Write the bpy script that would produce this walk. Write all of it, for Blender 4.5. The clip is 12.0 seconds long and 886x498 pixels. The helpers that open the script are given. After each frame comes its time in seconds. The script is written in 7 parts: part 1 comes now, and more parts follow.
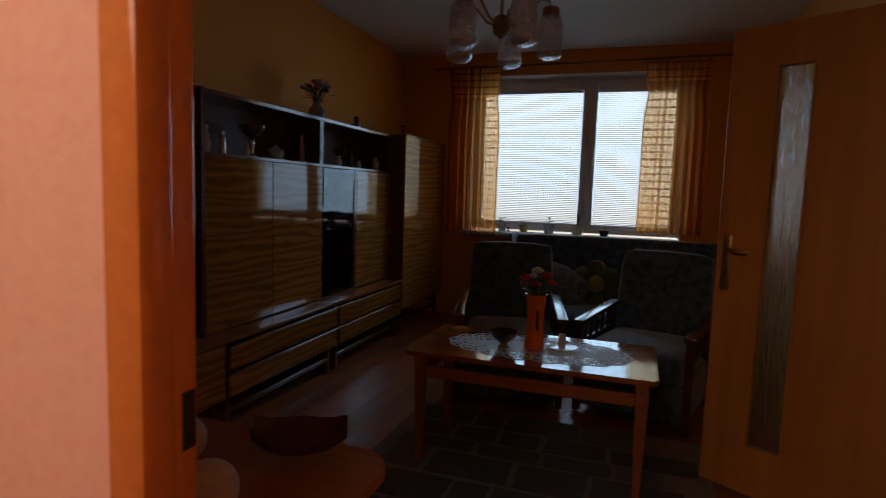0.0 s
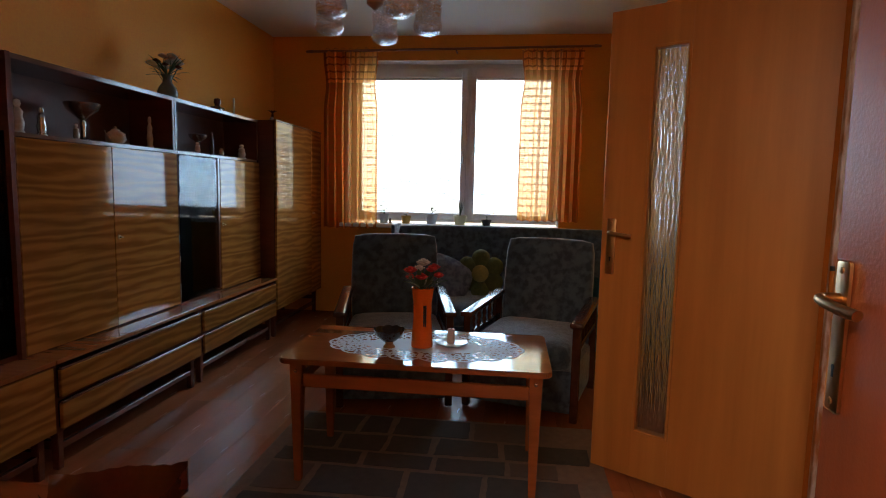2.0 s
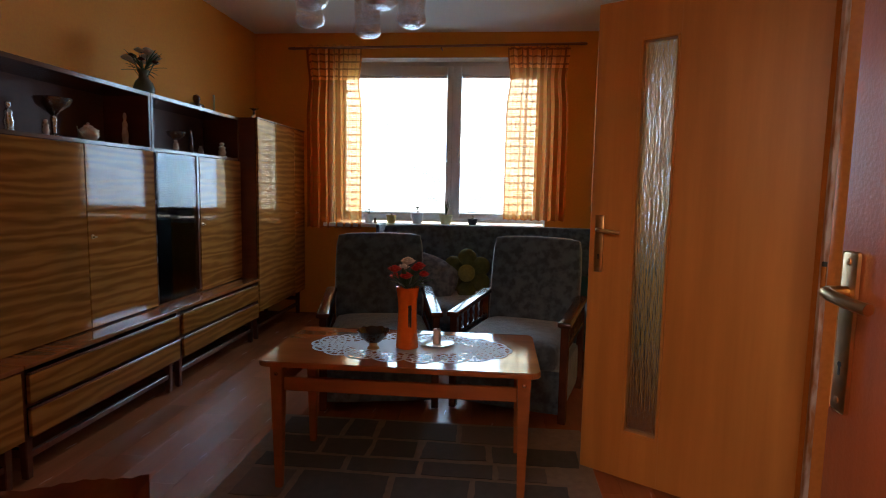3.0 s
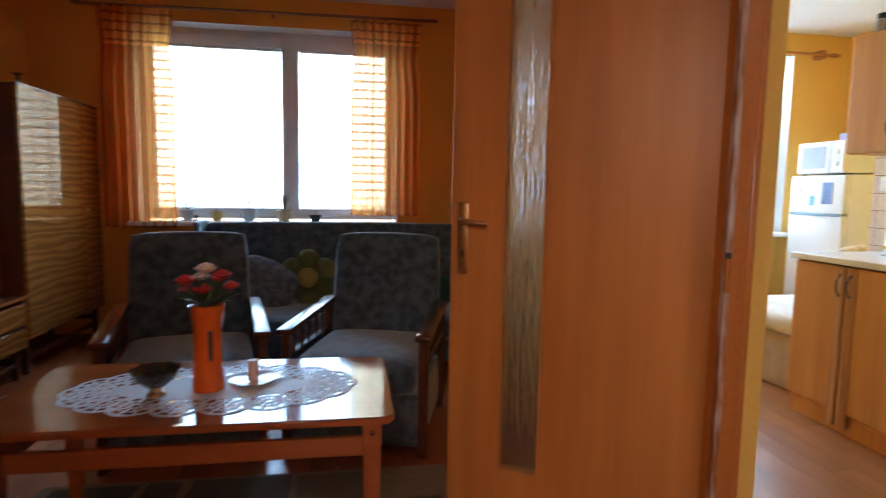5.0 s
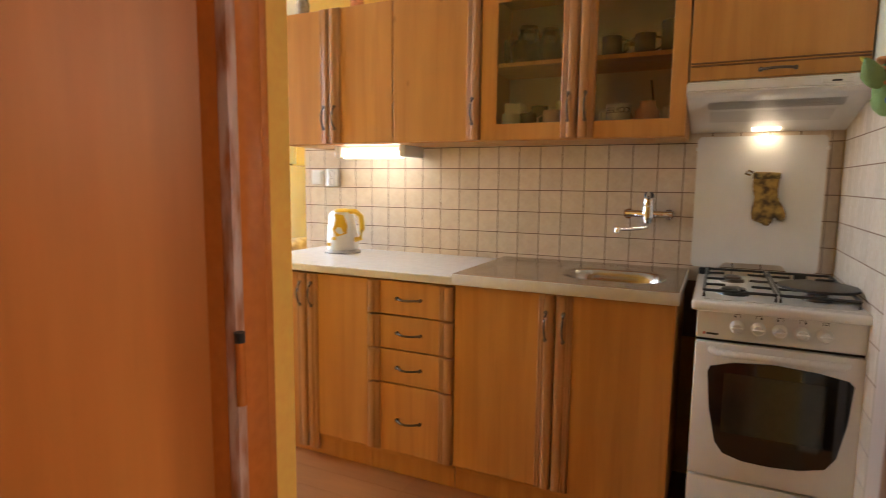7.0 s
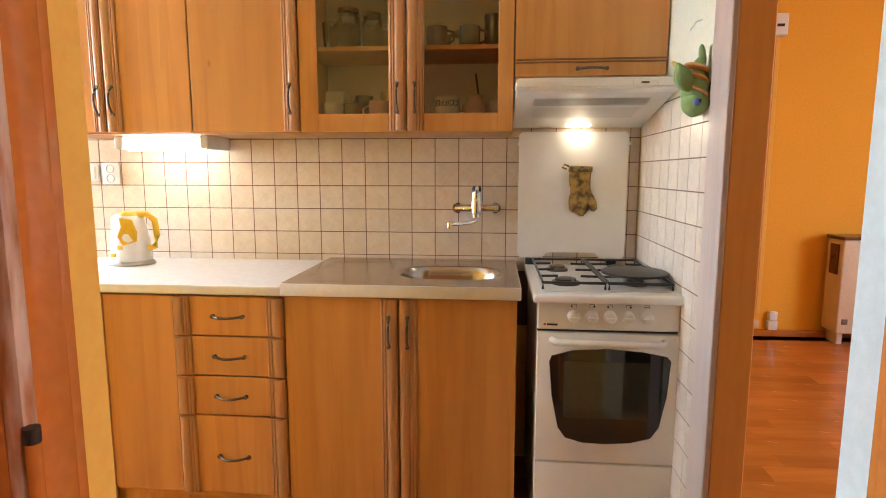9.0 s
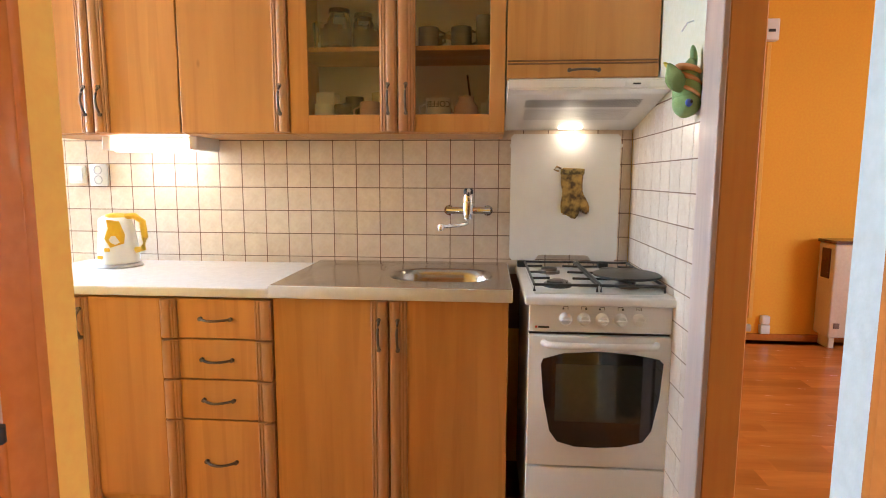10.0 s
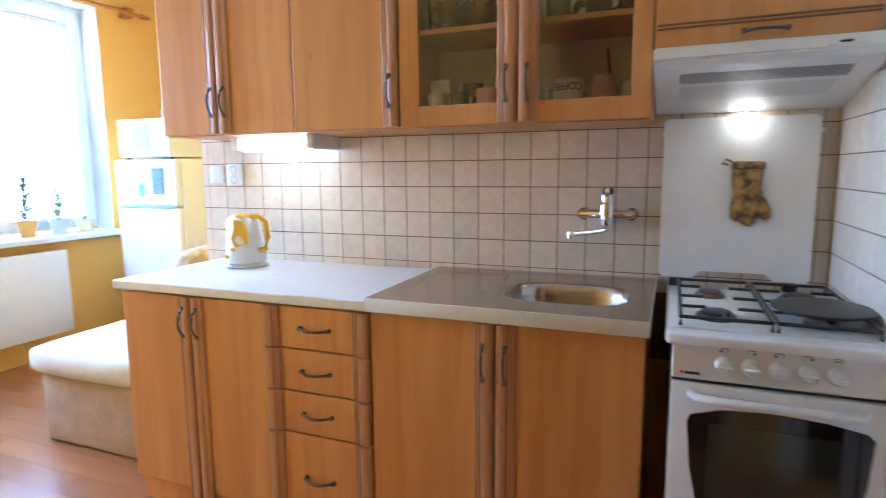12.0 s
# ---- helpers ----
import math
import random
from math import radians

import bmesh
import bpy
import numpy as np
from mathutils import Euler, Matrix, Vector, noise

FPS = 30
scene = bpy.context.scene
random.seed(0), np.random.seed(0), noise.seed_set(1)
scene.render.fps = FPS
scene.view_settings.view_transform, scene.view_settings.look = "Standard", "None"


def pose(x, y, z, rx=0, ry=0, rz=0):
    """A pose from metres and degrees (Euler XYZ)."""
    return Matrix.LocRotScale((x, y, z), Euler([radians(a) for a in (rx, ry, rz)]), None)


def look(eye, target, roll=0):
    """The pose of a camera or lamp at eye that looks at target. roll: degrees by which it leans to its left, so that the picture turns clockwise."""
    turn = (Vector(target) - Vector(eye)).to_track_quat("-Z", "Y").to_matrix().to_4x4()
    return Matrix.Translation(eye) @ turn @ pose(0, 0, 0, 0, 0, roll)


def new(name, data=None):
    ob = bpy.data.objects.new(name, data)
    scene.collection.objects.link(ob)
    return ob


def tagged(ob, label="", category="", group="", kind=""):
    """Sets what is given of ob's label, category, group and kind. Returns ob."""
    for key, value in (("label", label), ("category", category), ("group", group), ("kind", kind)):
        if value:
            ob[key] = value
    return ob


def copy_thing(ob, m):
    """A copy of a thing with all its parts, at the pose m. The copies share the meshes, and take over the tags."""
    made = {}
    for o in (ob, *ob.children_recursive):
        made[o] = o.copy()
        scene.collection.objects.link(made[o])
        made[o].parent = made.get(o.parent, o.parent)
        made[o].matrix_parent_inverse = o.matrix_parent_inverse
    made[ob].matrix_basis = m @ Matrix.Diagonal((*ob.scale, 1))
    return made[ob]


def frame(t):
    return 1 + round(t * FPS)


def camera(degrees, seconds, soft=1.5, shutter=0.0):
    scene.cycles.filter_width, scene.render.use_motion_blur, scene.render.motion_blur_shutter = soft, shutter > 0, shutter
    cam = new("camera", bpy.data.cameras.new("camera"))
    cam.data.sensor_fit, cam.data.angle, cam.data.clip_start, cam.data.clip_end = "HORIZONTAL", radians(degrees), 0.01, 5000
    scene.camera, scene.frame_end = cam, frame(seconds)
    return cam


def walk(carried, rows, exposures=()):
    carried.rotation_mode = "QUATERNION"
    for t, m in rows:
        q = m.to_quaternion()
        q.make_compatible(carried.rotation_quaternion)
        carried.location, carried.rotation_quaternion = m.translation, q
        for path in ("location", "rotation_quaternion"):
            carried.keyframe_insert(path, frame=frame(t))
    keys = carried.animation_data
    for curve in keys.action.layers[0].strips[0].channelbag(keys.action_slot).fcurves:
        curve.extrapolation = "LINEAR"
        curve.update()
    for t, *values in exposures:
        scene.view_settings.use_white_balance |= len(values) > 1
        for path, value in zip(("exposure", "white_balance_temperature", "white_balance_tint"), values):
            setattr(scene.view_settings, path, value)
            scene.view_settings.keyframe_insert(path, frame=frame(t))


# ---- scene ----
cam = camera(75.7, 12.0, soft=1.0, shutter=0.4)
PATH = [
    (0, (0.644, 0.564, 1.268), (0.013, 2.451, 1.069), 1.9),
    (0.5, (0.633, 0.635, 1.251), (0.204, 2.579, 1.054), 1.6),
    (1, (0.612, 0.706, 1.241), (0.3, 2.671, 1.042), 1.3),
    (1.5, (0.608, 0.757, 1.238), (0.352, 2.729, 1.031), 1.3),
    (2, (0.598, 0.78, 1.238), (0.367, 2.755, 1.027), 1.2),
    (2.5, (0.598, 0.808, 1.227), (0.383, 2.786, 1.022), 1.2),
    (4.5, (0.584, 1.174, 1.205), (0.676, 3.16, 0.989), 0.8),
    (5, (0.657, 1.413, 1.159), (0.977, 3.377, 0.959), 1.0),
    (5.5, (0.728, 1.645, 1.179), (1.524, 3.468, 0.977), 0.8),
    (6, (0.835, 1.879, 1.227), (2.105, 3.405, 0.99), 1.9),
    (6.5, (0.972, 2.035, 1.221), (2.557, 3.233, 0.993), 0.8),
    (7, (1.073, 2.203, 1.227), (2.865, 3.059, 0.993), 0.6),
    (7.5, (1.133, 2.331, 1.249), (3.048, 2.855, 1.007), 0.5),
    (9.5, (1.201, 2.38, 1.248), (3.177, 2.546, 0.989), 0.1),
    (10, (1.213, 2.37, 1.235), (3.191, 2.528, 0.988), 0.2),
    (10.5, (1.252, 2.338, 1.235), (3.229, 2.508, 0.988), 0.0),
    (11, (1.303, 2.313, 1.238), (3.277, 2.51, 0.987), -0.0),
    (11.5, (1.397, 2.286, 1.241), (3.343, 2.672, 0.989), -0.3),
    (12, (1.552, 2.259, 1.256), (3.393, 2.991, 0.982), -0.5),
]
EXPOSURES = [(0.0, -1.42, 6400, 10), (0.5, -1.2, 6400, 10), (1.0, -0.65, 6400, 10), (1.5, 0.0, 6400, 10), (2.5, 0.25, 6400, 10), (4.5, 0.68, 5850, 10), (5.0, 0.72, 5750, 10), (5.5, 0.45, 5900, 10), (6.5, 0.78, 6450, 14), (7.5, 1.12, 6600, 15), (9.5, 1.72, 6150, 15), (10.5, 1.66, 5750, 14), (11.0, 1.63, 5600, 13), (12.0, 1.38, 4600, 12)]
walk(cam, [(t, look(eye, target, roll)) for t, eye, target, roll in PATH], EXPOSURES)

# ---- light ----
world = bpy.data.worlds.new("world")
scene.world = world
world.use_nodes = True
sky = world.node_tree.nodes.new("ShaderNodeTexSky")
sky.sky_type, sky.sun_disc = "NISHITA", False
sky.sun_elevation, sky.sun_rotation = radians(45), radians(270)
world.node_tree.links.new(sky.outputs[0], world.node_tree.nodes["Background"].inputs[0])
world.node_tree.nodes["Background"].inputs[1].default_value = 0.15


def lamp(name, kind, where, target, energy, colour, size=0.1, size_y=None):
    data = bpy.data.lights.new(name, kind)
    data.energy, data.color = energy, colour
    if kind == "AREA":
        data.size = size
        if size_y:
            data.shape, data.size_y = "RECTANGLE", size_y
    elif kind != "SUN":
        data.shadow_soft_size = size
    ob = new(name, data)
    ob.matrix_basis = look(where, target)
    return ob


sun = lamp("sun", "SUN", (-20, 0, 20), (0, 0, 0), 2.5, (1, 0.95, 0.88))
sun.data.angle = radians(0.6)
# daylight standing in the window openings
lamp("living_window_light", "AREA", (0.03, 6.46, 1.65), (0.03, 3, 1.3), 70, (0.40, 0.71, 1.0), 1.95, 1.45)
lamp("kitchen_window_light", "AREA", (3.50, 6.46, 1.63), (3.30, 3, 1.3), 96, (0.62, 0.82, 1.0), 2.2, 1.50)
lamp("bedroom_window_light", "AREA", (2.7, -2.15, 1.5), (3.1, 1, 1.0), 19, (0.95, 0.95, 1.0), 1.6, 1.3)
lamp("counter_lamp_light", "AREA", (3.47, 3.71, 1.327), (3.50, 3.71, 0.9), 0.13, (1.0, 0.95, 0.84), 0.28, 0.05)
lamp("hood_light", "AREA", (3.535, 2.048, 1.427), (3.535, 2.048, 0.9), 0.14, (1.0, 0.80, 0.52), 0.10, 0.05)
# unseen fill lamp, added to brighten the pink wall and the open doors
lamp("hall_fill", "POINT", (0.05, -0.05, 2.10), (0.05, -0.05, 0), 78, (1.0, 0.80, 0.60), 0.40)


# ---- materials ----
def mat(name, colour, rough=0.5, metal=0.0, dark=None, scale=(8, 8, 8), mix=0.5, bump=0.0, bump_scale=120.0, fine=60.0, coat=0.0, wave=None, vary=0.0, detail=6.0, spec=0.5):
    """A surface with two scales of tone, optional grain bands, bump and piece-to-piece variation."""
    m = bpy.data.materials.new(name)
    m.use_nodes = True
    nt = m.node_tree
    N, L = nt.nodes, nt.links
    b = N["Principled BSDF"]
    b.inputs["Roughness"].default_value, b.inputs["Metallic"].default_value = rough, metal
    b.inputs["Coat Weight"].default_value, b.inputs["Coat Roughness"].default_value = coat, 0.06
    b.inputs["Specular IOR Level"].default_value = spec
    c2 = dark or tuple(c * 0.82 for c in colour)
    co = N.new("ShaderNodeTexCoord")
    mp = N.new("ShaderNodeMapping")
    mp.inputs["Scale"].default_value = scale
    L.new(co.outputs["Object"], mp.inputs["Vector"])
    src = mp.outputs["Vector"]
    if vary:
        info = N.new("ShaderNodeObjectInfo")
        add = N.new("ShaderNodeVectorMath")
        add.operation = "MULTIPLY_ADD"
        add.inputs[1].default_value = (37.0, 23.0, 51.0)
        L.new(info.outputs["Random"], add.inputs[0])
        L.new(src, add.inputs[2])
        src = add.outputs[0]
    if wave:
        t1 = N.new("ShaderNodeTexWave")
        t1.bands_direction = wave[0]
        t1.inputs["Scale"].default_value, t1.inputs["Distortion"].default_value = wave[1], wave[2]
        t1.inputs["Detail"].default_value, t1.inputs["Detail Scale"].default_value = 3.0, wave[3]
    else:
        t1 = N.new("ShaderNodeTexNoise")
        t1.inputs["Scale"].default_value, t1.inputs["Detail"].default_value = 1.0, detail
    L.new(src, t1.inputs["Vector"])
    ramp = N.new("ShaderNodeValToRGB")
    ramp.color_ramp.elements[0].position, ramp.color_ramp.elements[1].position = 0.5 - mix / 2, 0.5 + mix / 2
    ramp.color_ramp.elements[0].color, ramp.color_ramp.elements[1].color = (*c2, 1), (*colour, 1)
    L.new(t1.outputs["Fac"] if not wave else t1.outputs["Fac"], ramp.inputs[0])
    t2 = N.new("ShaderNodeTexNoise")
    streaky = max(scale) > 4 * min(scale)
    t2.inputs["Scale"].default_value, t2.inputs["Detail"].default_value = fine / max(scale) if streaky else fine, 4.0
    L.new(mp.outputs["Vector"] if streaky else co.outputs["Object"], t2.inputs["Vector"])
    mul = N.new("ShaderNodeMixRGB")
    mul.blend_type, mul.inputs[0].default_value = "OVERLAY", 0.18
    L.new(ramp.outputs[0], mul.inputs[1])
    L.new(t2.outputs["Fac"], mul.inputs[2])
    out = mul.outputs[0]
    if vary:
        hsv = N.new("ShaderNodeHueSaturation")
        mr = N.new("ShaderNodeMapRange")
        mr.inputs[3].default_value, mr.inputs[4].default_value = 1 - vary, 1 + vary
        L.new(info.outputs["Random"], mr.inputs[0])
        L.new(mr.outputs[0], hsv.inputs["Value"])
        L.new(out, hsv.inputs["Color"])
        out = hsv.outputs[0]
    L.new(out, b.inputs["Base Color"])
    rr = N.new("ShaderNodeMapRange")
    rr.inputs[3].default_value, rr.inputs[4].default_value = max(0.02, rough * 0.9), min(1, rough * 1.12)
    L.new(t2.outputs["Fac"], rr.inputs[0])
    L.new(rr.outputs[0], b.inputs["Roughness"])
    if bump:
        t3 = N.new("ShaderNodeTexNoise")
        t3.inputs["Scale"].default_value, t3.inputs["Detail"].default_value = bump_scale, 3.0
        L.new(co.outputs["Object"], t3.inputs["Vector"])
        bp = N.new("ShaderNodeBump")
        bp.inputs["Strength"].default_value, bp.inputs["Distance"].default_value = bump, 0.004
        L.new(t3.outputs["Fac"], bp.inputs["Height"])
        L.new(bp.outputs[0], b.inputs["Normal"])
    return m


def glass(name, colour=(1, 1, 1), rough=0.0, bump=0.0, scale=(1, 1, 1), thin=False, deep=0.004):
    m = bpy.data.materials.new(name)
    m.use_nodes = True
    nt = m.node_tree
    N, L = nt.nodes, nt.links
    b = N["Principled BSDF"]
    b.inputs["Base Color"].default_value = (*colour, 1)
    b.inputs["Roughness"].default_value = rough
    b.inputs["Transmission Weight"].default_value = 1.0
    b.inputs["IOR"].default_value = 1.45
    if thin:
        fr = N.new("ShaderNodeFresnel")
        fr.inputs[0].default_value = 1.5
        tr, gl, mx = N.new("ShaderNodeBsdfTransparent"), N.new("ShaderNodeBsdfGlossy"), N.new("ShaderNodeMixShader")
        tr.inputs[0].default_value = (*colour, 1)
        gl.inputs["Roughness"].default_value = rough
        L.new(fr.outputs[0], mx.inputs[0])
        L.new(tr.outputs[0], mx.inputs[1])
        L.new(gl.outputs[0], mx.inputs[2])
        L.new(mx.outputs[0], N["Material Output"].inputs[0])
    if bump:
        co, mp, t = N.new("ShaderNodeTexCoord"), N.new("ShaderNodeMapping"), N.new("ShaderNodeTexNoise")
        mp.inputs["Scale"].default_value = scale
        t.inputs["Scale"].default_value, t.inputs["Detail"].default_value = 1.0, 2.0
        bp = N.new("ShaderNodeBump")
        bp.inputs["Strength"].default_value, bp.inputs["Distance"].default_value = bump, deep
        L.new(co.outputs["Object"], mp.inputs[0])
        L.new(mp.outputs[0], t.inputs["Vector"])
        L.new(t.outputs["Fac"], bp.inputs["Height"])
        L.new(bp.outputs[0], b.inputs["Normal"])
    return m


def glow(name, colour, strength):
    m = bpy.data.materials.new(name)
    m.use_nodes = True
    b = m.node_tree.nodes["Principled BSDF"]
    b.inputs["Emission Color"].default_value, b.inputs["Emission Strength"].default_value = (*colour, 1), strength
    return m


PAINT_ORANGE = mat("orange_wall_paint", (0.85, 0.345, 0.038), 0.8, scale=(0.8, 0.8, 0.8), dark=(0.80, 0.31, 0.032), mix=0.6, bump=0.15, bump_scale=90)
PAINT_AMBER = mat("amber_wall_paint", (0.87, 0.44, 0.035), 0.8, scale=(0.8, 0.8, 0.8), dark=(0.82, 0.40, 0.03), mix=0.6, bump=0.15, bump_scale=90)
PAINT_YELLOW = mat("yellow_wall_paint", (0.86, 0.515, 0.10), 0.8, scale=(0.8, 0.8, 0.8), dark=(0.82, 0.475, 0.085), mix=0.6, bump=0.15, bump_scale=90)
PAINT_CREAM = mat("cream_wall_paint", (0.82, 0.80, 0.62), 0.8, scale=(0.8, 0.8, 0.8), bump=0.12, bump_scale=90)
PAINT_PINK = mat("pink_wall_paint", (0.82, 0.49, 0.38), 0.75, scale=(3, 3, 1), dark=(0.74, 0.43, 0.34), mix=0.5, bump=0.3, bump_scale=40)
PAINT_WHITE = mat("white_ceiling_paint", (0.80, 0.78, 0.72), 0.85, scale=(0.7, 0.7, 0.7), dark=(0.76, 0.73, 0.66), bump=0.2, bump_scale=70)
REVEAL = mat("white_reveal_plaster", (0.80, 0.79, 0.75), 0.7, scale=(2, 2, 2), bump=0.1)
PVC = mat("white_window_plastic", (0.82, 0.83, 0.84), 0.3, scale=(3, 3, 3), dark=(0.78, 0.79, 0.80), fine=20)
ENAMEL = mat("white_enamel", (0.85, 0.85, 0.84), 0.22, scale=(3, 3, 3), dark=(0.82, 0.82, 0.81), fine=20)
PLASTIC_W = mat("white_plastic", (0.80, 0.80, 0.78), 0.35, scale=(5, 5, 5), dark=(0.76, 0.76, 0.74))
FRAME_PAINT = mat("orange_brown_gloss_paint", (0.58, 0.195, 0.038), 0.18, scale=(4, 4, 1), dark=(0.49, 0.155, 0.03), mix=0.7, bump=0.12, bump_scale=25)
DOOR_WOOD = mat("beech_door_laminate", (0.56, 0.225, 0.052), 0.40, scale=(14, 14, 0.9), dark=(0.43, 0.158, 0.034), mix=0.5, fine=25, spec=0.35)
DOOR_RED = mat("red_brown_door_laminate", (0.27, 0.078, 0.026), 0.36, scale=(14, 14, 0.9), dark=(0.23, 0.064, 0.020), mix=0.6, bump=0.15, bump_scale=150)
ZEBRA = mat("striped_veneer", (0.38, 0.150, 0.032), 0.045, scale=(1.0, 0.14, 1.0), dark=(0.235, 0.082, 0.018), mix=0.95, wave=("Z", 6.6, 9.5, 1.7), vary=0.10, fine=30, spec=0.32)
CARCASS = mat("dark_mahogany_veneer", (0.15, 0.045, 0.022), 0.22, scale=(3, 3, 14), dark=(0.09, 0.026, 0.014), mix=0.7, coat=0.3)
CARCASS_IN = mat("dark_cabinet_interior", (0.14, 0.055, 0.034), 0.5, scale=(3, 9, 9), dark=(0.10, 0.038, 0.023), spec=0.2)
ALDER = mat("alder_kitchen_front", (0.70, 0.345, 0.105), 0.36, scale=(9, 9, 0.8), dark=(0.55, 0.245, 0.068), mix=0.45, vary=0.06, fine=18)


def add_knots(m, dark, streak):
    """Sparse small knots and long flame lines laid into a wood material, shifted from piece to piece."""
    N, L = m.node_tree.nodes, m.node_tree.links
    b = N["Principled BSDF"]
    base = b.inputs["Base Color"].links[0].from_socket
    co, info, at = N.new("ShaderNodeTexCoord"), N.new("ShaderNodeObjectInfo"), N.new("ShaderNodeVectorMath")
    at.operation = "MULTIPLY_ADD"
    at.inputs[1].default_value = (11.0, 17.0, 29.0)
    L.new(info.outputs["Random"], at.inputs[0])
    L.new(co.outputs["Object"], at.inputs[2])
    out = base
    for kind, scale, lo, hi, tone in (("knot", (7.0, 7.0, 3.2), 0.035, 0.085, dark), ("flame", (26.0, 26.0, 1.1), 0.40, 0.50, streak)):
        mp = N.new("ShaderNodeMapping")
        mp.inputs["Scale"].default_value = scale
        L.new(at.outputs[0], mp.inputs["Vector"])
        if kind == "knot":
            t = N.new("ShaderNodeTexVoronoi")
            t.inputs["Scale"].default_value = 1.0
            src = t.outputs["Distance"]
        else:
            t = N.new("ShaderNodeTexNoise")
            t.inputs["Scale"].default_value, t.inputs["Detail"].default_value, t.inputs["Distortion"].default_value = 1.0, 5.0, 0.6
            src = t.outputs["Fac"]
        L.new(mp.outputs[0], t.inputs["Vector"])
        mr, mx = N.new("ShaderNodeMapRange"), N.new("ShaderNodeMixRGB")
        mr.interpolation_type = "SMOOTHSTEP"
        mr.inputs[1].default_value, mr.inputs[2].default_value = lo, hi
        mr.inputs[3].default_value, mr.inputs[4].default_value = (0.75 if kind == "knot" else 0.30), 0.0
        mx.inputs[2].default_value = (*tone, 1)
        L.new(src, mr.inputs[0])
        L.new(mr.outputs[0], mx.inputs[0])
        L.new(out, mx.inputs[1])
        out = mx.outputs[0]
    L.new(out, b.inputs["Base Color"])


add_knots(ALDER, (0.27, 0.095, 0.022), (0.48, 0.19, 0.048))
ALDER_P = mat("grey_brown_fluted_trim", (0.53, 0.275, 0.125), 0.34, scale=(16, 16, 1), dark=(0.44, 0.22, 0.095), mix=0.6)
WORKTOP = mat("white_speckled_worktop", (0.79, 0.78, 0.76), 0.25, scale=(30, 30, 30), dark=(0.74, 0.73, 0.71), mix=0.3, fine=200)
STEEL = mat("brushed_steel", (0.50, 0.46, 0.42), 0.22, metal=1.0, scale=(2, 2, 2), dark=(0.47, 0.43, 0.39), mix=0.9, fine=6)
CHROME = mat("chrome", (0.86, 0.86, 0.87), 0.07, metal=1.0, scale=(5, 5, 5), dark=(0.70, 0.70, 0.71))
BRASS = mat("brass_bronze", (0.52, 0.31, 0.15), 0.36, metal=1.0, scale=(20, 20, 20), dark=(0.42, 0.26, 0.10))
PEWTER = mat("dark_pewter", (0.20, 0.165, 0.14), 0.35, metal=0.9, scale=(30, 30, 30), dark=(0.13, 0.10, 0.085))
TILE = mat("beige_wall_tile", (0.77, 0.66, 0.53), 0.22, scale=(26, 26, 26), dark=(0.68, 0.56, 0.44), mix=0.5, vary=0.05, fine=90)
GROUT = mat("brown_grout", (0.20, 0.115, 0.07), 0.9, scale=(20, 20, 20))
FLOOR_K = mat("brown_laminate", (0.40, 0.165, 0.058), 0.30, scale=(9, 1.2, 9), dark=(0.27, 0.10, 0.033), mix=0.5, vary=0.16, fine=30)
FLOOR_L = mat("reddish_laminate", (0.36, 0.115, 0.045), 0.26, scale=(9, 1.2, 9), dark=(0.27, 0.080, 0.030), mix=0.5, vary=0.16, fine=30)
FLOOR_B = mat("orange_laminate", (0.60, 0.225, 0.045), 0.26, scale=(9, 1.2, 9), dark=(0.44, 0.145, 0.028), mix=0.5, vary=0.16, fine=40)
SUBFLOOR = mat("dark_subfloor", (0.08, 0.045, 0.03), 0.8)
TABLE_WOOD = mat("red_brown_table_veneer", (0.36, 0.115, 0.036), 0.09, scale=(1.2, 14, 14), dark=(0.25, 0.072, 0.022), mix=0.6, coat=0.1)
FABRIC = mat("blue_green_patterned_upholstery", (0.085, 0.128, 0.175), 0.85, scale=(22, 22, 22), dark=(0.034, 0.051, 0.075), mix=0.22, bump=0.5, bump_scale=300, fine=150, detail=3)
DARKWOOD = mat("dark_stained_wood", (0.11, 0.032, 0.018), 0.22, scale=(12, 3, 12), dark=(0.06, 0.018, 0.010), coat=0.3)
BLACK = mat("black_plastic", (0.02, 0.02, 0.02), 0.35)
BLACK_IRON = mat("black_enamelled_iron", (0.025, 0.022, 0.020), 0.4, bump=0.1)
GROUND = mat("dry_field_ground", (0.30, 0.24, 0.16), 0.95, scale=(0.03, 0.03, 0.03), dark=(0.20, 0.19, 0.10), mix=0.4, fine=0.5)
PANE = glass("clear_pane", thin=True)

FABRIC.node_tree.nodes["Principled BSDF"].inputs["Sheen Weight"].default_value = 0.55



# ---- mesh helpers ----
OFFSET = {}
STAND = [Vector((0, 0, 0))]


def stand(x=0.0, y=0.0, z=0.0):
    """Where the coordinates of the things that follow are counted from."""
    STAND[0] = Vector((x, y, z))


def box(x0, y0, z0, x1, y1, z1, bevel=0.0, seg=1, into=None):
    bm = bmesh.new()
    bmesh.ops.create_cube(bm, size=1)
    bmesh.ops.transform(bm, matrix=Matrix.Translation(((x0 + x1) / 2, (y0 + y1) / 2, (z0 + z1) / 2)) @ Matrix.Diagonal((abs(x1 - x0), abs(y1 - y0), abs(z1 - z0), 1)), verts=bm.verts)
    if bevel:
        bmesh.ops.bevel(bm, geom=list(bm.edges), offset=bevel, segments=seg, affect="EDGES", profile=0.5)
    return join(into, bm) if into else bm


def join(a, b):
    """Adds the mesh b to a."""
    me = bpy.data.meshes.new("joined")
    b.to_mesh(me)
    b.free()
    a.from_mesh(me)
    bpy.data.meshes.remove(me)
    return a


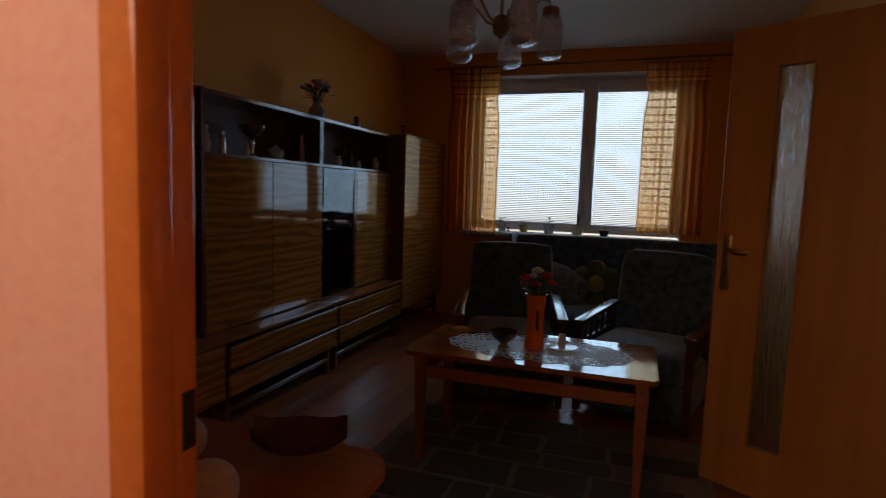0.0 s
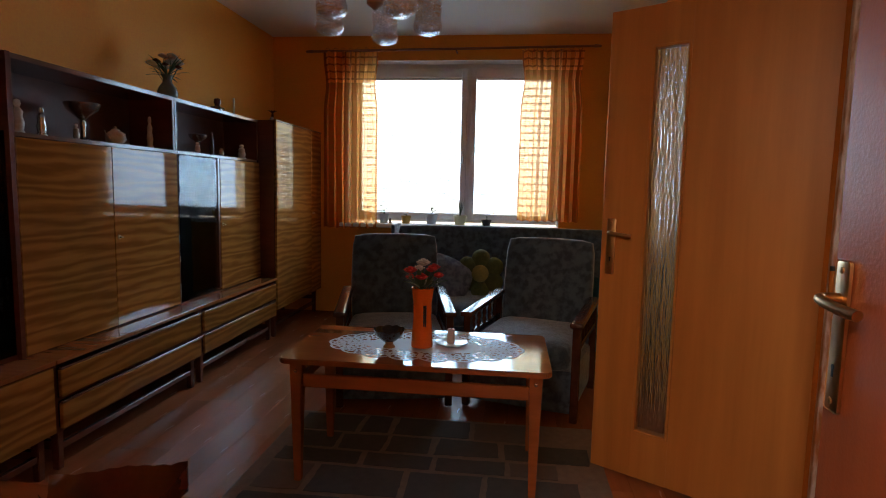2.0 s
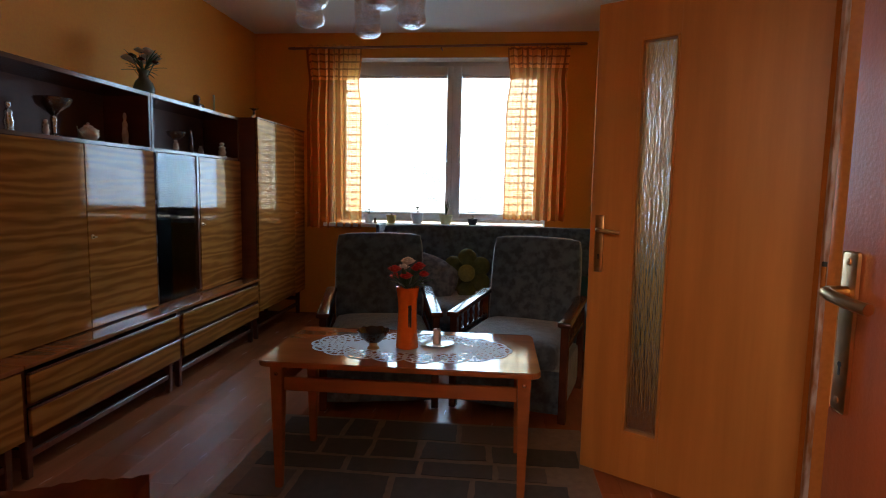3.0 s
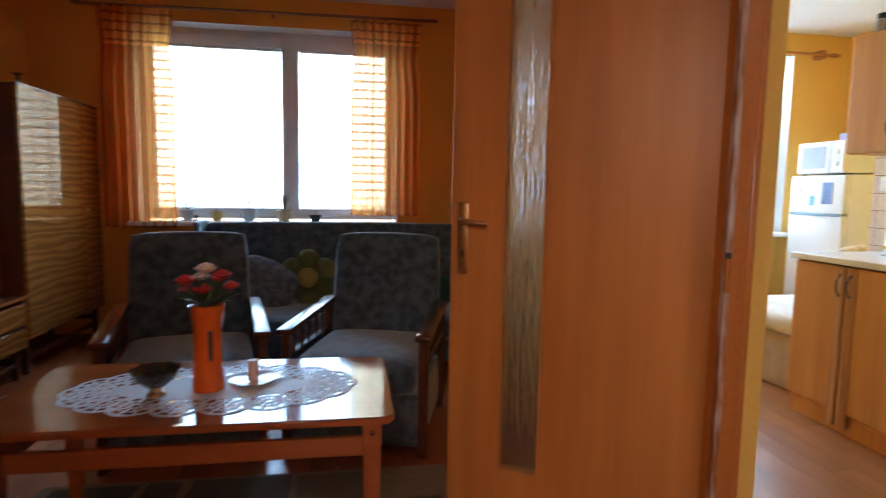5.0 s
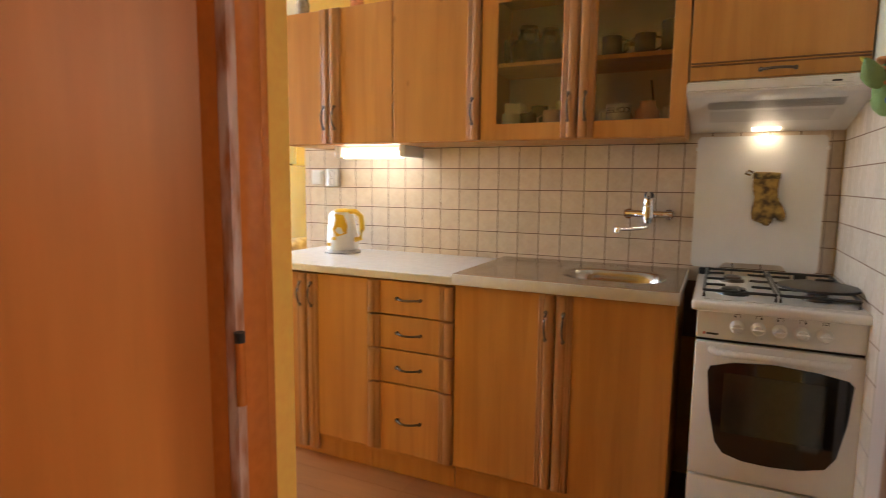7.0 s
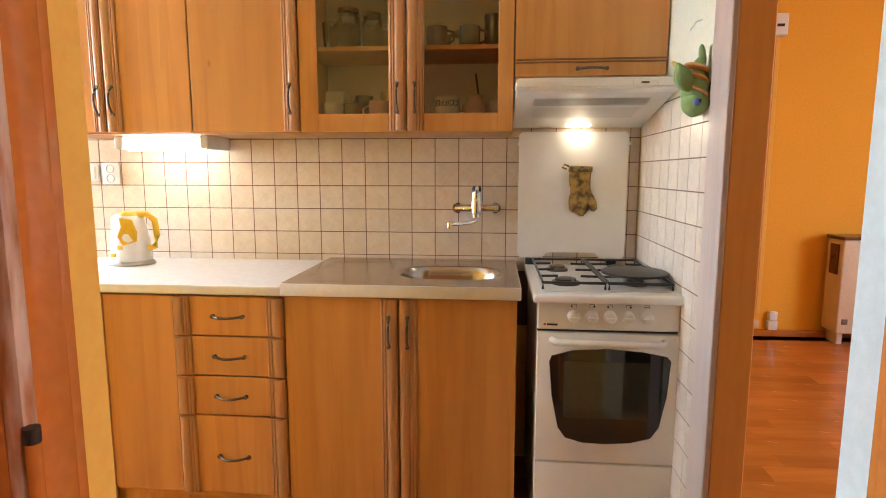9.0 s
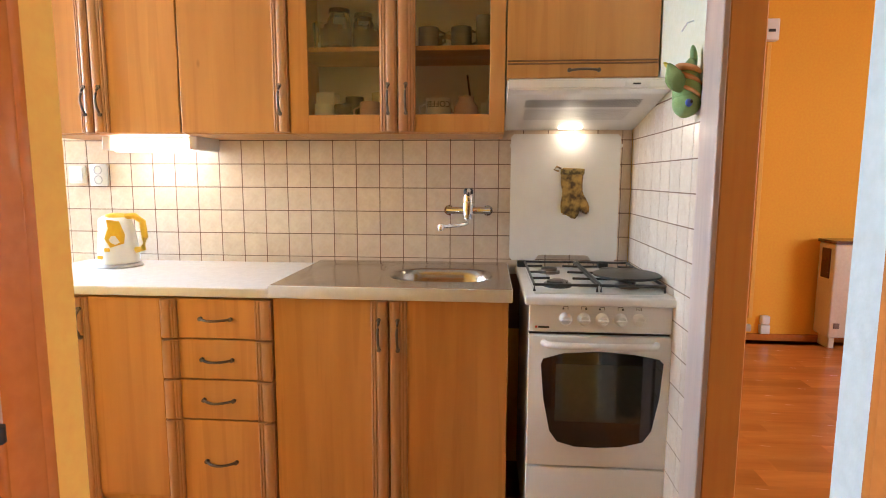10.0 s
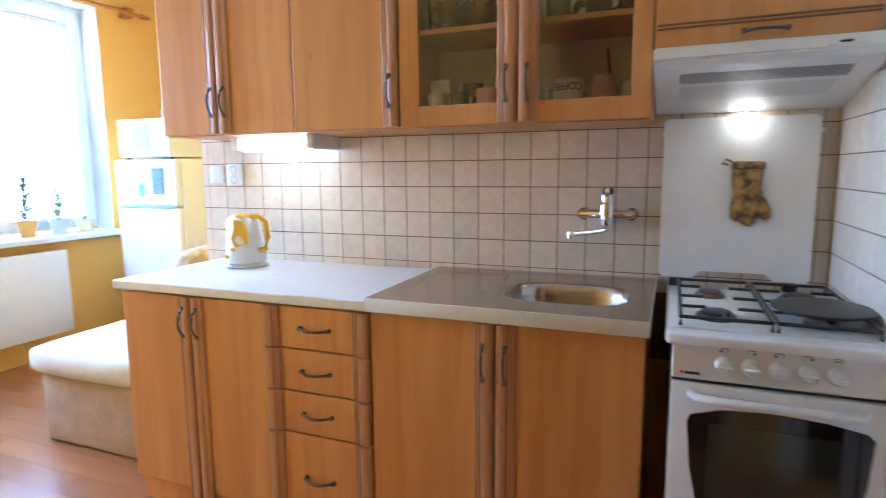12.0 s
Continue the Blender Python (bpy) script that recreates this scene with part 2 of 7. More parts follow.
def lathe(profile, centre=(0, 0, 0), n=24, squash=1.0):
    """A turned shape: profile rows of (radius, height)."""
    bm = bmesh.new()
    rings = []
    for r, z in profile:
        if r < 1e-5:
            rings.append([bm.verts.new((centre[0], centre[1], centre[2] + z))])
        else:
            rings.append([bm.verts.new((centre[0] + r * math.cos(2 * math.pi * i / n), centre[1] + r * squash * math.sin(2 * math.pi * i / n), centre[2] + z)) for i in range(n)])
    for a, b in zip(rings, rings[1:]):
        for i in range(n):
            j = (i + 1) % n
            if len(a) == 1 and len(b) == 1:
                continue
            if len(a) == 1:
                bm.faces.new((a[0], b[j], b[i])[::-1])
            elif len(b) == 1:
                bm.faces.new((a[i], a[j], b[0]))
            else:
                bm.faces.new((a[i], a[j], b[j], b[i]))
    return bm


def tube(points, radius, n=8, taper=1.0):
    """A round bar along points, closed at both ends."""
    bm = bmesh.new()
    pts = [Vector(p) for p in points]
    rings = []
    for i, p in enumerate(pts):
        d = (pts[min(i + 1, len(pts) - 1)] - pts[max(i - 1, 0)]).normalized()
        a = d.orthogonal().normalized() if abs(d.z) > 0.9 else d.cross(Vector((0, 0, 1))).normalized()
        b = d.cross(a)
        r = radius * (1 + (taper - 1) * i / max(1, len(pts) - 1))
        rings.append([bm.verts.new(p + r * (a * math.cos(2 * math.pi * k / n) + b * math.sin(2 * math.pi * k / n))) for k in range(n)])
    for a, b in zip(rings, rings[1:]):
        for k in range(n):
            bm.faces.new((a[k], a[(k + 1) % n], b[(k + 1) % n], b[k]))
    bm.faces.new(rings[0][::-1])
    bm.faces.new(rings[-1])
    bmesh.ops.recalc_face_normals(bm, faces=bm.faces)
    return bm


def slab(outline, depth, axis="z"):
    """A flat piece of the given outline, pushed out by depth along z, y or x."""
    bm = bmesh.new()
    a = [bm.verts.new((u, v, 0)) for u, v in outline]
    f = bm.faces.new(a)
    r = bmesh.ops.extrude_face_region(bm, geom=[f])
    bmesh.ops.translate(bm, vec=(0, 0, depth), verts=[g for g in r["geom"] if isinstance(g, bmesh.types.BMVert)])
    if axis == "y":
        bm.transform(Matrix(((1, 0, 0, 0), (0, 0, 1, 0), (0, 1, 0, 0), (0, 0, 0, 1))))
    elif axis == "x":
        bm.transform(Matrix(((0, 0, 1, 0), (1, 0, 0, 0), (0, 1, 0, 0), (0, 0, 0, 1))))
    bmesh.ops.recalc_face_normals(bm, faces=bm.faces)
    return bm


def puff(x0, y0, z0, x1, y1, z1, r=0.04, bulge=0.0, cuts=5, rough=0.0):
    """A soft upholstered block with rounded edges."""
    bm = box(x0, y0, z0, x1, y1, z1)
    bmesh.ops.subdivide_edges(bm, edges=list(bm.edges), cuts=cuts, use_grid_fill=True)
    c = Vector(((x0 + x1) / 2, (y0 + y1) / 2, (z0 + z1) / 2))
    h = Vector((abs(x1 - x0) / 2, abs(y1 - y0) / 2, abs(z1 - z0) / 2))
    for v in bm.verts:
        d = v.co - c
        q = Vector([max(-(h[i] - r), min(h[i] - r, d[i])) for i in range(3)])
        e = d - q
        if e.length > 1e-6:
            d = q + e.normalized() * min(r, e.length) if e.length > r else d
        u = Vector([d[i] / h[i] for i in range(3)])
        for i in range(3):
            j, k = (i + 1) % 3, (i + 2) % 3
            if abs(u[i]) > 0.9:
                d[i] += math.copysign(bulge * (1 - u[j] ** 2) * (1 - u[k] ** 2), u[i])
        v.co = c + d
        if rough:
            v.co += rough * noise.noise_vector(v.co * 9)
    return bm


def mesh_of(name, bm, material, smooth=None):
    me = bpy.data.meshes.new(name)
    bm.to_mesh(me)
    bm.free()
    me.materials.append(material)
    if smooth:
        me.set_sharp_from_angle(angle=radians(smooth))
        me.polygons.foreach_set("use_smooth", [True] * len(me.polygons))
    else:
        me.polygons.foreach_set("use_smooth", [False] * len(me.polygons))
    return me


def thing(name, at, label, category, group="", kind=""):
    """A top-level thing: an Empty at its base."""
    ob = new(name)
    ob.empty_display_size = 0.05
    ob.location = Vector(at) + STAND[0]
    OFFSET[ob] = Vector(at)
    return tagged(ob, label, category, group, kind)


def solo(name, bm, material, at, label, category, group="", kind="", smooth=None):
    """A thing that is one mesh, its origin at its base."""
    bm.transform(Matrix.Translation(-Vector(at)))
    ob = new(name, mesh_of(name, bm, material, smooth))
    ob.location = Vector(at) + STAND[0]
    OFFSET[ob] = Vector(at)
    return tagged(ob, label, category, group, kind)


def part(name, bm, material, parent, label="", smooth=None):
    """One mesh under a thing or a part; coordinates as in the thing's surroundings."""
    off = OFFSET[parent]
    bm.transform(Matrix.Translation(-off))
    ob = new(name, mesh_of(name, bm, material, smooth))
    ob.parent = parent
    OFFSET[ob] = off
    return tagged(ob, label)


def again(ob, shift):
    """The same part once more, moved by shift, on the same mesh."""
    o = ob.copy()
    scene.collection.objects.link(o)
    o.location = Vector(ob.location) + Vector(shift)
    OFFSET[o] = OFFSET[ob]
    return o


def structure(name, bm, material, label="", smooth=None):
    ob = new(name, mesh_of(name, bm, material, smooth))
    OFFSET[ob] = Vector((0, 0, 0))
    return tagged(ob, label, kind="structure")


def handle_bow(x, y, z, length, upright, out=-0.03):
    """A small bowed cabinet handle that stands out along x."""
    pts = []
    for i in range(9):
        s = i / 8 - 0.5
        d = out * (1 - (2 * s) ** 2) + out * 0.15
        pts.append((x + d, y, z + s * length) if upright else (x + d, y + s * length, z))
    bm = tube(pts, 0.0045, 8)
    for s in (-0.5, 0.5):
        p = (x, y, z + s * length) if upright else (x, y + s * length, z)
        join(bm, tube([p, (x + out * 0.35, p[1], p[2])], 0.0075, 8))
    return bm


# ---- structure ----
H = 2.65
XL, XP, XK = -1.72, 1.70, 1.842
YN, YW, XE = 6.20, 6.37, 5.25
# floors
FLOORS = {}
for nm, x0, y0, x1, y1, lab in (("floor_living", XL, 0.96, 1.77, YN, "reddish brown laminate floor of the living room"), ("floor_kitchen", 1.77, 1.78, XE, YN, "brown beech laminate floor of the kitchen"),
                                ("floor_bedroom", 1.7, -2.2, 5.70, 1.78, "orange brown laminate floor of the next room"), ("floor_hall", -0.9, -1.9, 1.7, 0.96, "brown laminate floor of the hall")):
    FLOORS[nm] = structure(nm, box(x0, y0, -0.16, x1, y1, -0.006), SUBFLOOR, lab)
structure("ceiling_living", box(XL, 0.965, H, 1.77, YN, H + 0.15), PAINT_WHITE, "white painted ceiling")
structure("ceiling_kitchen", box(1.7701, 1.78, H, XE, YN, H + 0.15), PAINT_WHITE, "white painted ceiling")
structure("ceiling_bedroom", box(1.7, -2.2, H, 5.70, 1.779, H + 0.15), PAINT_WHITE, "white painted ceiling")
structure("ceiling_hall", box(-0.9, -1.9, H, 1.699, 0.9645, H + 0.15), PAINT_WHITE, "white painted ceiling")
# living room window wall, with its opening
WX0, WX1, WZ0, WZ1 = -0.985, 1.042, 0.877, 2.426
YO = YN + 0.30
bm = box(XL - 0.15, YN, -0.16, WX0, YO, H + 0.15)
box(WX1, YN, -0.16, 1.77, YO, H + 0.15, into=bm)
box(WX0, YN, -0.16, WX1, YO, WZ0, into=bm)
box(WX0, YN, WZ1, WX1, YO, H + 0.15, into=bm)
structure("wall_north", bm, PAINT_ORANGE, "orange painted wall around the living room window")
structure("wall_west", box(XL - 0.15, 0.965, -0.16, XL, YN, H + 0.15), PAINT_ORANGE, "orange painted wall behind the wall unit")
# partition between living room and kitchen, with the doorway
DY0, DY1, DZ = 1.982, 2.860, 2.03
bm = box(XP, 1.04, 0, XK, DY0, H)
box(XP, DY1, 0, XK, YN, H, into=bm)
box(XP, DY0, DZ, XK, DY1, H, into=bm)
structure("wall_partition", bm, PAINT_YELLOW, "yellow painted wall between living room and kitchen")
bm = box(XP - 0.004, DY1 + 0.06, 0, XP, YN, H)
structure("wall_partition_face", bm, PAINT_ORANGE, "orange painted face of the partition")
structure("reveal_kitchen_door", box(1.777, DY0 - 0.002, 0, XK + 0.002, DY0 + 0.004, DZ), mat("pale_green_white_paint", (0.60, 0.63, 0.57), 0.5, scale=(3, 3, 3), bump=0.1), "pale plaster reveal of the doorway")
# wall with the hall door
HX0, HX1 = 0.232, 1.10
bm = box(XL, 0.97, 0, HX0 - 0.04, 1.04, H)
box(HX1 + 0.03, 0.97, 0, XP, 1.04, H, into=bm)
box(HX0 - 0.04, 0.97, 2.02, HX1 + 0.03, 1.04, H, into=bm)
structure("wall_south", bm, PAINT_ORANGE, "orange painted wall with the hall doorway")
# hall
bm = box(-0.9, 0.964, 0, HX0 - 0.04, 0.97, H)
box(HX1 + 0.03, 0.964, 0, 1.6, 0.97, H, into=bm)
box(HX0 - 0.04, 0.964, 2.02, HX1 + 0.03, 0.97, H, into=bm)
structure("wall_hall_north", bm, PAINT_PINK, "pink painted hall wall beside the doorway")
bm = box(-1.0, -1.9, 0, -0.9, 0.97, H)
box(1.6, -1.9, 0, 1.7, 0.97, H, into=bm)
box(-1.0, -2.0, 0, 1.7, -1.9, H, into=bm)
structure("wall_hall", bm, PAINT_PINK, "pink painted hall walls")
# kitchen
KX0, KX1, KZ0, KZ1 = 2.34, 4.66, 0.82, 2.45
bm = box(1.7701, YN, -0.16, KX0, YO, H + 0.15)
box(KX1, YN, -0.16, XE + 0.15, YO, H + 0.15, into=bm)
box(KX0, YN, -0.16, KX1, YO, KZ0, into=bm)
box(KX0, YN, KZ1, KX1, YO, H + 0.15, into=bm)
structure("wall_kitchen_north", bm, PAINT_YELLOW, "yellow painted wall around the kitchen window")
bm = box(3.607, 1.60, 0, 3.72, 4.255, H)
structure("wall_kitchen_east", bm, PAINT_YELLOW, "yellow painted wall behind the kitchen units")
structure("wall_kitchen_nook", box(3.72, 4.14, 0, XE, 4.255, H), PAINT_YELLOW, "yellow painted wall")
structure("wall_kitchen_corner", box(XE, 4.14, 0, XE + 0.15, YN, H), PAINT_YELLOW, "yellow painted wall beside the fridge")
# side wall beside the cooker, with the door to the next room
SY0, SY1, SX0, SX1 = 1.712, 1.790, 1.93, 2.713
bm = box(SX1 + 0.05, SY0, 0, 3.607, SY1, H)
box(XK, SY0, 0, SX0 - 0.03, SY1, H, into=bm)
box(SX0 - 0.03, SY0, 2.02, SX1 + 0.05, SY1, H, into=bm)
structure("wall_kitchen_south", bm, PAINT_CREAM, "cream painted wall above the tiles beside the cooker")
# next room
bm = box(5.70, -2.2, 0, 5.85, 1.72, H)
structure("wall_bedroom_east", bm, PAINT_AMBER, "orange painted far wall of the next room")
bm = box(3.72, 1.60, 0, 5.70, 1.72, H)
box(1.70, 0.97, 0, XK, SY0, H, into=bm)
box(1.7, -2.2, 0, 1.8, 0.97, H, into=bm)
structure("wall_bedroom", bm, PAINT_AMBER, "orange painted walls of the next room")
bm = box(1.7, -2.3, 0, 1.9, -2.2, H)
box(3.6, -2.3, 0, 5.85, -2.2, H, into=bm)
box(1.9, -2.3, 0, 3.6, -2.2, 0.8, into=bm)
box(1.9, -2.3, 2.3, 3.6, -2.2, H, into=bm)
structure("wall_bedroom_south", bm, PAINT_AMBER, "orange painted wall with an opening for daylight")
structure("baseboard", box(5.675, -2.2, -0.005, 5.70, 1.60, 0.05, 0.002), FRAME_PAINT, "brown wooden baseboard")
structure("ground", box(-900, -900, -12.2, 900, 900, -12), GROUND, "dry field outside")



# ---- doors ----
def steel_frame(name, label):
    t = thing(name, (0, 0, 0), label, "door frame", kind="structure")
    return t


# frame of the hall doorway
fr = steel_frame("door_frame_hall", "orange brown gloss painted steel door frame")
for nm, a, b in (("jamb", HX0 - 0.045, HX0), ("jamb", HX1, HX1 + 0.034)):
    bm = box(a if a < 0.6 else HX1, 0.952, 0, b if a < 0.6 else b, 0.995, 2.02, 0.007, 2)
    box(a if a < 0.6 else a + 0.010, 0.995, 0, b - 0.010 if a < 0.6 else b, 1.034, 2.02, 0.006, 2, into=bm)
    part(nm, bm, FRAME_PAINT, fr, smooth=40)
part("head", box(HX0 - 0.045, 0.952, 2.02, HX1 + 0.034, 1.034, 2.07, 0.008, 2), FRAME_PAINT, fr)
part("strike_plate", box(HX0 - 0.014, 1.010, 0.995, HX0 - 0.0085, 1.028, 1.057, 0.001), BLACK, fr, "dark lock strike plate")
# frame of the kitchen doorway
fr = steel_frame("door_frame_kitchen", "orange brown gloss painted steel door frame with worn edges")
for s, y in ((1, DY1), (-1, DY0)):
    bm = box(XP - 0.02, y - s * 0.030, 0, XP + 0.05, y + s * 0.06, DZ, 0.008, 2)
    box(XP + 0.05, y - s * 0.018, 0, 1.777, y + s * 0.004, DZ, 0.006, 2, into=bm)
    part("jamb", bm, FRAME_PAINT, fr, smooth=40)
part("head", box(XP - 0.02, DY0 - 0.06, DZ - 0.04, 1.777, DY1 + 0.06, DZ + 0.05, 0.008, 2), FRAME_PAINT, fr)
part("worn_edge", box(XP - 0.0225, DY1 - 0.0335, 0.02, XP - 0.004, DY1 - 0.012, DZ - 0.05, 0.003, 2), mat("chipped_pale_paint", (0.62, 0.47, 0.40), 0.3, scale=(40, 40, 9), dark=(0.36, 0.13, 0.04), mix=0.22), fr, "pale chipped edge of the steel frame", smooth=40)
hg = part("hinge", tube([(XP - 0.0215, DY1 - 0.040, 0.895), (XP - 0.0215, DY1 - 0.040, 0.99)], 0.0075, 10), FRAME_PAINT, fr, smooth=50)
part("hinge_joint", tube([(XP - 0.0215, DY1 - 0.040, 0.9905), (XP - 0.0215, DY1 - 0.040, 1.006)], 0.0082, 10), BLACK, hg, smooth=50)
# frame of the doorway beside the cooker
fr = steel_frame("door_frame_bedroom", "orange laminate door lining with a pale casing")
bm = box(SX1, SY0 - 0.013, 0, SX1 + 0.05, SY1 - 0.002, 2.02, 0.003)
part("jamb", bm, mat("orange_beech_lining", (0.84, 0.41, 0.12), 0.35, scale=(14, 14, 0.9), dark=(0.76, 0.35, 0.10)), fr)
part("casing", box(SX1 - 0.004, SY1 - 0.001, 0, SX1 + 0.119, SY1 + 0.016, 2.08, 0.004, 2), mat("pale_grey_brown_casing", (0.54, 0.42, 0.35), 0.35, scale=(14, 14, 0.9)), fr, "pale grey brown casing")
part("head", box(SX0 - 0.03, SY0 - 0.02, 2.02, SX1 - 0.005, SY1 + 0.01, 2.08, 0.003), FRAME_PAINT, fr)


def lever(parent, u, z, side, material=BRASS, flip=1):
    """A backplate with a lever handle on one face of a leaf that runs along local x; side -1 or 1 is the face's y."""
    y = 0.0215 * side
    pl = part("backplate", box(u - 0.019, min(y, y + side * 0.007), z - 0.160, u + 0.019, max(y, y + side * 0.007), z + 0.080, 0.006, 2), material, parent, "worn brass-coloured backplate", smooth=40)
    pts = [(u, y + side * 0.005, z + 0.02), (u, y + side * 0.030, z + 0.02), (u - flip * 0.006, y + side * 0.038, z + 0.02), (u - flip * 0.022, y + side * 0.042, z + 0.019), (u - flip * 0.060, y + side * 0.039, z + 0.014), (u - flip * 0.095, y + side * 0.033, z + 0.012)]
    part("lever", tube(pts, 0.0095, 10, 0.9), material, pl, smooth=60)
    k = part("keyhole", join(lathe([(0, 0), (0.0045, 0), (0.0045, 0.002), (0, 0.002)], (0, 0, 0), 10), box(-0.0025, -0.016, 0, 0.0025, 0, 0.002)), BLACK, pl)
    k.data.transform(Matrix.Translation((u, y + side * 0.0078, z - 0.088)) @ Matrix.Rotation(radians(90), 4, "X"))
    for dz in (0.065, -0.142):
        s = part("screw", lathe([(0.0055, -0.001), (0.0055, 0.001), (0, 0.0018)], (0, 0, 0), 10), material, pl)
        s.data.transform(Matrix.Translation((u, y + side * 0.0075, z + dz)) @ Matrix.Rotation(radians(-90 * side), 4, "X"))


# glazed door, open into the living room; local x runs from the hinge to the free edge
WAVY = glass("rippled_pane", (0.86, 0.88, 0.90), 0.26, bump=1.0, scale=(150, 150, 11), deep=0.006)
d = thing("door_1", (0, 0, 0), "open beech laminate door with a tall narrow rippled glass pane", "door", kind="structure")
LW, G0, G1 = 0.868, 0.538, 0.690
bm = box(0, -0.02, 0.012, G0, 0.02, 1.985, 0.002)
box(G1, -0.02, 0.012, LW, 0.02, 1.985, 0.002, into=bm)
box(G0 - 0.001, -0.0195, 0.012, G1 + 0.001, 0.0195, 0.213, into=bm)
box(G0 - 0.001, -0.0195, 1.828, G1 + 0.001, 0.0195, 1.985, into=bm)
part("leaf", bm, DOOR_WOOD, d)
pn = part("pane", box(G0 - 0.004, -0.003, 0.209, G1 + 0.004, 0.003, 1.832), WAVY, d, "rippled glass pane")
for nm, q in (("bead", (G0, -0.024, 0.213, G0 + 0.012, 0.024, 1.828)), ("bead", (G1 - 0.012, -0.024, 0.213, G1, 0.024, 1.828)), ("bead", (G0 + 0.012, -0.024, 0.213, G1 - 0.012, 0.024, 0.225)), ("bead", (G0 + 0.012, -0.024, 1.816, G1 - 0.012, 0.024, 1.828))):
    part(nm, box(*q, 0.002), DOOR_WOOD, d)
lever(d, LW - 0.045, 1.045, 1)
lever(d, LW - 0.045, 1.045, -1)
for z in (0.25, 1.00, 1.75):
    hg = part("hinge", tube([(-0.010, 0.022, z - 0.06), (-0.010, 0.022, z + 0.06)], 0.0085, 10), BRASS, d, "worn painted hinge", smooth=50)
part("edge_strip", box(-0.006, -0.0205, 0.012, -0.0005, 0.0205, 1.985), mat("pale_worn_edge", (0.62, 0.42, 0.30), 0.3, scale=(30, 30, 5), dark=(0.40, 0.17, 0.07), mix=0.3), d, "pale worn leaf edge")
ang = math.degrees(math.atan2(3.337 - 2.871, 1.006 - 1.738))
d.matrix_basis = pose(1.738, 2.871, 0, 0, 0, ang)

# hall door, open into the living room
d = thing("door_2", (0, 0, 0), "open red-brown laminate door with a brass-coloured lever handle", "door", kind="structure")
part("leaf", box(0, -0.02, 0.012, 0.755, 0.02, 1.985, 0.002), DOOR_RED, d)
lever(d, 0.755 - 0.034, 1.061, 1)
lever(d, 0.755 - 0.034, 1.061, -1)
for z in (0.3, 1.7):
    part("hinge", tube([(-0.008, 0.022, z - 0.05), (-0.008, 0.022, z + 0.05)], 0.008, 10), BRASS, d, smooth=50)
d.matrix_basis = pose(1.136, 0.995, 0, 0, 0, 90.0)


# ---- living room window ----
def window(name, label, x0, x1, z0, z1, y, mull, sashes):
    w = thing(name, ((x0 + x1) / 2, y, z0), label, "window", kind="structure")
    bm = box(x0, y, z0, x0 + 0.06, y + 0.07, z1, 0.004)
    box(x1 - 0.06, y, z0, x1, y + 0.07, z1, 0.004, into=bm)
    box(x0 + 0.06, y, z0, x1 - 0.06, y + 0.07, z0 + 0.05, 0.004, into=bm)
    box(x0 + 0.06, y, z1 - 0.06, x1 - 0.06, y + 0.07, z1, 0.004, into=bm)
    box(mull - 0.03, y, z0 + 0.05, mull + 0.03, y + 0.07, z1 - 0.06, 0.004, into=bm)
    part("window_frame", bm, PVC, w)
    for a, b, knob in sashes:
        s = bm = box(a - 0.055, y - 0.018, z0 + 0.035, a, y + 0.05, z1 - 0.045, 0.006, 2)
        box(b, y - 0.018, z0 + 0.035, b + 0.055, y + 0.05, z1 - 0.045, 0.006, 2, into=bm)
        box(a, y - 0.0175, z0 + 0.035, b, y + 0.05, z0 + 0.09, 0.006, 2, into=bm)
        box(a, y - 0.0175, z1 - 0.13, b, y + 0.05, z1 - 0.045, 0.006, 2, into=bm)
        sash = part("sash", bm, PVC, w, smooth=40)
        pn = part("pane", box(a - 0.003, y + 0.02, z0 + 0.086, b + 0.003, y + 0.024, z1 - 0.126), PANE, sash)
        pn.visible_shadow = False
        zc = (z0 + z1) / 2 - 0.08
        part("window_handle", join(box(knob - 0.012, y - 0.026, zc - 0.035, knob + 0.012, y - 0.017, zc + 0.035, 0.004), tube([(knob, y - 0.024, zc + 0.01), (knob, y - 0.05, zc + 0.01), (knob, y - 0.055, zc - 0.01), (knob, y - 0.055, zc - 0.11)], 0.009, 8)), PVC, sash)
    return w


window("window_1", "white plastic double window with venetian blinds", WX0, WX1, WZ0 + 0.03, WZ1, YW, 0.166, [(-0.880, 0.096, 0.124), (0.236, 0.937, 0.208)])
structure("sill_living", box(WX0 - 0.05, YN - 0.10, WZ0 - 0.02, WX1 + 0.05, YW, WZ0 + 0.015, 0.008, 2), PVC, "white window sill board")
window("window_2", "white plastic kitchen window", KX0, KX1, KZ0 + 0.03, KZ1, YW, 3.50, [(2.45, 3.42, 3.45), (3.58, 4.55, 3.55)])
structure("sill_kitchen", box(KX0 - 0.05, YN - 0.14, KZ0 - 0.02, KX1 + 0.06, YW, KZ0 + 0.015, 0.008, 2), PVC, "white window sill board")
for nm, x0, x1, z0, z1 in (("reveal_living", WX0, WX1, WZ0 + 0.016, WZ1), ("reveal_kitchen", KX0, KX1, KZ0 + 0.016, KZ1)):
    bm = box(x0, YN - 0.001, z0, x0 + 0.004, YW, z1)
    box(x1 - 0.004, YN - 0.001, z0, x1, YW, z1, into=bm)
    box(x0 + 0.004, YN - 0.001, z1 - 0.004, x1 - 0.004, YW, z1, into=bm)
    structure(nm, bm, REVEAL, "white window reveal")



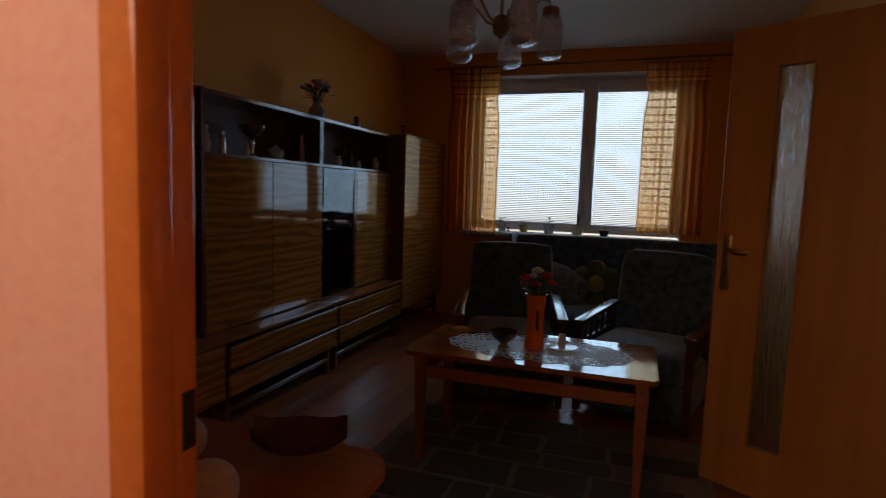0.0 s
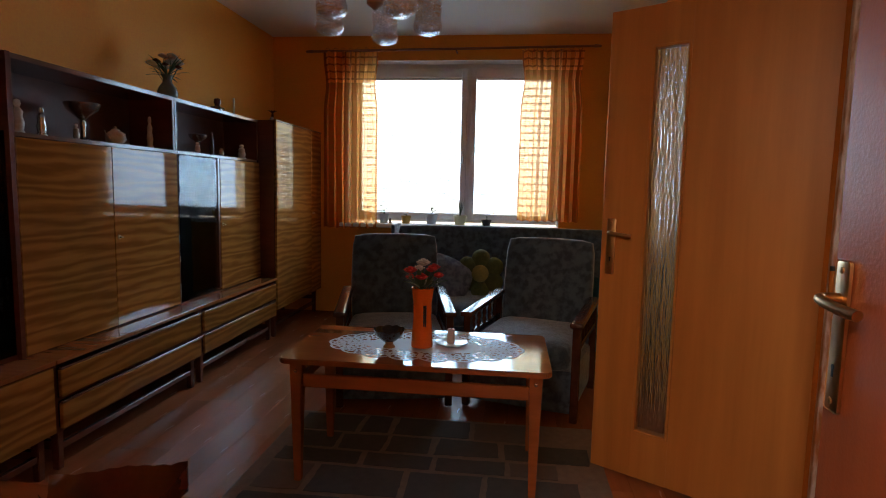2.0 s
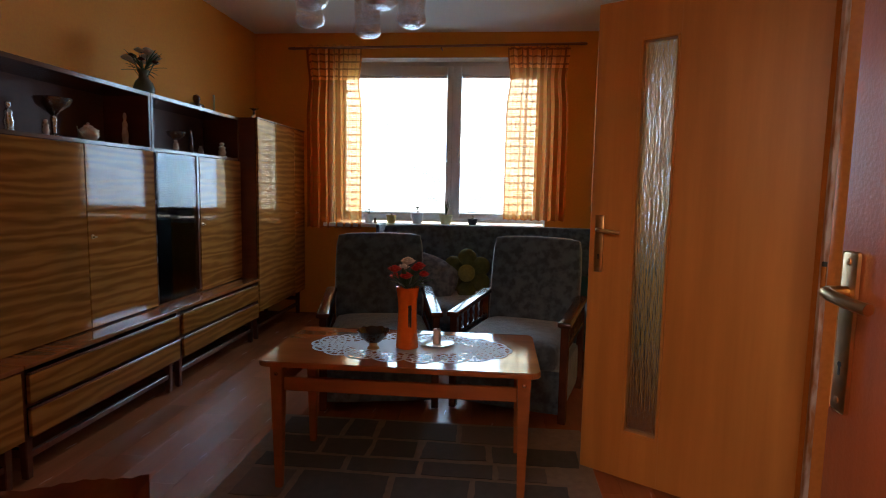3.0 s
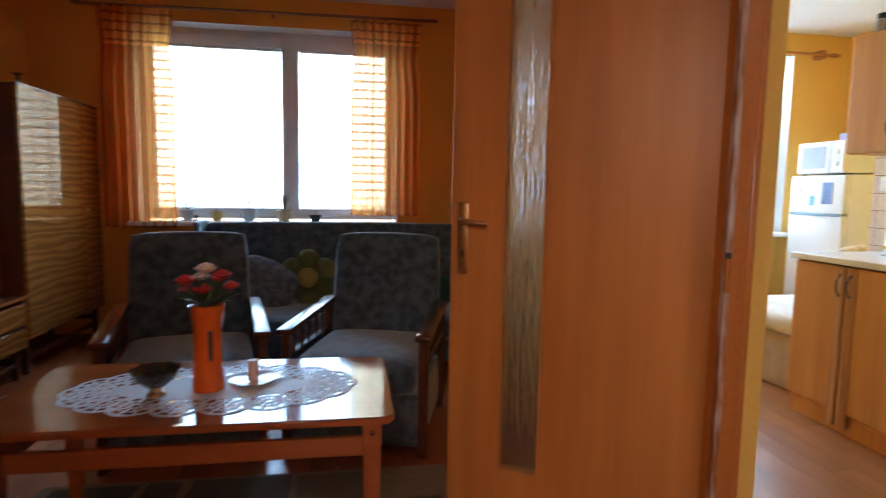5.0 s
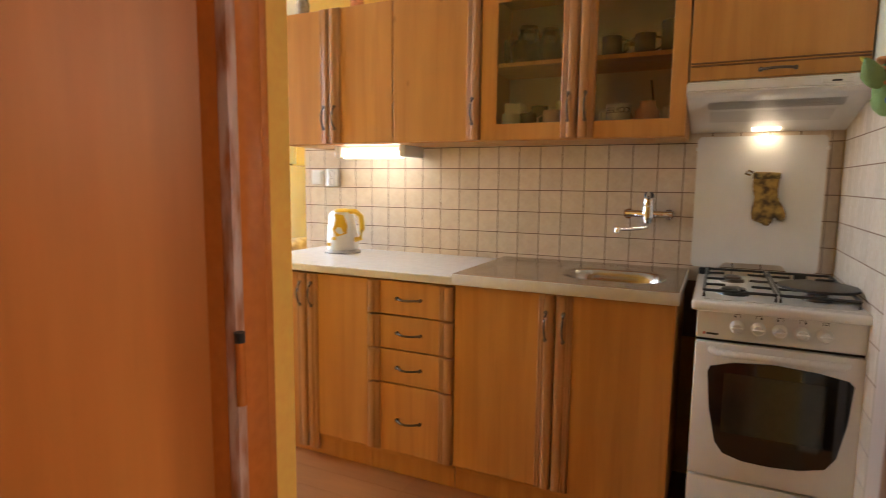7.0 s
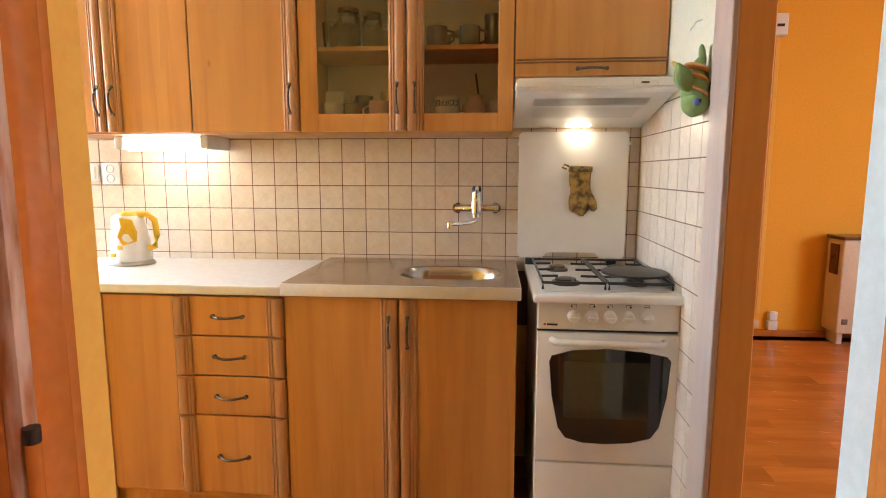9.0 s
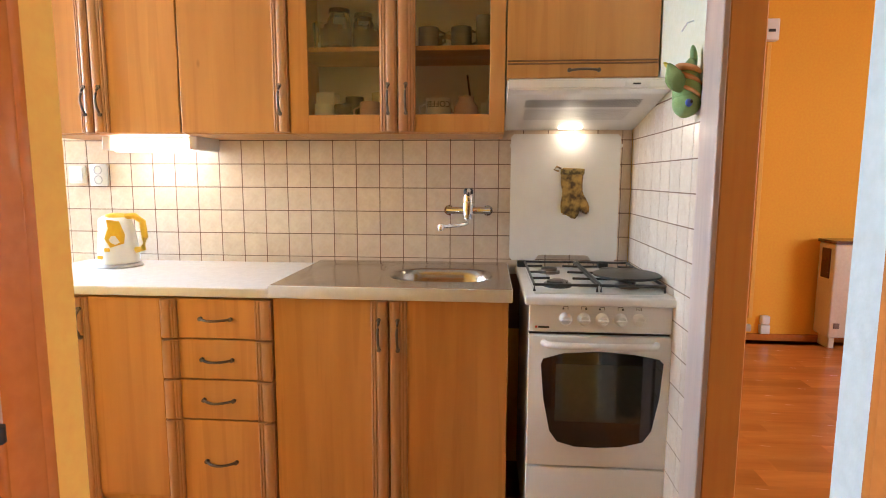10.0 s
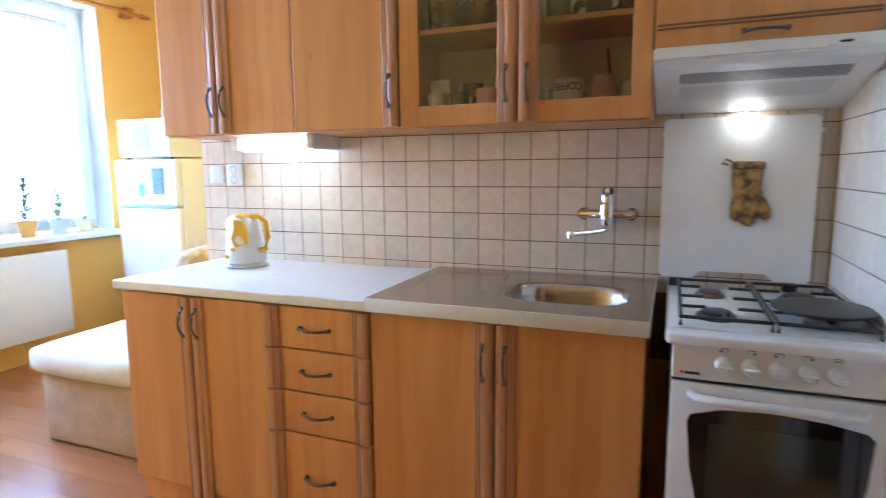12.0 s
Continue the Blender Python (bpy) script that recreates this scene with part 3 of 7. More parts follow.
# ---- living room: large things ----
def rounded_rect(x0, y0, x1, y1, r, n=6):
    pts = []
    for cx, cy, a0 in ((x1 - r, y1 - r, 0), (x0 + r, y1 - r, 90), (x0 + r, y0 + r, 180), (x1 - r, y0 + r, 270)):
        for i in range(n + 1):
            a = radians(a0 + 90 * i / n)
            pts.append((cx + r * math.cos(a), cy + r * math.sin(a)))
    return pts


def tapered_leg(x, y, z0, z1, top, foot, lean=(0, 0)):
    bm = box(-0.5, -0.5, 0, 0.5, 0.5, 1)
    for v in bm.verts:
        s = top if v.co.z > 0.5 else foot
        k = 0 if v.co.z > 0.5 else 1
        v.co = Vector((x + v.co.x * s + lean[0] * k, y + v.co.y * s + lean[1] * k, z1 if v.co.z > 0.5 else z0))
    bmesh.ops.bevel(bm, geom=list(bm.edges), offset=0.003, segments=2, affect="EDGES")
    return bm


SHELF = mat("pale_shelf_board", (0.70, 0.62, 0.52), 0.3, scale=(5, 5, 5))
# wall unit: local y runs along its front from the wardrobe's near corner, local x = 0 is its front plane
UNIT = pose(-1.24, 5.112, 0, 0, 0, 0)


def unit(name, label, category="cabinet"):
    return thing(name, (0, 0, 0), label, category, group="wall unit in the living room")


def feet(parent, y0, y1, x1=-0.06, h=0.184, dark=CARCASS):
    for y in (y0 + 0.05, y1 - 0.05):
        for x in (x1, -0.38):
            part("leg", tapered_leg(x, y, 0.003, h, 0.036, 0.030), dark, parent)
        part("rail", box(-0.38, y - 0.012, h - 0.09, x1, y + 0.012, h - 0.055), dark, parent)
    part("rail", box(x1 - 0.012, y0 + 0.066, 0.085, x1 + 0.012, y1 - 0.066, 0.113, 0.002), dark, parent)


def door_panel(parent, x, y0, y1, z0, z1, name="door", key=None):
    d = part(name, box(x - 0.018, y0 + 0.002, z0, x, y1 - 0.002, z1, 0.002), ZEBRA, parent, "striped glossy veneer door")
    if key:
        bm = lathe([(0, 0), (0.012, 0), (0.012, 0.003), (0.005, 0.004), (0.004, 0.02), (0, 0.02)], (0, 0, 0), 12)
        bm.transform(Matrix.Translation((x, key, (z0 + z1) / 2 + 0.0)) @ Matrix.Rotation(radians(90), 4, "Y"))
        join(bm, box(x + 0.018, key - 0.014, (z0 + z1) / 2 - 0.004, x + 0.022, key + 0.006, (z0 + z1) / 2 + 0.004, 0.001))
        part("key", bm, BRASS, d)
    return d


def low_cabinet(y0, y1):
    u = unit("low_drawer_cabinet", "low glossy striped veneer drawer cabinet on dark legs", "cabinet")
    part("side_panel", box(-0.42, y0, 0.184, -0.02, y0 + 0.02, 0.481), CARCASS, u)
    part("side_panel", box(-0.42, y1 - 0.02, 0.184, -0.02, y1, 0.481), CARCASS, u)
    part("bottom_panel", box(-0.42, y0 + 0.02, 0.184, -0.02, y1 - 0.02, 0.204), CARCASS, u)
    part("back_panel", box(-0.42, y0 + 0.02, 0.204, -0.41, y1 - 0.02, 0.456), CARCASS, u)
    part("divider", box(-0.42, y0 + 0.02, 0.312, -0.03, y1 - 0.02, 0.327), CARCASS, u)
    part("top", box(-0.42, y0 + 0.001, 0.4815, 0.004, y1 - 0.001, 0.501, 0.003, 2), TABLE_WOOD, u, "glossy red-brown top board")
    for z0, z1 in ((0.198, 0.306), (0.334, 0.451)):
        f = part("drawer", box(-0.018, y0 + 0.022, z0, 0.0, y1 - 0.022, z1, 0.002), ZEBRA, u, "striped veneer drawer front")
        part("grip_strip", box(-0.012, y0 + 0.022, z1 + 0.001, 0.002, y1 - 0.022, z1 + 0.010, 0.002), CARCASS, f)
    feet(u, y0, y1)
    u.matrix_basis = UNIT
    return u


B0, B1, B2, B3 = 0.0, -1.122, -2.249, -3.37
low_cabinet(B1 + 0.002, B0 - 0.004)
low_cabinet(B2 + 0.002, B1 - 0.002)
# lowest cabinet at the near end, with plain doors
u = unit("low_door_cabinet", "low veneer cabinet with plain doors on dark legs")
part("body", box(-0.42, B3, 0.184, -0.02, B2 - 0.002, 0.481), CARCASS, u)
part("top", box(-0.42, B3 + 0.001, 0.4815, 0.004, B2 - 0.003, 0.501, 0.003, 2), TABLE_WOOD, u, "glossy red-brown top board")
for a, b in ((B3 + 0.01, -2.811), (-2.807, B2 - 0.012)):
    door_panel(u, 0.0, a, b, 0.194, 0.472)
feet(u, B3, B2)
u.matrix_basis = UNIT


def upper(y0, y1, doors, label, glass_span=None, shelf=1.412):
    """An upper cabinet: open shelf above, doors or glass below."""
    u = unit("upper_cabinet", label)
    x0, x1 = -0.42, -0.15
    z0, z1 = 0.504, 1.737
    part("side_panel", box(x0, y0, z0, x1, y0 + 0.02, z1), CARCASS, u)
    part("side_panel", box(x0, y1 - 0.02, z0, x1, y1, z1), CARCASS, u)
    part("top_panel", box(x0, y0 + 0.02, z1 - 0.02, x1, y1 - 0.02, z1), CARCASS, u)
    part("bottom_panel", box(x0, y0 + 0.02, z0, x1 - 0.02, y1 - 0.02, z0 + 0.02), CARCASS, u)
    part("open_shelf", box(x0, y0 + 0.02, shelf, x1, y1 - 0.02, shelf + 0.018), CARCASS, u)
    part("back_panel", box(x0 - 0.006, y0 + 0.002, z0, x0 - 0.001, y1 - 0.002, z1), CARCASS_IN, u)
    trim = mat("pale_edge_strip", (0.20, 0.095, 0.055), 0.12, scale=(5, 5, 5)) if "pale_edge_strip" not in bpy.data.materials else bpy.data.materials["pale_edge_strip"]
    for a, b, c, d in ((y0 + 0.001, y1 - 0.001, z1 - 0.019, z1 + 0.001), (y0 + 0.021, y1 - 0.021, shelf + 0.001, shelf + 0.017), (y0 + 0.002, y0 + 0.018, shelf + 0.018, z1 - 0.02), (y1 - 0.018, y1 - 0.002, shelf + 0.018, z1 - 0.02)):
        part("edge_strip", box(x1, a, c, x1 + 0.003, b, d), trim, u, "pale shiny edge strip")
    for a, b, k in doors:
        door_panel(u, x1 + 0.016, a, b, z0 + 0.004, shelf - 0.004, key=k)
    if glass_span:
        a, b = glass_span
        pn = part("glass_door", box(x1 + 0.004, a, z0 + 0.006, x1 + 0.009, b, shelf - 0.006), PANE, u, "clear sliding glass")
        pn.visible_shadow = False
        part("divider", box(x0, b + 0.001, z0 + 0.02, x1 + 0.014, b + 0.028, shelf, 0.002), CARCASS, u)
        for z in (0.76, 1.105):
            part("shelf", box(x0, a, z, x1 - 0.003, b, z + 0.014, 0.002), SHELF, u, "pale shelf")
    u.matrix_basis = UNIT
    return u


upper(B2 + 0.002, B1 - 0.002, [(B2 + 0.006, -1.686, None), (-1.686, B1 - 0.006, -1.655)], "glossy striped veneer cabinet with an open shelf of ornaments")
upper(B1 + 0.002, B0 - 0.004, [(-0.625, B0 - 0.008, -0.60)], "veneer cabinet with a sliding glass front and open shelf", glass_span=(B1 + 0.022, -0.655))
# near display cabinet with glass front
u = unit("display_cabinet", "dark veneer display cabinet with glass front and shelves")
part("side_panel", box(-0.42, B3, 0.504, -0.15, B3 + 0.02, 1.737), CARCASS, u)
part("side_panel", box(-0.42, B2 - 0.024, 0.504, -0.13, B2 - 0.002, 1.737), CARCASS, u)
part("top_panel", box(-0.42, B3 + 0.02, 1.717, -0.15, B2 - 0.024, 1.737), CARCASS, u)
part("bottom_panel", box(-0.42, B3 + 0.02, 0.504, -0.15, B2 - 0.024, 0.524), CARCASS, u)
part("back_panel", box(-0.42, B3 + 0.02, 0.524, -0.41, B2 - 0.024, 1.717), CARCASS_IN, u)
for z in (0.86, 1.16, 1.44):
    part("shelf", box(-0.41, B3 + 0.02, z, -0.225, B2 - 0.024, z + 0.014, 0.002), SHELF, u, "pale shelf")
pn = part("glass_door", box(-0.156, B3 + 0.02, 0.526, -0.151, B2 - 0.026, 1.43), PANE, u, "clear sliding glass")
pn.visible_shadow = False
u.matrix_basis = UNIT
# wardrobe
u = unit("wardrobe", "tall glossy striped veneer wardrobe on low legs", "wardrobe")
part("side_panel", box(-0.46, 0.0, 0.225, -0.02, 0.02, 1.741), CARCASS, u)
part("side_panel", box(-0.46, 1.05, 0.225, -0.02, 1.07, 1.741), CARCASS, u)
part("top_panel", box(-0.46, 0.02, 1.721, -0.02, 1.05, 1.741), CARCASS, u)
part("bottom_panel", box(-0.46, 0.02, 0.225, -0.02, 1.05, 0.245), CARCASS, u)
part("back_panel", box(-0.46, 0.02, 0.245, -0.45, 1.05, 1.721), CARCASS_IN, u)
door_panel(u, 0.0, 0.003, 0.80, 0.235, 1.736)
door_panel(u, 0.0, 0.80, 1.067, 0.235, 1.736, key=0.83)
part("edge_strip", box(-0.02, 0.0, 1.737, 0.003, 1.07, 1.747), bpy.data.materials["pale_edge_strip"], u)
feet(u, 0.0, 1.07, h=0.225)
u.matrix_basis = UNIT


# coffee table
def coffee_table():
    t = thing("coffee_table", (0.234, 3.19, 0), "glossy red-brown wooden coffee table with tapered legs", "table")
    bm = slab(rounded_rect(-0.309, 2.90, 0.777, 3.478, 0.035), 0.022)
    bm.transform(Matrix.Translation((0, 0, 0.530)))
    bmesh.ops.bevel(bm, geom=list(bm.edges), offset=0.004, segments=2, affect="EDGES")
    part("tabletop", bm, TABLE_WOOD, t)
    for x, y in ((-0.250, 2.975), (0.718, 2.975), (-0.250, 3.405), (0.718, 3.405)):
        part("leg", tapered_leg(x, y, 0.006, 0.530, 0.052, 0.028), TABLE_WOOD, t)
    for q in ((-0.225, 2.965, 0.416, 0.693, 2.985, 0.472), (-0.225, 3.395, 0.416, 0.693, 3.415, 0.472), (-0.260, 3.0, 0.416, -0.240, 3.38, 0.472), (0.708, 3.0, 0.416, 0.728, 3.38, 0.472)):
        part("apron", box(*q, 0.003), TABLE_WOOD, t)
    for x in (-0.250, 0.718):
        bm = lathe([(0, 0), (0.008, 0), (0.007, 0.003), (0, 0.004)], (0, 0, 0), 10)
        bm.transform(Matrix.Translation((x, 2.949, 0.488)) @ Matrix.Rotation(radians(90), 4, "X"))
        part("screw", bm, STEEL, t)


coffee_table()


# armchair: local origin under the middle of the seat, facing -y
def armchair():
    c = thing("armchair", (0, 0, 0), "armchair in dark blue-green patterned upholstery with dark wooden armrests", "armchair", group="armchairs at the coffee table")
    bm = puff(-0.275, -0.03, 0.0, 0.275, 0.09, 0.60, 0.035, 0.012, 7)
    bm.transform(Matrix.Translation((0, 0.24, 0.335)) @ Matrix.Rotation(radians(-10), 4, "X"))
    part("backrest", bm, FABRIC, c, smooth=60)
    part("seat", puff(-0.27, -0.36, 0.27, 0.27, 0.25, 0.43, 0.045, 0.015, 7), FABRIC, c, "thick patterned seat cushion", smooth=60)
    part("base", puff(-0.30, -0.34, 0.045, 0.30, 0.30, 0.29, 0.02, 0.0, 5), FABRIC, c, smooth=60)
    for s in (-1, 1):
        a = part("armrest", box(s * 0.305 - 0.035, -0.37, 0.525, s * 0.305 + 0.035, 0.30, 0.553, 0.010, 3), DARKWOOD, c, "dark glossy wooden armrest", smooth=40)
        for v in a.data.vertices:
            v.co.z += 0.05 * (v.co.y + 0.37)
        part("side_rail", box(s * 0.305 - 0.016, -0.34, 0.40, s * 0.305 + 0.016, 0.28, 0.43, 0.004), DARKWOOD, c)
        for i, y in enumerate((-0.24, -0.14, -0.04, 0.06, 0.16)):
            part("spindle", lathe([(0.010, 0.43), (0.013, 0.45), (0.008, 0.47), (0.013, 0.49), (0.009, 0.51), (0.009, 0.545)], (s * 0.305, y, 0), 10), DARKWOOD, c, smooth=50)
        for y in (-0.33, 0.27):
            part("post", box(s * 0.305 - 0.02, y - 0.022, 0.01, s * 0.305 + 0.02, y + 0.022, 0.53 + (0.03 if y > 0 else 0.0), 0.004), DARKWOOD, c)
    return c


c1 = armchair()
c1.matrix_basis = pose(-0.088, 4.169, 0, 0, 0, 12)
c2 = copy_thing(c1, pose(0.764, 4.175, 0, 0, 0, -16))


# sofa
def sofa():
    s = thing("sofa", (0.62, 5.35, 0), "sofa bed in dark blue-green patterned upholstery under the window", "sofa")
    x0, x1 = -0.37, 1.60
    bm = puff(x0, 0, 0, x1, 0.15, 0.58, 0.04, 0.01, 9)
    bm.transform(Matrix.Translation((0, 5.60, 0.345)) @ Matrix.Rotation(radians(-8), 4, "X"))
    part("backrest", bm, FABRIC, s, smooth=60)
    part("seat", puff(x0 + 0.02, 4.93, 0.20, x1 - 0.02, 5.66, 0.37, 0.05, 0.015, 9), FABRIC, s, smooth=60)
    part("base", box(x0 + 0.02, 4.96, 0.07, x1 - 0.02, 5.72, 0.21, 0.01, 2), FABRIC, s)
    for x in (x0 + 0.0, x1):
        part("end_panel", box(x - 0.03, 5.50, 0.05, x + 0.0, 5.80, 0.925, 0.01, 2), FABRIC, s)
    for x in (x0 + 0.1, x1 - 0.1):
        for y in (5.0, 5.68):
            part("foot", lathe([(0.025, 0.003), (0.028, 0.07)], (x, y, 0), 12), DARKWOOD, s)


sofa()

# CUPS behind the glass of the wall unit
CUP = mat("pale_blue_porcelain", (0.45, 0.50, 0.55), 0.2, scale=(12, 12, 12))


def unit_cup(y, z, r, h, label):
    o = solo("cup", lathe([(0, 0), (r * 0.55, 0), (r * 0.6, h * 0.1), (r, h * 0.6), (r, h), (r * 0.92, h), (r * 0.88, h * 0.6), (0, h * 0.15)], (0, 0, 0), 18), CUP, (0, 0, 0), label, "cup", group="porcelain in the wall unit", smooth=50)
    o.matrix_basis = UNIT @ Matrix.Translation((-0.27, y, z))


for y, z, r, h in ((-1.05, 0.5245, 0.04, 0.07), (-0.93, 0.5245, 0.05, 0.06), (-0.80, 0.5245, 0.035, 0.08), (-1.03, 0.8545, 0.035, 0.07), (-0.88, 0.8545, 0.05, 0.045), (-0.98, 1.1345, 0.025, 0.15), (-0.79, 1.1345, 0.04, 0.09)):
    unit_cup(y, z, r, h, "pale porcelain cup behind the sliding glass")

# rug with a pattern of grey-brown patches
RUG = mat("grey_beige_rug", (0.24, 0.150, 0.095), 0.95, scale=(30, 30, 30), dark=(0.18, 0.11, 0.07), bump=0.6, bump_scale=400, fine=220)
RUG_D = mat("dark_grey_rug_patch", (0.085, 0.065, 0.050), 0.95, scale=(30, 30, 30), dark=(0.06, 0.045, 0.034), bump=0.6, bump_scale=400, fine=220)
RUG_M = mat("brown_rug_patch", (0.145, 0.095, 0.065), 0.95, scale=(30, 30, 30), bump=0.6, bump_scale=400, fine=220)
r = thing("rug", (0.27, 2.95, 0), "beige woven rug with dark grey-brown rectangular patches", "rug")
part("mat", box(-0.50, 2.15, 0.001, 1.05, 3.70, 0.010, 0.003), RUG, r)
rng = random.Random(4)
y = 2.20
while y < 3.58:
    h = rng.choice((0.12, 0.16, 0.22))
    if y + h > 3.55:
        h = 3.672 - y
    x = -0.46 + rng.uniform(0, 0.06)
    while x < 0.98:
        w = rng.choice((0.14, 0.2, 0.3, 0.38))
        if x + w < 1.03 and y + h < 3.68:
            sk = rng.uniform(-0.012, 0.012)
            out = []
            for (ax, ay), (bx, by) in zip(((x, y), (x + w, y + sk), (x + w - sk, y + h), (x + sk, y + h + sk)), ((x + w, y + sk), (x + w - sk, y + h), (x + sk, y + h + sk), (x, y))):
                n = max(2, int(math.hypot(bx - ax, by - ay) / 0.03))
                out += [(ax + (bx - ax) * i / n + rng.uniform(-0.003, 0.003), ay + (by - ay) * i / n + rng.uniform(-0.003, 0.003)) for i in range(n)]
            bm = slab(out, 0.002)
            bm.transform(Matrix.Translation((0, 0, 0.0103)))
            part("patch", bm, rng.choice((RUG_D, RUG_D, RUG_M)), r)
        x += w + 0.028
    y += h + 0.028



# ---- kitchen ----
stand(0.008, -0.025, 0)
FX, UX, WX = 3.02, 3.275, 3.60
GROOVE_SHADE = mat("groove_shade", (0.26, 0.12, 0.05), 0.5)


def pilaster(parent, x, y0, y1, z0, z1, mid):
    """An upright trim strip on a front: a wide rounded bar, and two thin beads on the side towards the panel's middle."""
    w = y1 - y0
    at = (lambda u: y0 + u * w) if (y0 + y1) / 2 < mid else (lambda u: y1 - u * w)
    bm = box(x - 0.004, y0, z0, x + 0.010, y1, z1, 0.001)
    bar = slab([(at(u), -h) for u, h in ((0.03, 0.0), (0.05, 0.004), (0.12, 0.0065), (0.32, 0.008), (0.52, 0.0065), (0.60, 0.004), (0.62, 0.0))], z1 - z0 - 0.004)
    bar.transform(Matrix(((0, 1, 0, x - 0.003), (1, 0, 0, 0), (0, 0, 1, z0 + 0.002), (0, 0, 0, 1))))
    bmesh.ops.recalc_face_normals(bar, faces=bar.faces)
    join(bm, bar)
    for u in (0.74, 0.91):
        join(bm, tube([(x - 0.003, at(u), z0 + 0.003), (x - 0.003, at(u), z1 - 0.003)], w * 0.06, 8))
    return part("fluted_trim", bm, ALDER_P, parent, "grey-brown fluted trim", smooth=50)


def front(parent, x, y0, y1, z0, z1, name="door"):
    return part(name, box(x, y0 + 0.0015, z0 + 0.0015, x + 0.018, y1 - 0.0015, z1 - 0.0015, 0.003, 2), ALDER, parent)


def base_unit(label, y0, y1, z1=0.836):
    u = thing("base_cabinet", (3.3, (y0 + y1) / 2, 0), label, "cabinet", group="kitchen base cabinets")
    bm = box(FX + 0.020, y0 + 0.001, 0.085, WX - 0.004, y0 + 0.017, z1)
    box(FX + 0.020, y1 - 0.017, 0.085, WX - 0.004, y1 - 0.001, z1, into=bm)
    box(FX + 0.020, y0 + 0.017, 0.085, WX - 0.004, y1 - 0.017, 0.102, into=bm)
    box(WX - 0.014, y0 + 0.017, 0.102, WX - 0.004, y1 - 0.017, z1, into=bm)
    part("body", bm, ALDER, u)
    part("plinth", box(FX + 0.03, y0 + 0.001, 0.001, FX + 0.045, y1 - 0.001, 0.085), ALDER, u)
    return u


# left cabinet with two doors
u = base_unit("alder-fronted base cabinet with two doors and fluted trims", 3.505, 4.145)
for a, b, pa, pb, hy in ((3.815, 4.145, 3.820, 3.870, 3.872), (3.505, 3.812, 3.762, 3.810, 3.790)):
    d = front(u, FX, a, b, 0.108, 0.830)
    pilaster(d, FX - 0.004, pa, pb, 0.040, 0.828, (a + b) / 2)
    part("handle", handle_bow(FX - 0.012, (pa + pb) / 2, 0.738, 0.10, True, -0.022), PEWTER, d, "dark bowed metal handle", smooth=60)
# drawers
u = base_unit("alder-fronted cabinet with four drawers and bowed handles", 3.113, 3.503)
for z0, z1 in ((0.690, 0.830), (0.547, 0.688), (0.403, 0.545), (0.108, 0.401)):
    d = front(u, FX, 3.113, 3.503, z0, z1, "drawer")
    pilaster(d, FX - 0.004, 3.115, 3.172, z0 + 0.002, z1 - 0.002, 3.31)
    pilaster(d, FX - 0.004, 3.444, 3.501, z0 + 0.002, z1 - 0.002, 3.31)
    part("handle", handle_bow(FX, 3.31, (z0 + z1) / 2 if z0 > 0.2 else 0.251, 0.105, False), PEWTER, d, "dark bowed metal handle", smooth=60)
# sink cabinet
u = base_unit("alder-fronted sink cabinet with two doors", 2.325, 3.111)
for a, b, pa, pb in ((2.719, 3.111, 2.721, 2.778), (2.325, 2.717, 2.658, 2.715)):
    d = front(u, FX, a, b, 0.108, 0.838)
    pilaster(d, FX - 0.004, pa, pb, 0.110, 0.836, (a + b) / 2)
    part("handle", handle_bow(FX - 0.012, (pa + pb) / 2, 0.722, 0.10, True, -0.022), PEWTER, d, "dark bowed metal handle", smooth=60)
# worktop
solo("worktop", box(2.998, 3.112, 0.838, WX - 0.009, 4.165, 0.871, 0.006, 2), WORKTOP, (3.3, 3.63, 0.838), "white speckled laminate worktop", "worktop")

# sink top pressed from steel
s = thing("kitchen_sink", (3.3, 2.72, 0.85), "brushed steel sink top with one bowl and drainer", "sink")
bx0, bx1, by0, by1 = 3.125, 3.40, 2.380, 2.745


def pan(bm, outer, steps, depth_floor=True):
    """A flat sheet with a rounded hollow pressed into it: steps of (inset, z) inside the outer rectangle."""
    (x0, y0, x1, y1), first = outer, None
    rings = []
    for inset, z, hx0, hy0, hx1, hy1, r in steps:
        rings.append([bm.verts.new((x, y, z)) for x, y in rounded_rect(hx0 + inset, hy0 + inset, hx1 - inset, hy1 - inset, r, 8)])
    for a, b in zip(rings, rings[1:]):
        for i in range(len(a)):
            bm.faces.new((a[i], a[(i + 1) % len(a)], b[(i + 1) % len(a)], b[i]))
    bm.faces.new(rings[-1])
    # sheet between the rectangle and the first ring
    rim = [bm.verts.new((min(max(v.co.x + (v.co.x - (x0 + x1) / 2) * 9, x0), x1), min(max(v.co.y + (v.co.y - (y0 + y1) / 2) * 9, y0), y1), v.co.z)) for v in rings[0]]
    for i in range(len(rim)):
        j = (i + 1) % len(rim)
        if (rim[i].co - rim[j].co).length > 1e-6:
            bm.faces.new((rim[i], rim[j], rings[0][j], rings[0][i]))
        else:
            bm.faces.new((rim[i], rings[0][j], rings[0][i]))
    for x, y in ((x0, y0), (x1, y0), (x1, y1), (x0, y1)):
        near = sorted(rim, key=lambda v: (v.co.x - x) ** 2 + (v.co.y - y) ** 2)[0]
        near.co.x, near.co.y = x, y
    bmesh.ops.recalc_face_normals(bm, faces=bm.faces)
    for f in bm.faces:
        if f.normal.z < -0.5:
            f.normal_flip()
    return bm


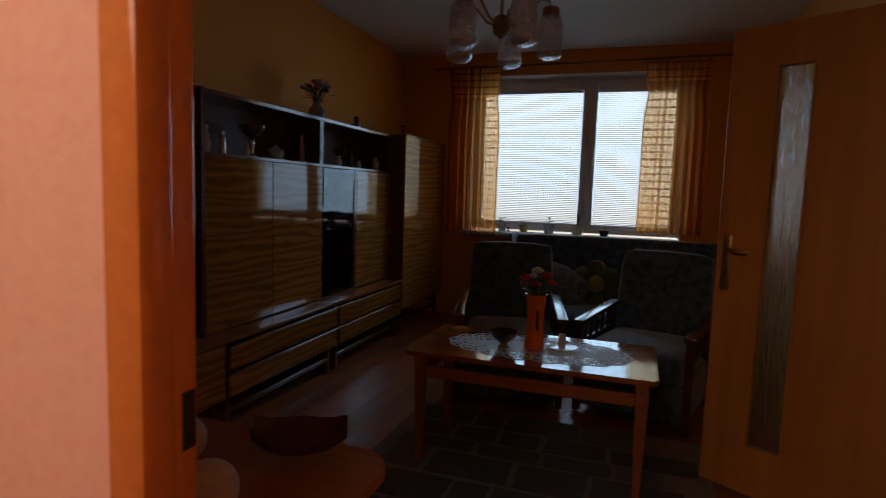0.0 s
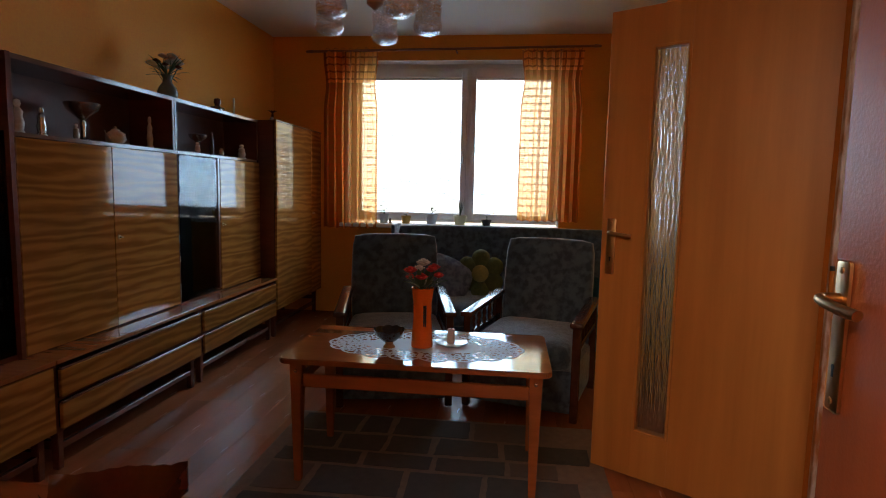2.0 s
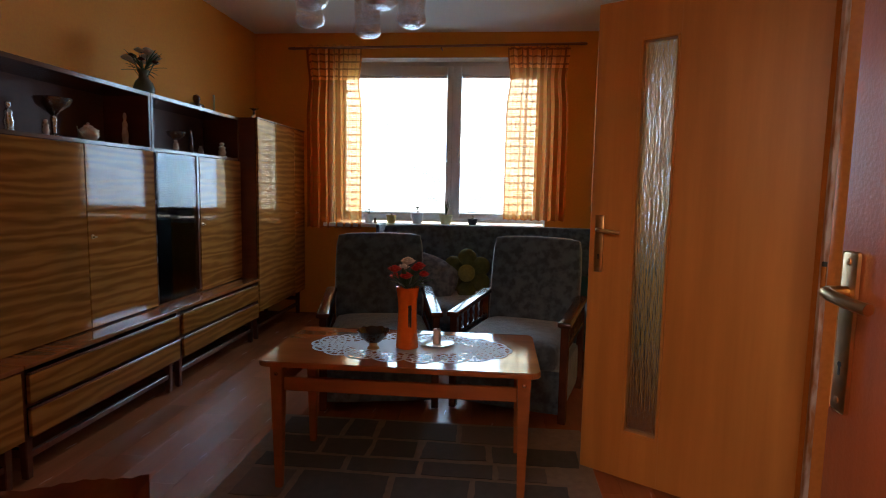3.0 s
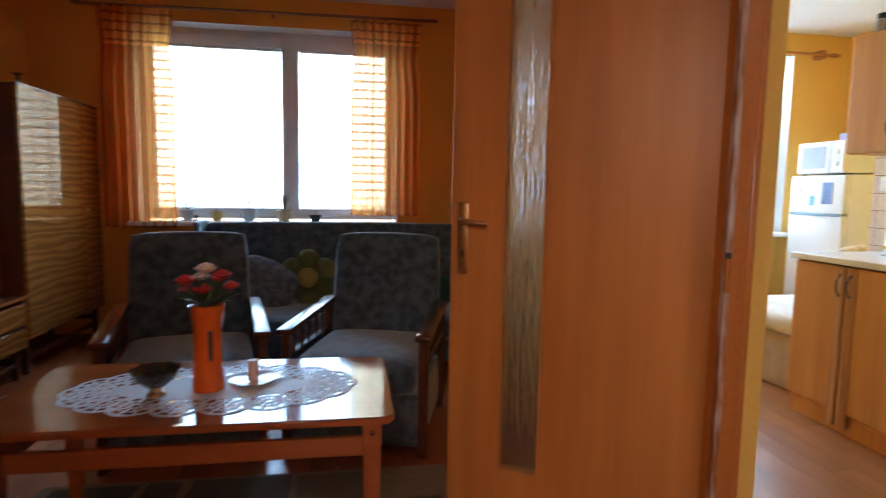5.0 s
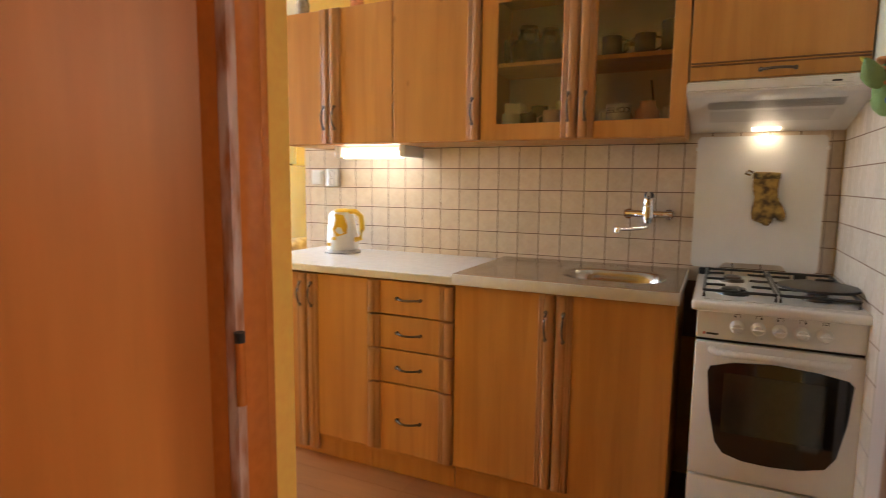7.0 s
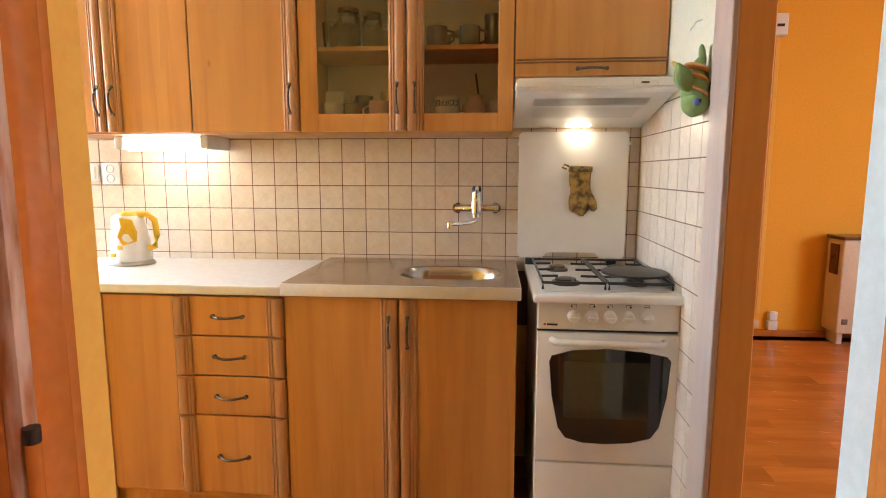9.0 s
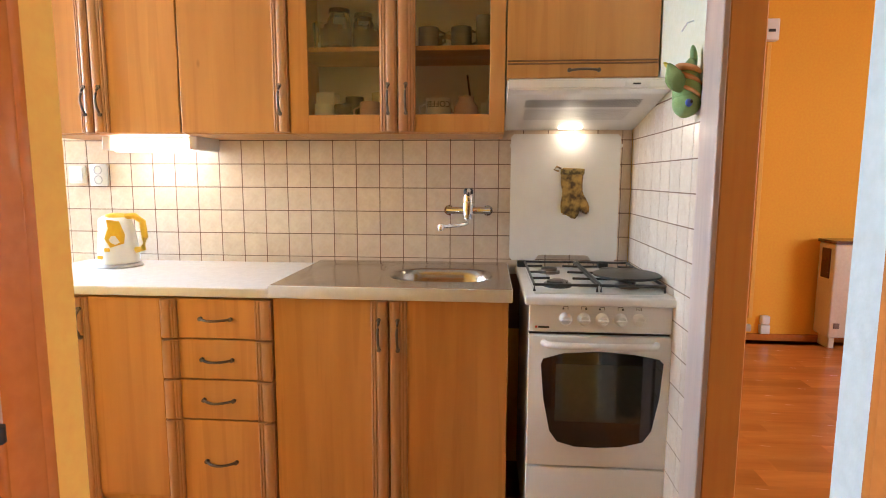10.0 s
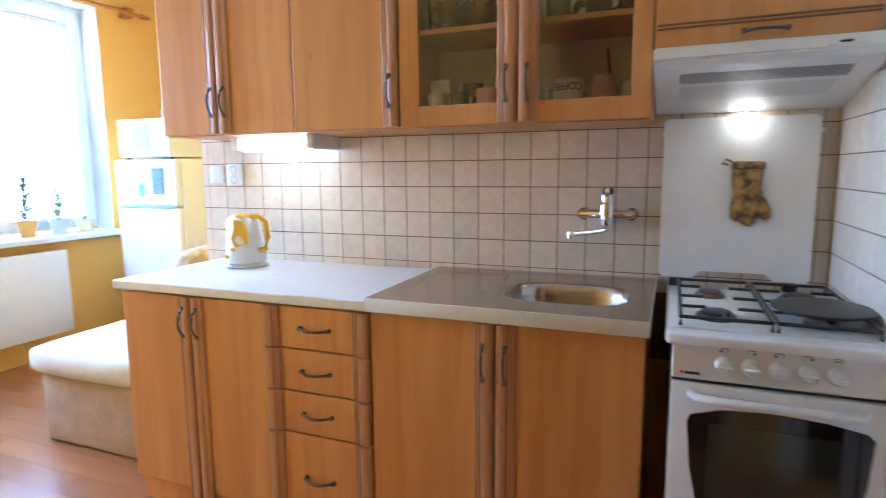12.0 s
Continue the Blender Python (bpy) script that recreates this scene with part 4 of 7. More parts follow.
ZS = 0.884
B, D = (bx0, by0, bx1, by1), (3.05, 2.790, 3.50, 3.070)
part("bowl_sheet", pan(bmesh.new(), (2.995, 2.318, WX - 0.010, 2.768), [(-0.012, ZS, *B, 0.12), (-0.006, ZS - 0.001, *B, 0.12), (0.0, ZS - 0.006, *B, 0.115), (0.010, ZS - 0.04, *B, 0.105), (0.018, ZS - 0.12, *B, 0.10), (0.030, ZS - 0.134, *B, 0.09), (0.06, ZS - 0.138, *B, 0.07)]), STEEL, s, "deep pressed steel bowl", smooth=50)
part("drainer_sheet", pan(bmesh.new(), (2.995, 2.768, WX - 0.010, 3.110), [(-0.004, ZS, *D, 0.045), (0.004, ZS - 0.002, *D, 0.042), (0.014, ZS - 0.005, *D, 0.04), (0.02, ZS - 0.006, *D, 0.036)]), STEEL, s, "smooth recessed drainer", smooth=50)
bm = box(2.990, 2.316, 0.842, 2.996, 3.112, ZS - 0.0005, 0.002, 2)
box(2.9965, 2.3150, 0.842, WX - 0.010, 2.3190, ZS - 0.001, 0.0015, 2, into=bm)
part("apron", bm, WORKTOP, s, "pale laminate front edge under the steel", smooth=50)
part("drain", lathe([(0.035, ZS - 0.137), (0.034, ZS - 0.134), (0.012, ZS - 0.136), (0, ZS - 0.136)], (3.26, 2.56, 0), 20), CHROME, s, smooth=50)

# mixer tap on the wall
stand(0, -0.047, 0.019)
t = thing("wall_tap", (WX - 0.008, 2.50, 1.08), "chrome wall-mounted mixer tap with a swivel spout", "tap")
bm = lathe([(0, 1.050), (0.019, 1.050), (0.022, 1.062), (0.024, 1.085), (0.023, 1.115), (0.021, 1.122), (0, 1.122)], (3.540, 2.50, 0), 20)
for q in (-1, 1):
    join(bm, tube([(3.540, 2.50 + q * 0.015, 1.085), (3.543, 2.50 + q * 0.045, 1.086), (3.548, 2.50 + q * 0.070, 1.085), (3.550, 2.50 + q * 0.088, 1.085)], 0.0155, 14))
    join(bm, tube([(3.550, 2.50 + q * 0.078, 1.085), (3.572, 2.50 + q * 0.078, 1.085), (3.590, 2.50 + q * 0.078, 1.085)], 0.021, 16))
part("body", bm, CHROME, t, smooth=50)
bm = lathe([(0, 1.123), (0.020, 1.123), (0.021, 1.140), (0.019, 1.150), (0, 1.152)], (3.540, 2.50, 0), 18)
join(bm, tube([(3.540, 2.50, 1.140), (3.520, 2.499, 1.156), (3.490, 2.497, 1.168)], 0.010, 10, 0.8))
lv = part("lever", bm, CHROME, t, smooth=50)
part("lever_cap", lathe([(0.0195, 1.1525), (0.020, 1.165), (0.016, 1.174), (0, 1.177)], (3.540, 2.50, 0), 18), BLACK, lv, "dark lever cap", smooth=50)
sp = part("spout", tube([(3.540, 2.50, 1.050), (3.538, 2.503, 1.034), (3.52, 2.52, 1.028), (3.475, 2.565, 1.026), (3.435, 2.600, 1.027)], 0.0085, 10), CHROME, t, smooth=60)
part("nozzle", lathe([(0, 1.012), (0.011, 1.012), (0.012, 1.016), (0.012, 1.036), (0.009, 1.039), (0, 1.039)], (3.432, 2.603, 0), 14), CHROME, sp, smooth=50)


# ---- wall cabinets ----
stand(0.004, -0.042, 0.039)
def wall_unit(label, y0, y1, z0=1.355, z1=1.965):
    u = thing("wall_cabinet", (3.44, (y0 + y1) / 2, z0), label, "cabinet", group="kitchen wall cabinets")
    part("side_panel", box(UX + 0.020, y0 + 0.001, z0, WX - 0.005, y0 + 0.017, z1), ALDER, u)
    part("side_panel", box(UX + 0.020, y1 - 0.017, z0, WX - 0.005, y1 - 0.001, z1), ALDER, u)
    part("bottom_panel", box(UX + 0.020, y0 + 0.017, z0, WX - 0.005, y1 - 0.017, z0 + 0.016), ALDER, u)
    part("top_panel", box(UX + 0.020, y0 + 0.017, z1 - 0.016, WX - 0.005, y1 - 0.017, z1), ALDER, u)
    part("back_panel", box(WX - 0.012, y0 + 0.017, z0 + 0.016, WX - 0.007, y1 - 0.017, z1 - 0.016), mat("pale_back_panel", (0.84, 0.77, 0.70), 0.6) if "pale_back_panel" not in bpy.data.materials else bpy.data.materials["pale_back_panel"], u)
    return u


u = wall_unit("alder-fronted wall cabinet with two doors and fluted trims", 3.553, 4.170)
for a, b, pa, pb in ((3.887, 4.170, 3.889, 3.935), (3.553, 3.885, 3.825, 3.883)):
    d = front(u, UX, a, b, 1.357, 1.963)
    pilaster(d, UX - 0.004, pa, pb, 1.359, 1.961, (a + b) / 2)
    part("handle", handle_bow(UX - 0.012, (pa + pb) / 2, 1.475, 0.10, True, -0.022), PEWTER, d, "dark bowed metal handle", smooth=60)
u = wall_unit("alder-fronted wall cabinet with one door", 3.139, 3.551)
d = front(u, UX, 3.139, 3.551, 1.357, 1.963)
pilaster(d, UX - 0.004, 3.141, 3.195, 1.359, 1.961, 3.345)
part("handle", handle_bow(UX - 0.012, 3.168, 1.475, 0.10, True, -0.022), PEWTER, d, "dark bowed metal handle", smooth=60)
# glass-fronted cabinet
u = wall_unit("alder wall cabinet with two glazed doors and crockery inside", 2.359, 3.137)
part("shelf", box(UX + 0.03, 2.376, 1.648, WX - 0.007, 3.12, 1.664), ALDER, u)
for a, b, ga, gb, pa, pb in ((2.742, 3.137, 2.807, 3.067, 2.746, 2.802), (2.359, 2.740, 2.415, 2.678, 2.682, 2.738)):
    bm = box(UX, a + 0.0015, 1.357, UX + 0.018, ga, 1.963, 0.003, 2)
    box(UX, gb, 1.357, UX + 0.018, b - 0.0015, 1.963, 0.003, 2, into=bm)
    box(UX + 0.0004, ga - 0.001, 1.357, UX + 0.0176, gb + 0.001, 1.422, 0.003, 2, into=bm)
    box(UX + 0.0004, ga - 0.001, 1.890, UX + 0.0176, gb + 0.001, 1.963, 0.003, 2, into=bm)
    d = part("door", bm, ALDER, u)
    pn = part("pane", box(UX + 0.007, ga - 0.003, 1.419, UX + 0.010, gb + 0.003, 1.893), PANE, d, "clear glass pane")
    pn.visible_shadow = False
    pilaster(d, UX - 0.004, pa, pb, 1.359, 1.961, (a + b) / 2)
    part("handle", handle_bow(UX - 0.012, (pa + pb) / 2, 1.475, 0.10, True, -0.022), PEWTER, d, "dark bowed metal handle", smooth=60)
# flap above the hood
u = wall_unit("alder-fronted cabinet with a flap door above the cooker hood", 1.836, 2.357, 1.540)
d = front(u, UX, 1.836, 2.357, 1.542, 1.963)
# two raised strips drawn as grooves, their shade put into the brown colour
for z in (1.588, 1.598):
    part("groove_strip", box(UX - 0.004, 1.840, z, UX, 2.353, z + 0.006, 0.002), GROOVE_SHADE, d)
part("handle", handle_bow(UX, 2.09, 1.568, 0.10, False, -0.022), PEWTER, d, "dark bowed metal handle", smooth=60)

# cooker hood
stand(0.0, -0.042, 0.022)
h = thing("cooker_hood", (3.38, 2.09, 1.40), "white enamelled slim cooker hood with perforated grilles", "cooker hood")
bm = slab([(3.150, 1.537), (3.128, 1.530), (3.122, 1.500), (3.135, 1.490), (3.175, 1.486), (3.598, 1.406), (3.598, 1.537)], 0.518)
bm.transform(Matrix(((1, 0, 0, 0), (0, 0, 1, 1.837), (0, 1, 0, 0), (0, 0, 0, 1))))
bmesh.ops.recalc_face_normals(bm, faces=bm.faces)
bmesh.ops.bevel(bm, geom=list(bm.edges), offset=0.004, segments=2, affect="EDGES")
part("body", bm, ENAMEL, h, smooth=40)
slope = math.atan2(1.406 - 1.486, 3.598 - 3.175)


def perforation(x_from, rows, y_from, y_to, pitch, radius, sides):
    """Flat dots in staggered rows on the sloping underside, drawn as holes by dark colour."""
    bm = bmesh.new()
    for i in range(rows):
        for j in range(int((y_to - y_from) / pitch)):
            yy = y_from + (j + (0.5 if i % 2 else 0)) * pitch
            xx = x_from + i * pitch * 0.87
            c = Vector((3.175 + xx * math.cos(slope), yy, 1.486 + xx * math.sin(slope) - 0.0016))
            bm.faces.new([bm.verts.new(c + Vector((radius * math.cos(k * 2 * math.pi / sides) * math.cos(slope), radius * math.sin(k * 2 * math.pi / sides), radius * math.cos(k * 2 * math.pi / sides) * math.sin(slope)))) for k in range(sides)])
    return bm


# shade inside the fine holes, painted as flat grey
GREY_HOLE = mat("grille_hole_shade", (0.16, 0.15, 0.14), 0.6)
part("grille", perforation(0.045, 9, 1.905, 2.300, 0.0105, 0.0040, 6), BLACK, h, "rows of flat dark dots drawn as grille holes")
part("fine_grille", perforation(0.150, 22, 1.915, 2.290, 0.0068, 0.0020, 4), GREY_HOLE, h, "finely perforated grease filter")
bm = box(-0.014, -0.045, -0.002, 0.014, 0.045, 0.003, 0.001)
bm.transform(Matrix.Translation((3.545, 2.095, 1.4125)) @ Matrix.Rotation(-slope, 4, "Y"))
part("lamp_cover", bm, glow("warm_hood_lamp", (1.0, 0.86, 0.62), 4.0), h, "glowing lamp cover")
part("switch_panel", box(3.1195, 1.905, 1.506, 3.127, 1.985, 1.522, 0.002), PLASTIC_W, h)
part("switch", box(3.117, 1.935, 1.511, 3.1205, 1.960, 1.516, 0.001), BLACK, h)


# ---- cooker ----
stand(0.041, -0.054, -0.004)
def cooker():
    c = thing("gas_cooker", (3.22, 2.07, 0), "white enamelled gas cooker with a raised lid and black oven window", "cooker")
    y0, y1 = 1.845, 2.295
    bm = box(2.985, y0 + 0.004, 0.03, 3.54, y1 - 0.004, 0.845, 0.004)
    part("body", bm, ENAMEL, c)
    bm = box(2.925, y0 - 0.002, 0.846, 3.55, y1 + 0.014, 0.876, 0.010, 3)
    part("hob", bm, ENAMEL, c, smooth=40)
    part("hob_tray", box(2.965, y0 + 0.03, 0.8765, 3.48, y1 - 0.02, 0.879), ENAMEL, c)
    part("control_panel", box(2.958, y0 + 0.003, 0.755, 2.984, y1 - 0.003, 0.844, 0.004), ENAMEL, c)
    for i in range(5):
        y = 2.178 - i * 0.0565
        bm = lathe([(0, 0.026), (0.013, 0.026), (0.018, 0.018), (0.020, 0.0), (0, 0.0)], (0, 0, 0), 20)
        box(-0.003, -0.017, 0.024, 0.003, 0.017, 0.034, 0.002, into=bm)
        bm.transform(Matrix.Translation((2.958, y, 0.800)) @ Matrix.Rotation(radians(-90), 4, "Y"))
        part("knob", bm, PLASTIC_W, c, smooth=40)
        bm = box(2.9568, y - 0.008, 0.838, 2.958, y + 0.008, 0.8394)
        box(2.9568, y - 0.008, 0.829, 2.958, y - 0.0068, 0.838, into=bm)
        box(2.9568, y + 0.0068, 0.829, 2.958, y + 0.008, 0.838, into=bm)
        part("knob_mark", bm, PEWTER, c)
        part("knob_dot", box(2.9566, y + 0.007 - (i % 2) * 0.014 - 0.0028, 0.8290, 2.958, y + 0.007 - (i % 2) * 0.014 + 0.0028, 0.8345) if i < 4 else box(2.9566, y - 0.005, 0.8315, 2.958, y + 0.005, 0.8335), BLACK, c)
    # black strip fills the gap above the oven door as its shade
    part("panel_gap", box(2.972, y0 + 0.004, 0.7458, 2.9858, y1 - 0.004, 0.7545), BLACK, c, "black strip put in as the shade of the gap above the oven door")
    part("badge", box(2.9565, 2.228, 0.768, 2.958, 2.262, 0.774), BLACK, c)
    part("badge_mark", box(2.9565, 2.265, 0.768, 2.958, 2.272, 0.775), mat("red_mark", (0.6, 0.06, 0.04), 0.4), c)
    d = part("oven_door", box(2.952, y0 + 0.003, 0.310, 2.984, y1 - 0.003, 0.745, 0.006, 2), ENAMEL, c, smooth=40)
    pts = [(2.245, 0.672), (2.18, 0.690), (2.07, 0.697), (1.96, 0.690), (1.885, 0.678), (1.872, 0.665), (1.880, 0.56), (1.900, 0.46), (1.925, 0.425), (1.99, 0.408), (2.07, 0.402), (2.14, 0.404), (2.195, 0.418), (2.220, 0.45), (2.242, 0.55), (2.252, 0.655)]
    bm = slab([(y, 0.697 - (0.697 - z) * 1.08) for y, z in pts], 0.004, "x")
    bm.transform(Matrix.Translation((2.9475, 0, 0)))
    part("oven_window", bm, mat("black_oven_glass", (0.012, 0.010, 0.009), 0.06, coat=0.5), d, "black curved oven glass")
    part("inner_pane", box(2.9462, 1.935, 0.465, 2.9472, 2.205, 0.655), mat("dim_oven_pane", (0.035, 0.036, 0.030), 0.05, coat=0.4), d)
    pts = [(2.952, 2.245, 0.722), (2.925, 2.235, 0.722), (2.915, 2.16, 0.722), (2.913, 2.07, 0.722), (2.915, 1.98, 0.722), (2.925, 1.905, 0.722), (2.952, 1.895, 0.722)]
    part("door_handle", tube(pts, 0.011, 10), PLASTIC_W, d, smooth=60)
    part("lower_drawer", box(2.955, y0 + 0.003, 0.055, 2.984, y1 - 0.003, 0.304, 0.006, 2), ENAMEL, c, smooth=40)
    # raised lid
    cut = [(2.338, 0.92), (2.338, 1.403), (2.326, 1.415), (1.917, 1.415), (1.905, 1.403), (1.905, 0.917), (1.915, 0.905), (2.005, 0.905), (2.02, 0.925), (2.03, 0.928), (2.21, 0.928), (2.22, 0.925), (2.235, 0.905), (2.328, 0.905)]
    bm = slab(cut, 0.006, "x")
    bm.transform(Matrix.Translation((3.515, 0, 0)))
    part("lid", bm, ENAMEL, c, "raised white lid")
    for y in (1.96, 2.285):
        part("lid_hinge", box(3.495, y - 0.02, 0.878, 3.53, y + 0.02, 0.904, 0.003), BLACK, c)
    for y in (1.902, 2.336):
        part("lid_clip", box(3.508, y - 0.003, 1.362, 3.525, y + 0.006, 1.375), PLASTIC_W, c)
    # burners and grates
    for x, y, r in ((3.09, 2.19, 0.036), (3.36, 2.19, 0.030), (3.09, 1.96, 0.028), (3.36, 1.96, 0.040)):
        bm = lathe([(r + 0.012, 0.879), (r + 0.010, 0.889), (r, 0.890), (r, 0.898), (r * 0.6, 0.902), (0, 0.902)], (x, y, 0), 20)
        part("burner", bm, BLACK_IRON if r > 0.03 else PEWTER, c, smooth=40)
    for ya, yb in ((1.872, 2.068), (2.080, 2.276)):
        bm = tube([(2.972, ya, 0.884), (2.972, ya, 0.905), (2.972, yb, 0.905), (2.972, yb, 0.884)], 0.0048, 6)
        join(bm, tube([(3.475, ya, 0.884), (3.475, ya, 0.905), (3.475, yb, 0.905), (3.475, yb, 0.884)], 0.0048, 6))
        join(bm, tube([(2.972, ya, 0.905), (3.475, ya, 0.905)], 0.0048, 6))
        join(bm, tube([(2.972, yb, 0.905), (3.475, yb, 0.905)], 0.0048, 6))
        for x in (3.09, 3.22, 3.36):
            join(bm, tube([(x, ya, 0.905), (x, ya + 0.06, 0.906)], 0.0044, 6))
            join(bm, tube([(x, yb, 0.905), (x, yb - 0.06, 0.906)], 0.0044, 6))
        join(bm, tube([(2.972, (ya + yb) / 2, 0.905), (3.05, (ya + yb) / 2, 0.906)], 0.0044, 6))
        part("grate", bm, BLACK_IRON, c, "black wire pan grate", smooth=60)


cooker()
solo("griddle_plate", lathe([(0, 0.911), (0.105, 0.911), (0.112, 0.914), (0.112, 0.920), (0.104, 0.922), (0, 0.922)], (3.12, 1.955, 0), 36), BLACK_IRON, (3.12, 1.955, 0.911), "round black cast-iron plate on the cooker", "griddle", smooth=40)

# ---- kitchen: far things ----
# counter lamp
stand(0, -0.12, 0.044)
l = thing("counter_lamp", (3.52, 3.83, 1.30), "lit white strip lamp under the wall cabinets", "lamp")
bm = box(3.40, 3.635, 1.297, 3.592, 3.670, 1.352, 0.006, 2)
box(3.40, 3.995, 1.297, 3.592, 4.030, 1.352, 0.006, 2, into=bm)
box(3.46, 3.67, 1.325, 3.592, 3.995, 1.352, 0.004, into=bm)
part("housing", bm, PLASTIC_W, l)
part("diffuser", tube([(3.44, 3.671, 1.308), (3.44, 3.994, 1.308)], 0.017, 14), glow("warm_strip_lamp", (1.0, 0.95, 0.82), 5.0), l, "glowing tube", smooth=60)
# switch and double socket
stand(0, -0.060, 0.045)
s = thing("light_switch", (3.595, 4.222, 1.16), "white square light switch on the tiles", "switch")
part("plate", box(3.586, 4.183, 1.161, 3.5945, 4.262, 1.238, 0.006, 2), PLASTIC_W, s, smooth=40)
part("rocker", box(3.581, 4.195, 1.172, 3.5865, 4.250, 1.227, 0.003, 2), PLASTIC_W, s)
s = thing("double_socket", (3.595, 4.122, 1.15), "white double wall socket on the tiles", "socket")
part("plate", box(3.580, 4.082, 1.150, 3.5945, 4.163, 1.246, 0.008, 2), PLASTIC_W, s, smooth=40)
for z in (1.177, 1.219):
    bm = lathe([(0.019, 0), (0.019, 0.002), (0.016, 0.002), (0.015, -0.003), (0, -0.003)], (0, 0, 0), 18)
    bm.transform(Matrix.Translation((3.580, 4.122, z)) @ Matrix.Rotation(radians(-90), 4, "Y"))
    part("socket_well", bm, mat("grey_socket", (0.55, 0.56, 0.57), 0.4) if "grey_socket" not in bpy.data.materials else bpy.data.materials["grey_socket"], s)
    for dy in (-0.008, 0.008):
        part("pin_hole", box(3.5825, 4.122 + dy - 0.002, z - 0.002, 3.5835, 4.122 + dy + 0.002, z + 0.002), BLACK, s)
# fridge
stand(0.105, 0.025, 0)
f = thing("fridge", (4.6, 5.515, 0), "white two-door fridge with small magnets on the upper door", "fridge")
part("body", box(4.345, 5.24, 0.02, 4.90, 5.79, 1.345, 0.008, 2), ENAMEL, f, smooth=40)
part("lower_door", box(4.295, 5.242, 0.06, 4.342, 5.788, 1.025, 0.012, 3), ENAMEL, f, smooth=40)
d = part("upper_door", box(4.295, 5.242, 1.035, 4.342, 5.788, 1.343, 0.012, 3), ENAMEL, f, smooth=40)
part("grip", box(4.285, 5.26, 1.018, 4.296, 5.77, 1.038, 0.004, 2), mat("blue_grey_grip", (0.30, 0.42, 0.50), 0.35), f, "blue-grey grip strip")
stand(0.105, 0.025, 0.1)
for yy, zz, w, hh, colr in ((5.40, 1.10, 0.10, 0.17, (0.06, 0.10, 0.22)), (5.55, 1.04, 0.05, 0.08, (0.10, 0.25, 0.45)), (5.57, 1.14, 0.05, 0.05, (0.35, 0.45, 0.5)), (5.68, 1.11, 0.05, 0.06, (0.55, 0.25, 0.35)), (5.69, 1.17, 0.03, 0.03, (0.3, 0.5, 0.2))):
    solo("fridge_magnet", box(4.290, yy - w / 2, zz - hh / 2, 4.2945, yy + w / 2, zz + hh / 2, 0.001), mat("magnet", colr, 0.4, scale=(60, 60, 60), dark=tuple(min(1, k * 2.5) for k in colr), mix=0.2), (4.2945, yy, zz - hh / 2), "small printed magnet on the fridge door", "magnet", group="fridge magnets")
m = thing("microwave", (4.6, 5.55, 1.246), "white microwave oven on top of the fridge", "microwave")
part("body", box(4.33, 5.30, 1.258, 4.70, 5.755, 1.515, 0.008, 2), PLASTIC_W, m, smooth=40)
part("door", box(4.315, 5.42, 1.262, 4.3295, 5.75, 1.511, 0.006, 2), PLASTIC_W, m, smooth=40)
part("door_window", box(4.312, 5.47, 1.30, 4.3148, 5.71, 1.475, 0.001), mat("grey_mesh_window", (0.42, 0.46, 0.48), 0.2), m)
part("control_panel", box(4.318, 5.305, 1.262, 4.3295, 5.415, 1.511, 0.004), PLASTIC_W, m)
for z in (1.33, 1.43):
    bm = lathe([(0.02, 0), (0.017, 0.014), (0, 0.014)], (0, 0, 0), 16)
    bm.transform(Matrix.Translation((4.318, 5.36, z)) @ Matrix.Rotation(radians(-90), 4, "Y"))
    part("dial", bm, PLASTIC_W, m, smooth=40)
for y in (5.33, 5.72):
    for x in (4.36, 4.67):
        part("foot", lathe([(0.012, 1.2465), (0.014, 1.258)], (x, y, 0), 10), BLACK, m)
solo("small_box", box(4.40, 5.36, 1.516, 4.46, 5.44, 1.575, 0.002), mat("lilac_card", (0.45, 0.42, 0.55), 0.6), (4.43, 5.40, 1.516), "small lilac cardboard box on the microwave", "box")
# radiator
stand()
r = thing("radiator", (3.4, 6.12, 0.174), "white panel radiator under the kitchen window", "radiator")
part("front_panel", box(2.55, 6.085, 0.174, 4.20, 6.100, 0.742, 0.006, 2), ENAMEL, r, smooth=40)
part("rear_panel", box(2.56, 6.155, 0.184, 4.19, 6.170, 0.732, 0.006, 2), ENAMEL, r)
part("top_grille", box(2.555, 6.101, 0.722, 4.195, 6.154, 0.737), PLASTIC_W, r)
part("wall_bracket", box(3.0, 6.171, 0.5, 3.04, 6.199, 0.56), STEEL, r)
part("wall_bracket", box(3.8, 6.171, 0.5, 3.84, 6.199, 0.56), STEEL, r)
# bench
BENCH = mat("beige_velour", (0.52, 0.40, 0.30), 0.9, scale=(12, 12, 12), dark=(0.42, 0.31, 0.22), bump=0.4, bump_scale=250)
b = thing("corner_bench", (3.8, 4.63, 0), "beige upholstered bench seat with a pale cover", "bench")
part("base", box(3.24, 4.29, 0.005, 4.36, 4.96, 0.34, 0.015, 3), BENCH, b, smooth=40)
part("seat", puff(3.20, 4.285, 0.335, 4.36, 5.00, 0.475, 0.05, 0.02, 9), mat("pale_seat_cover", (0.74, 0.70, 0.64), 0.85, scale=(8, 8, 8), bump=0.4, bump_scale=200), b, "pale cloth seat cover", smooth=60)
bm = puff(-0.20, -0.07, -0.19, 0.20, 0.07, 0.19, 0.06, 0.03, 7)
bm.transform(Matrix.Translation((3.92, 4.60, 0.655)) @ Matrix.Rotation(radians(14), 4, "X"))
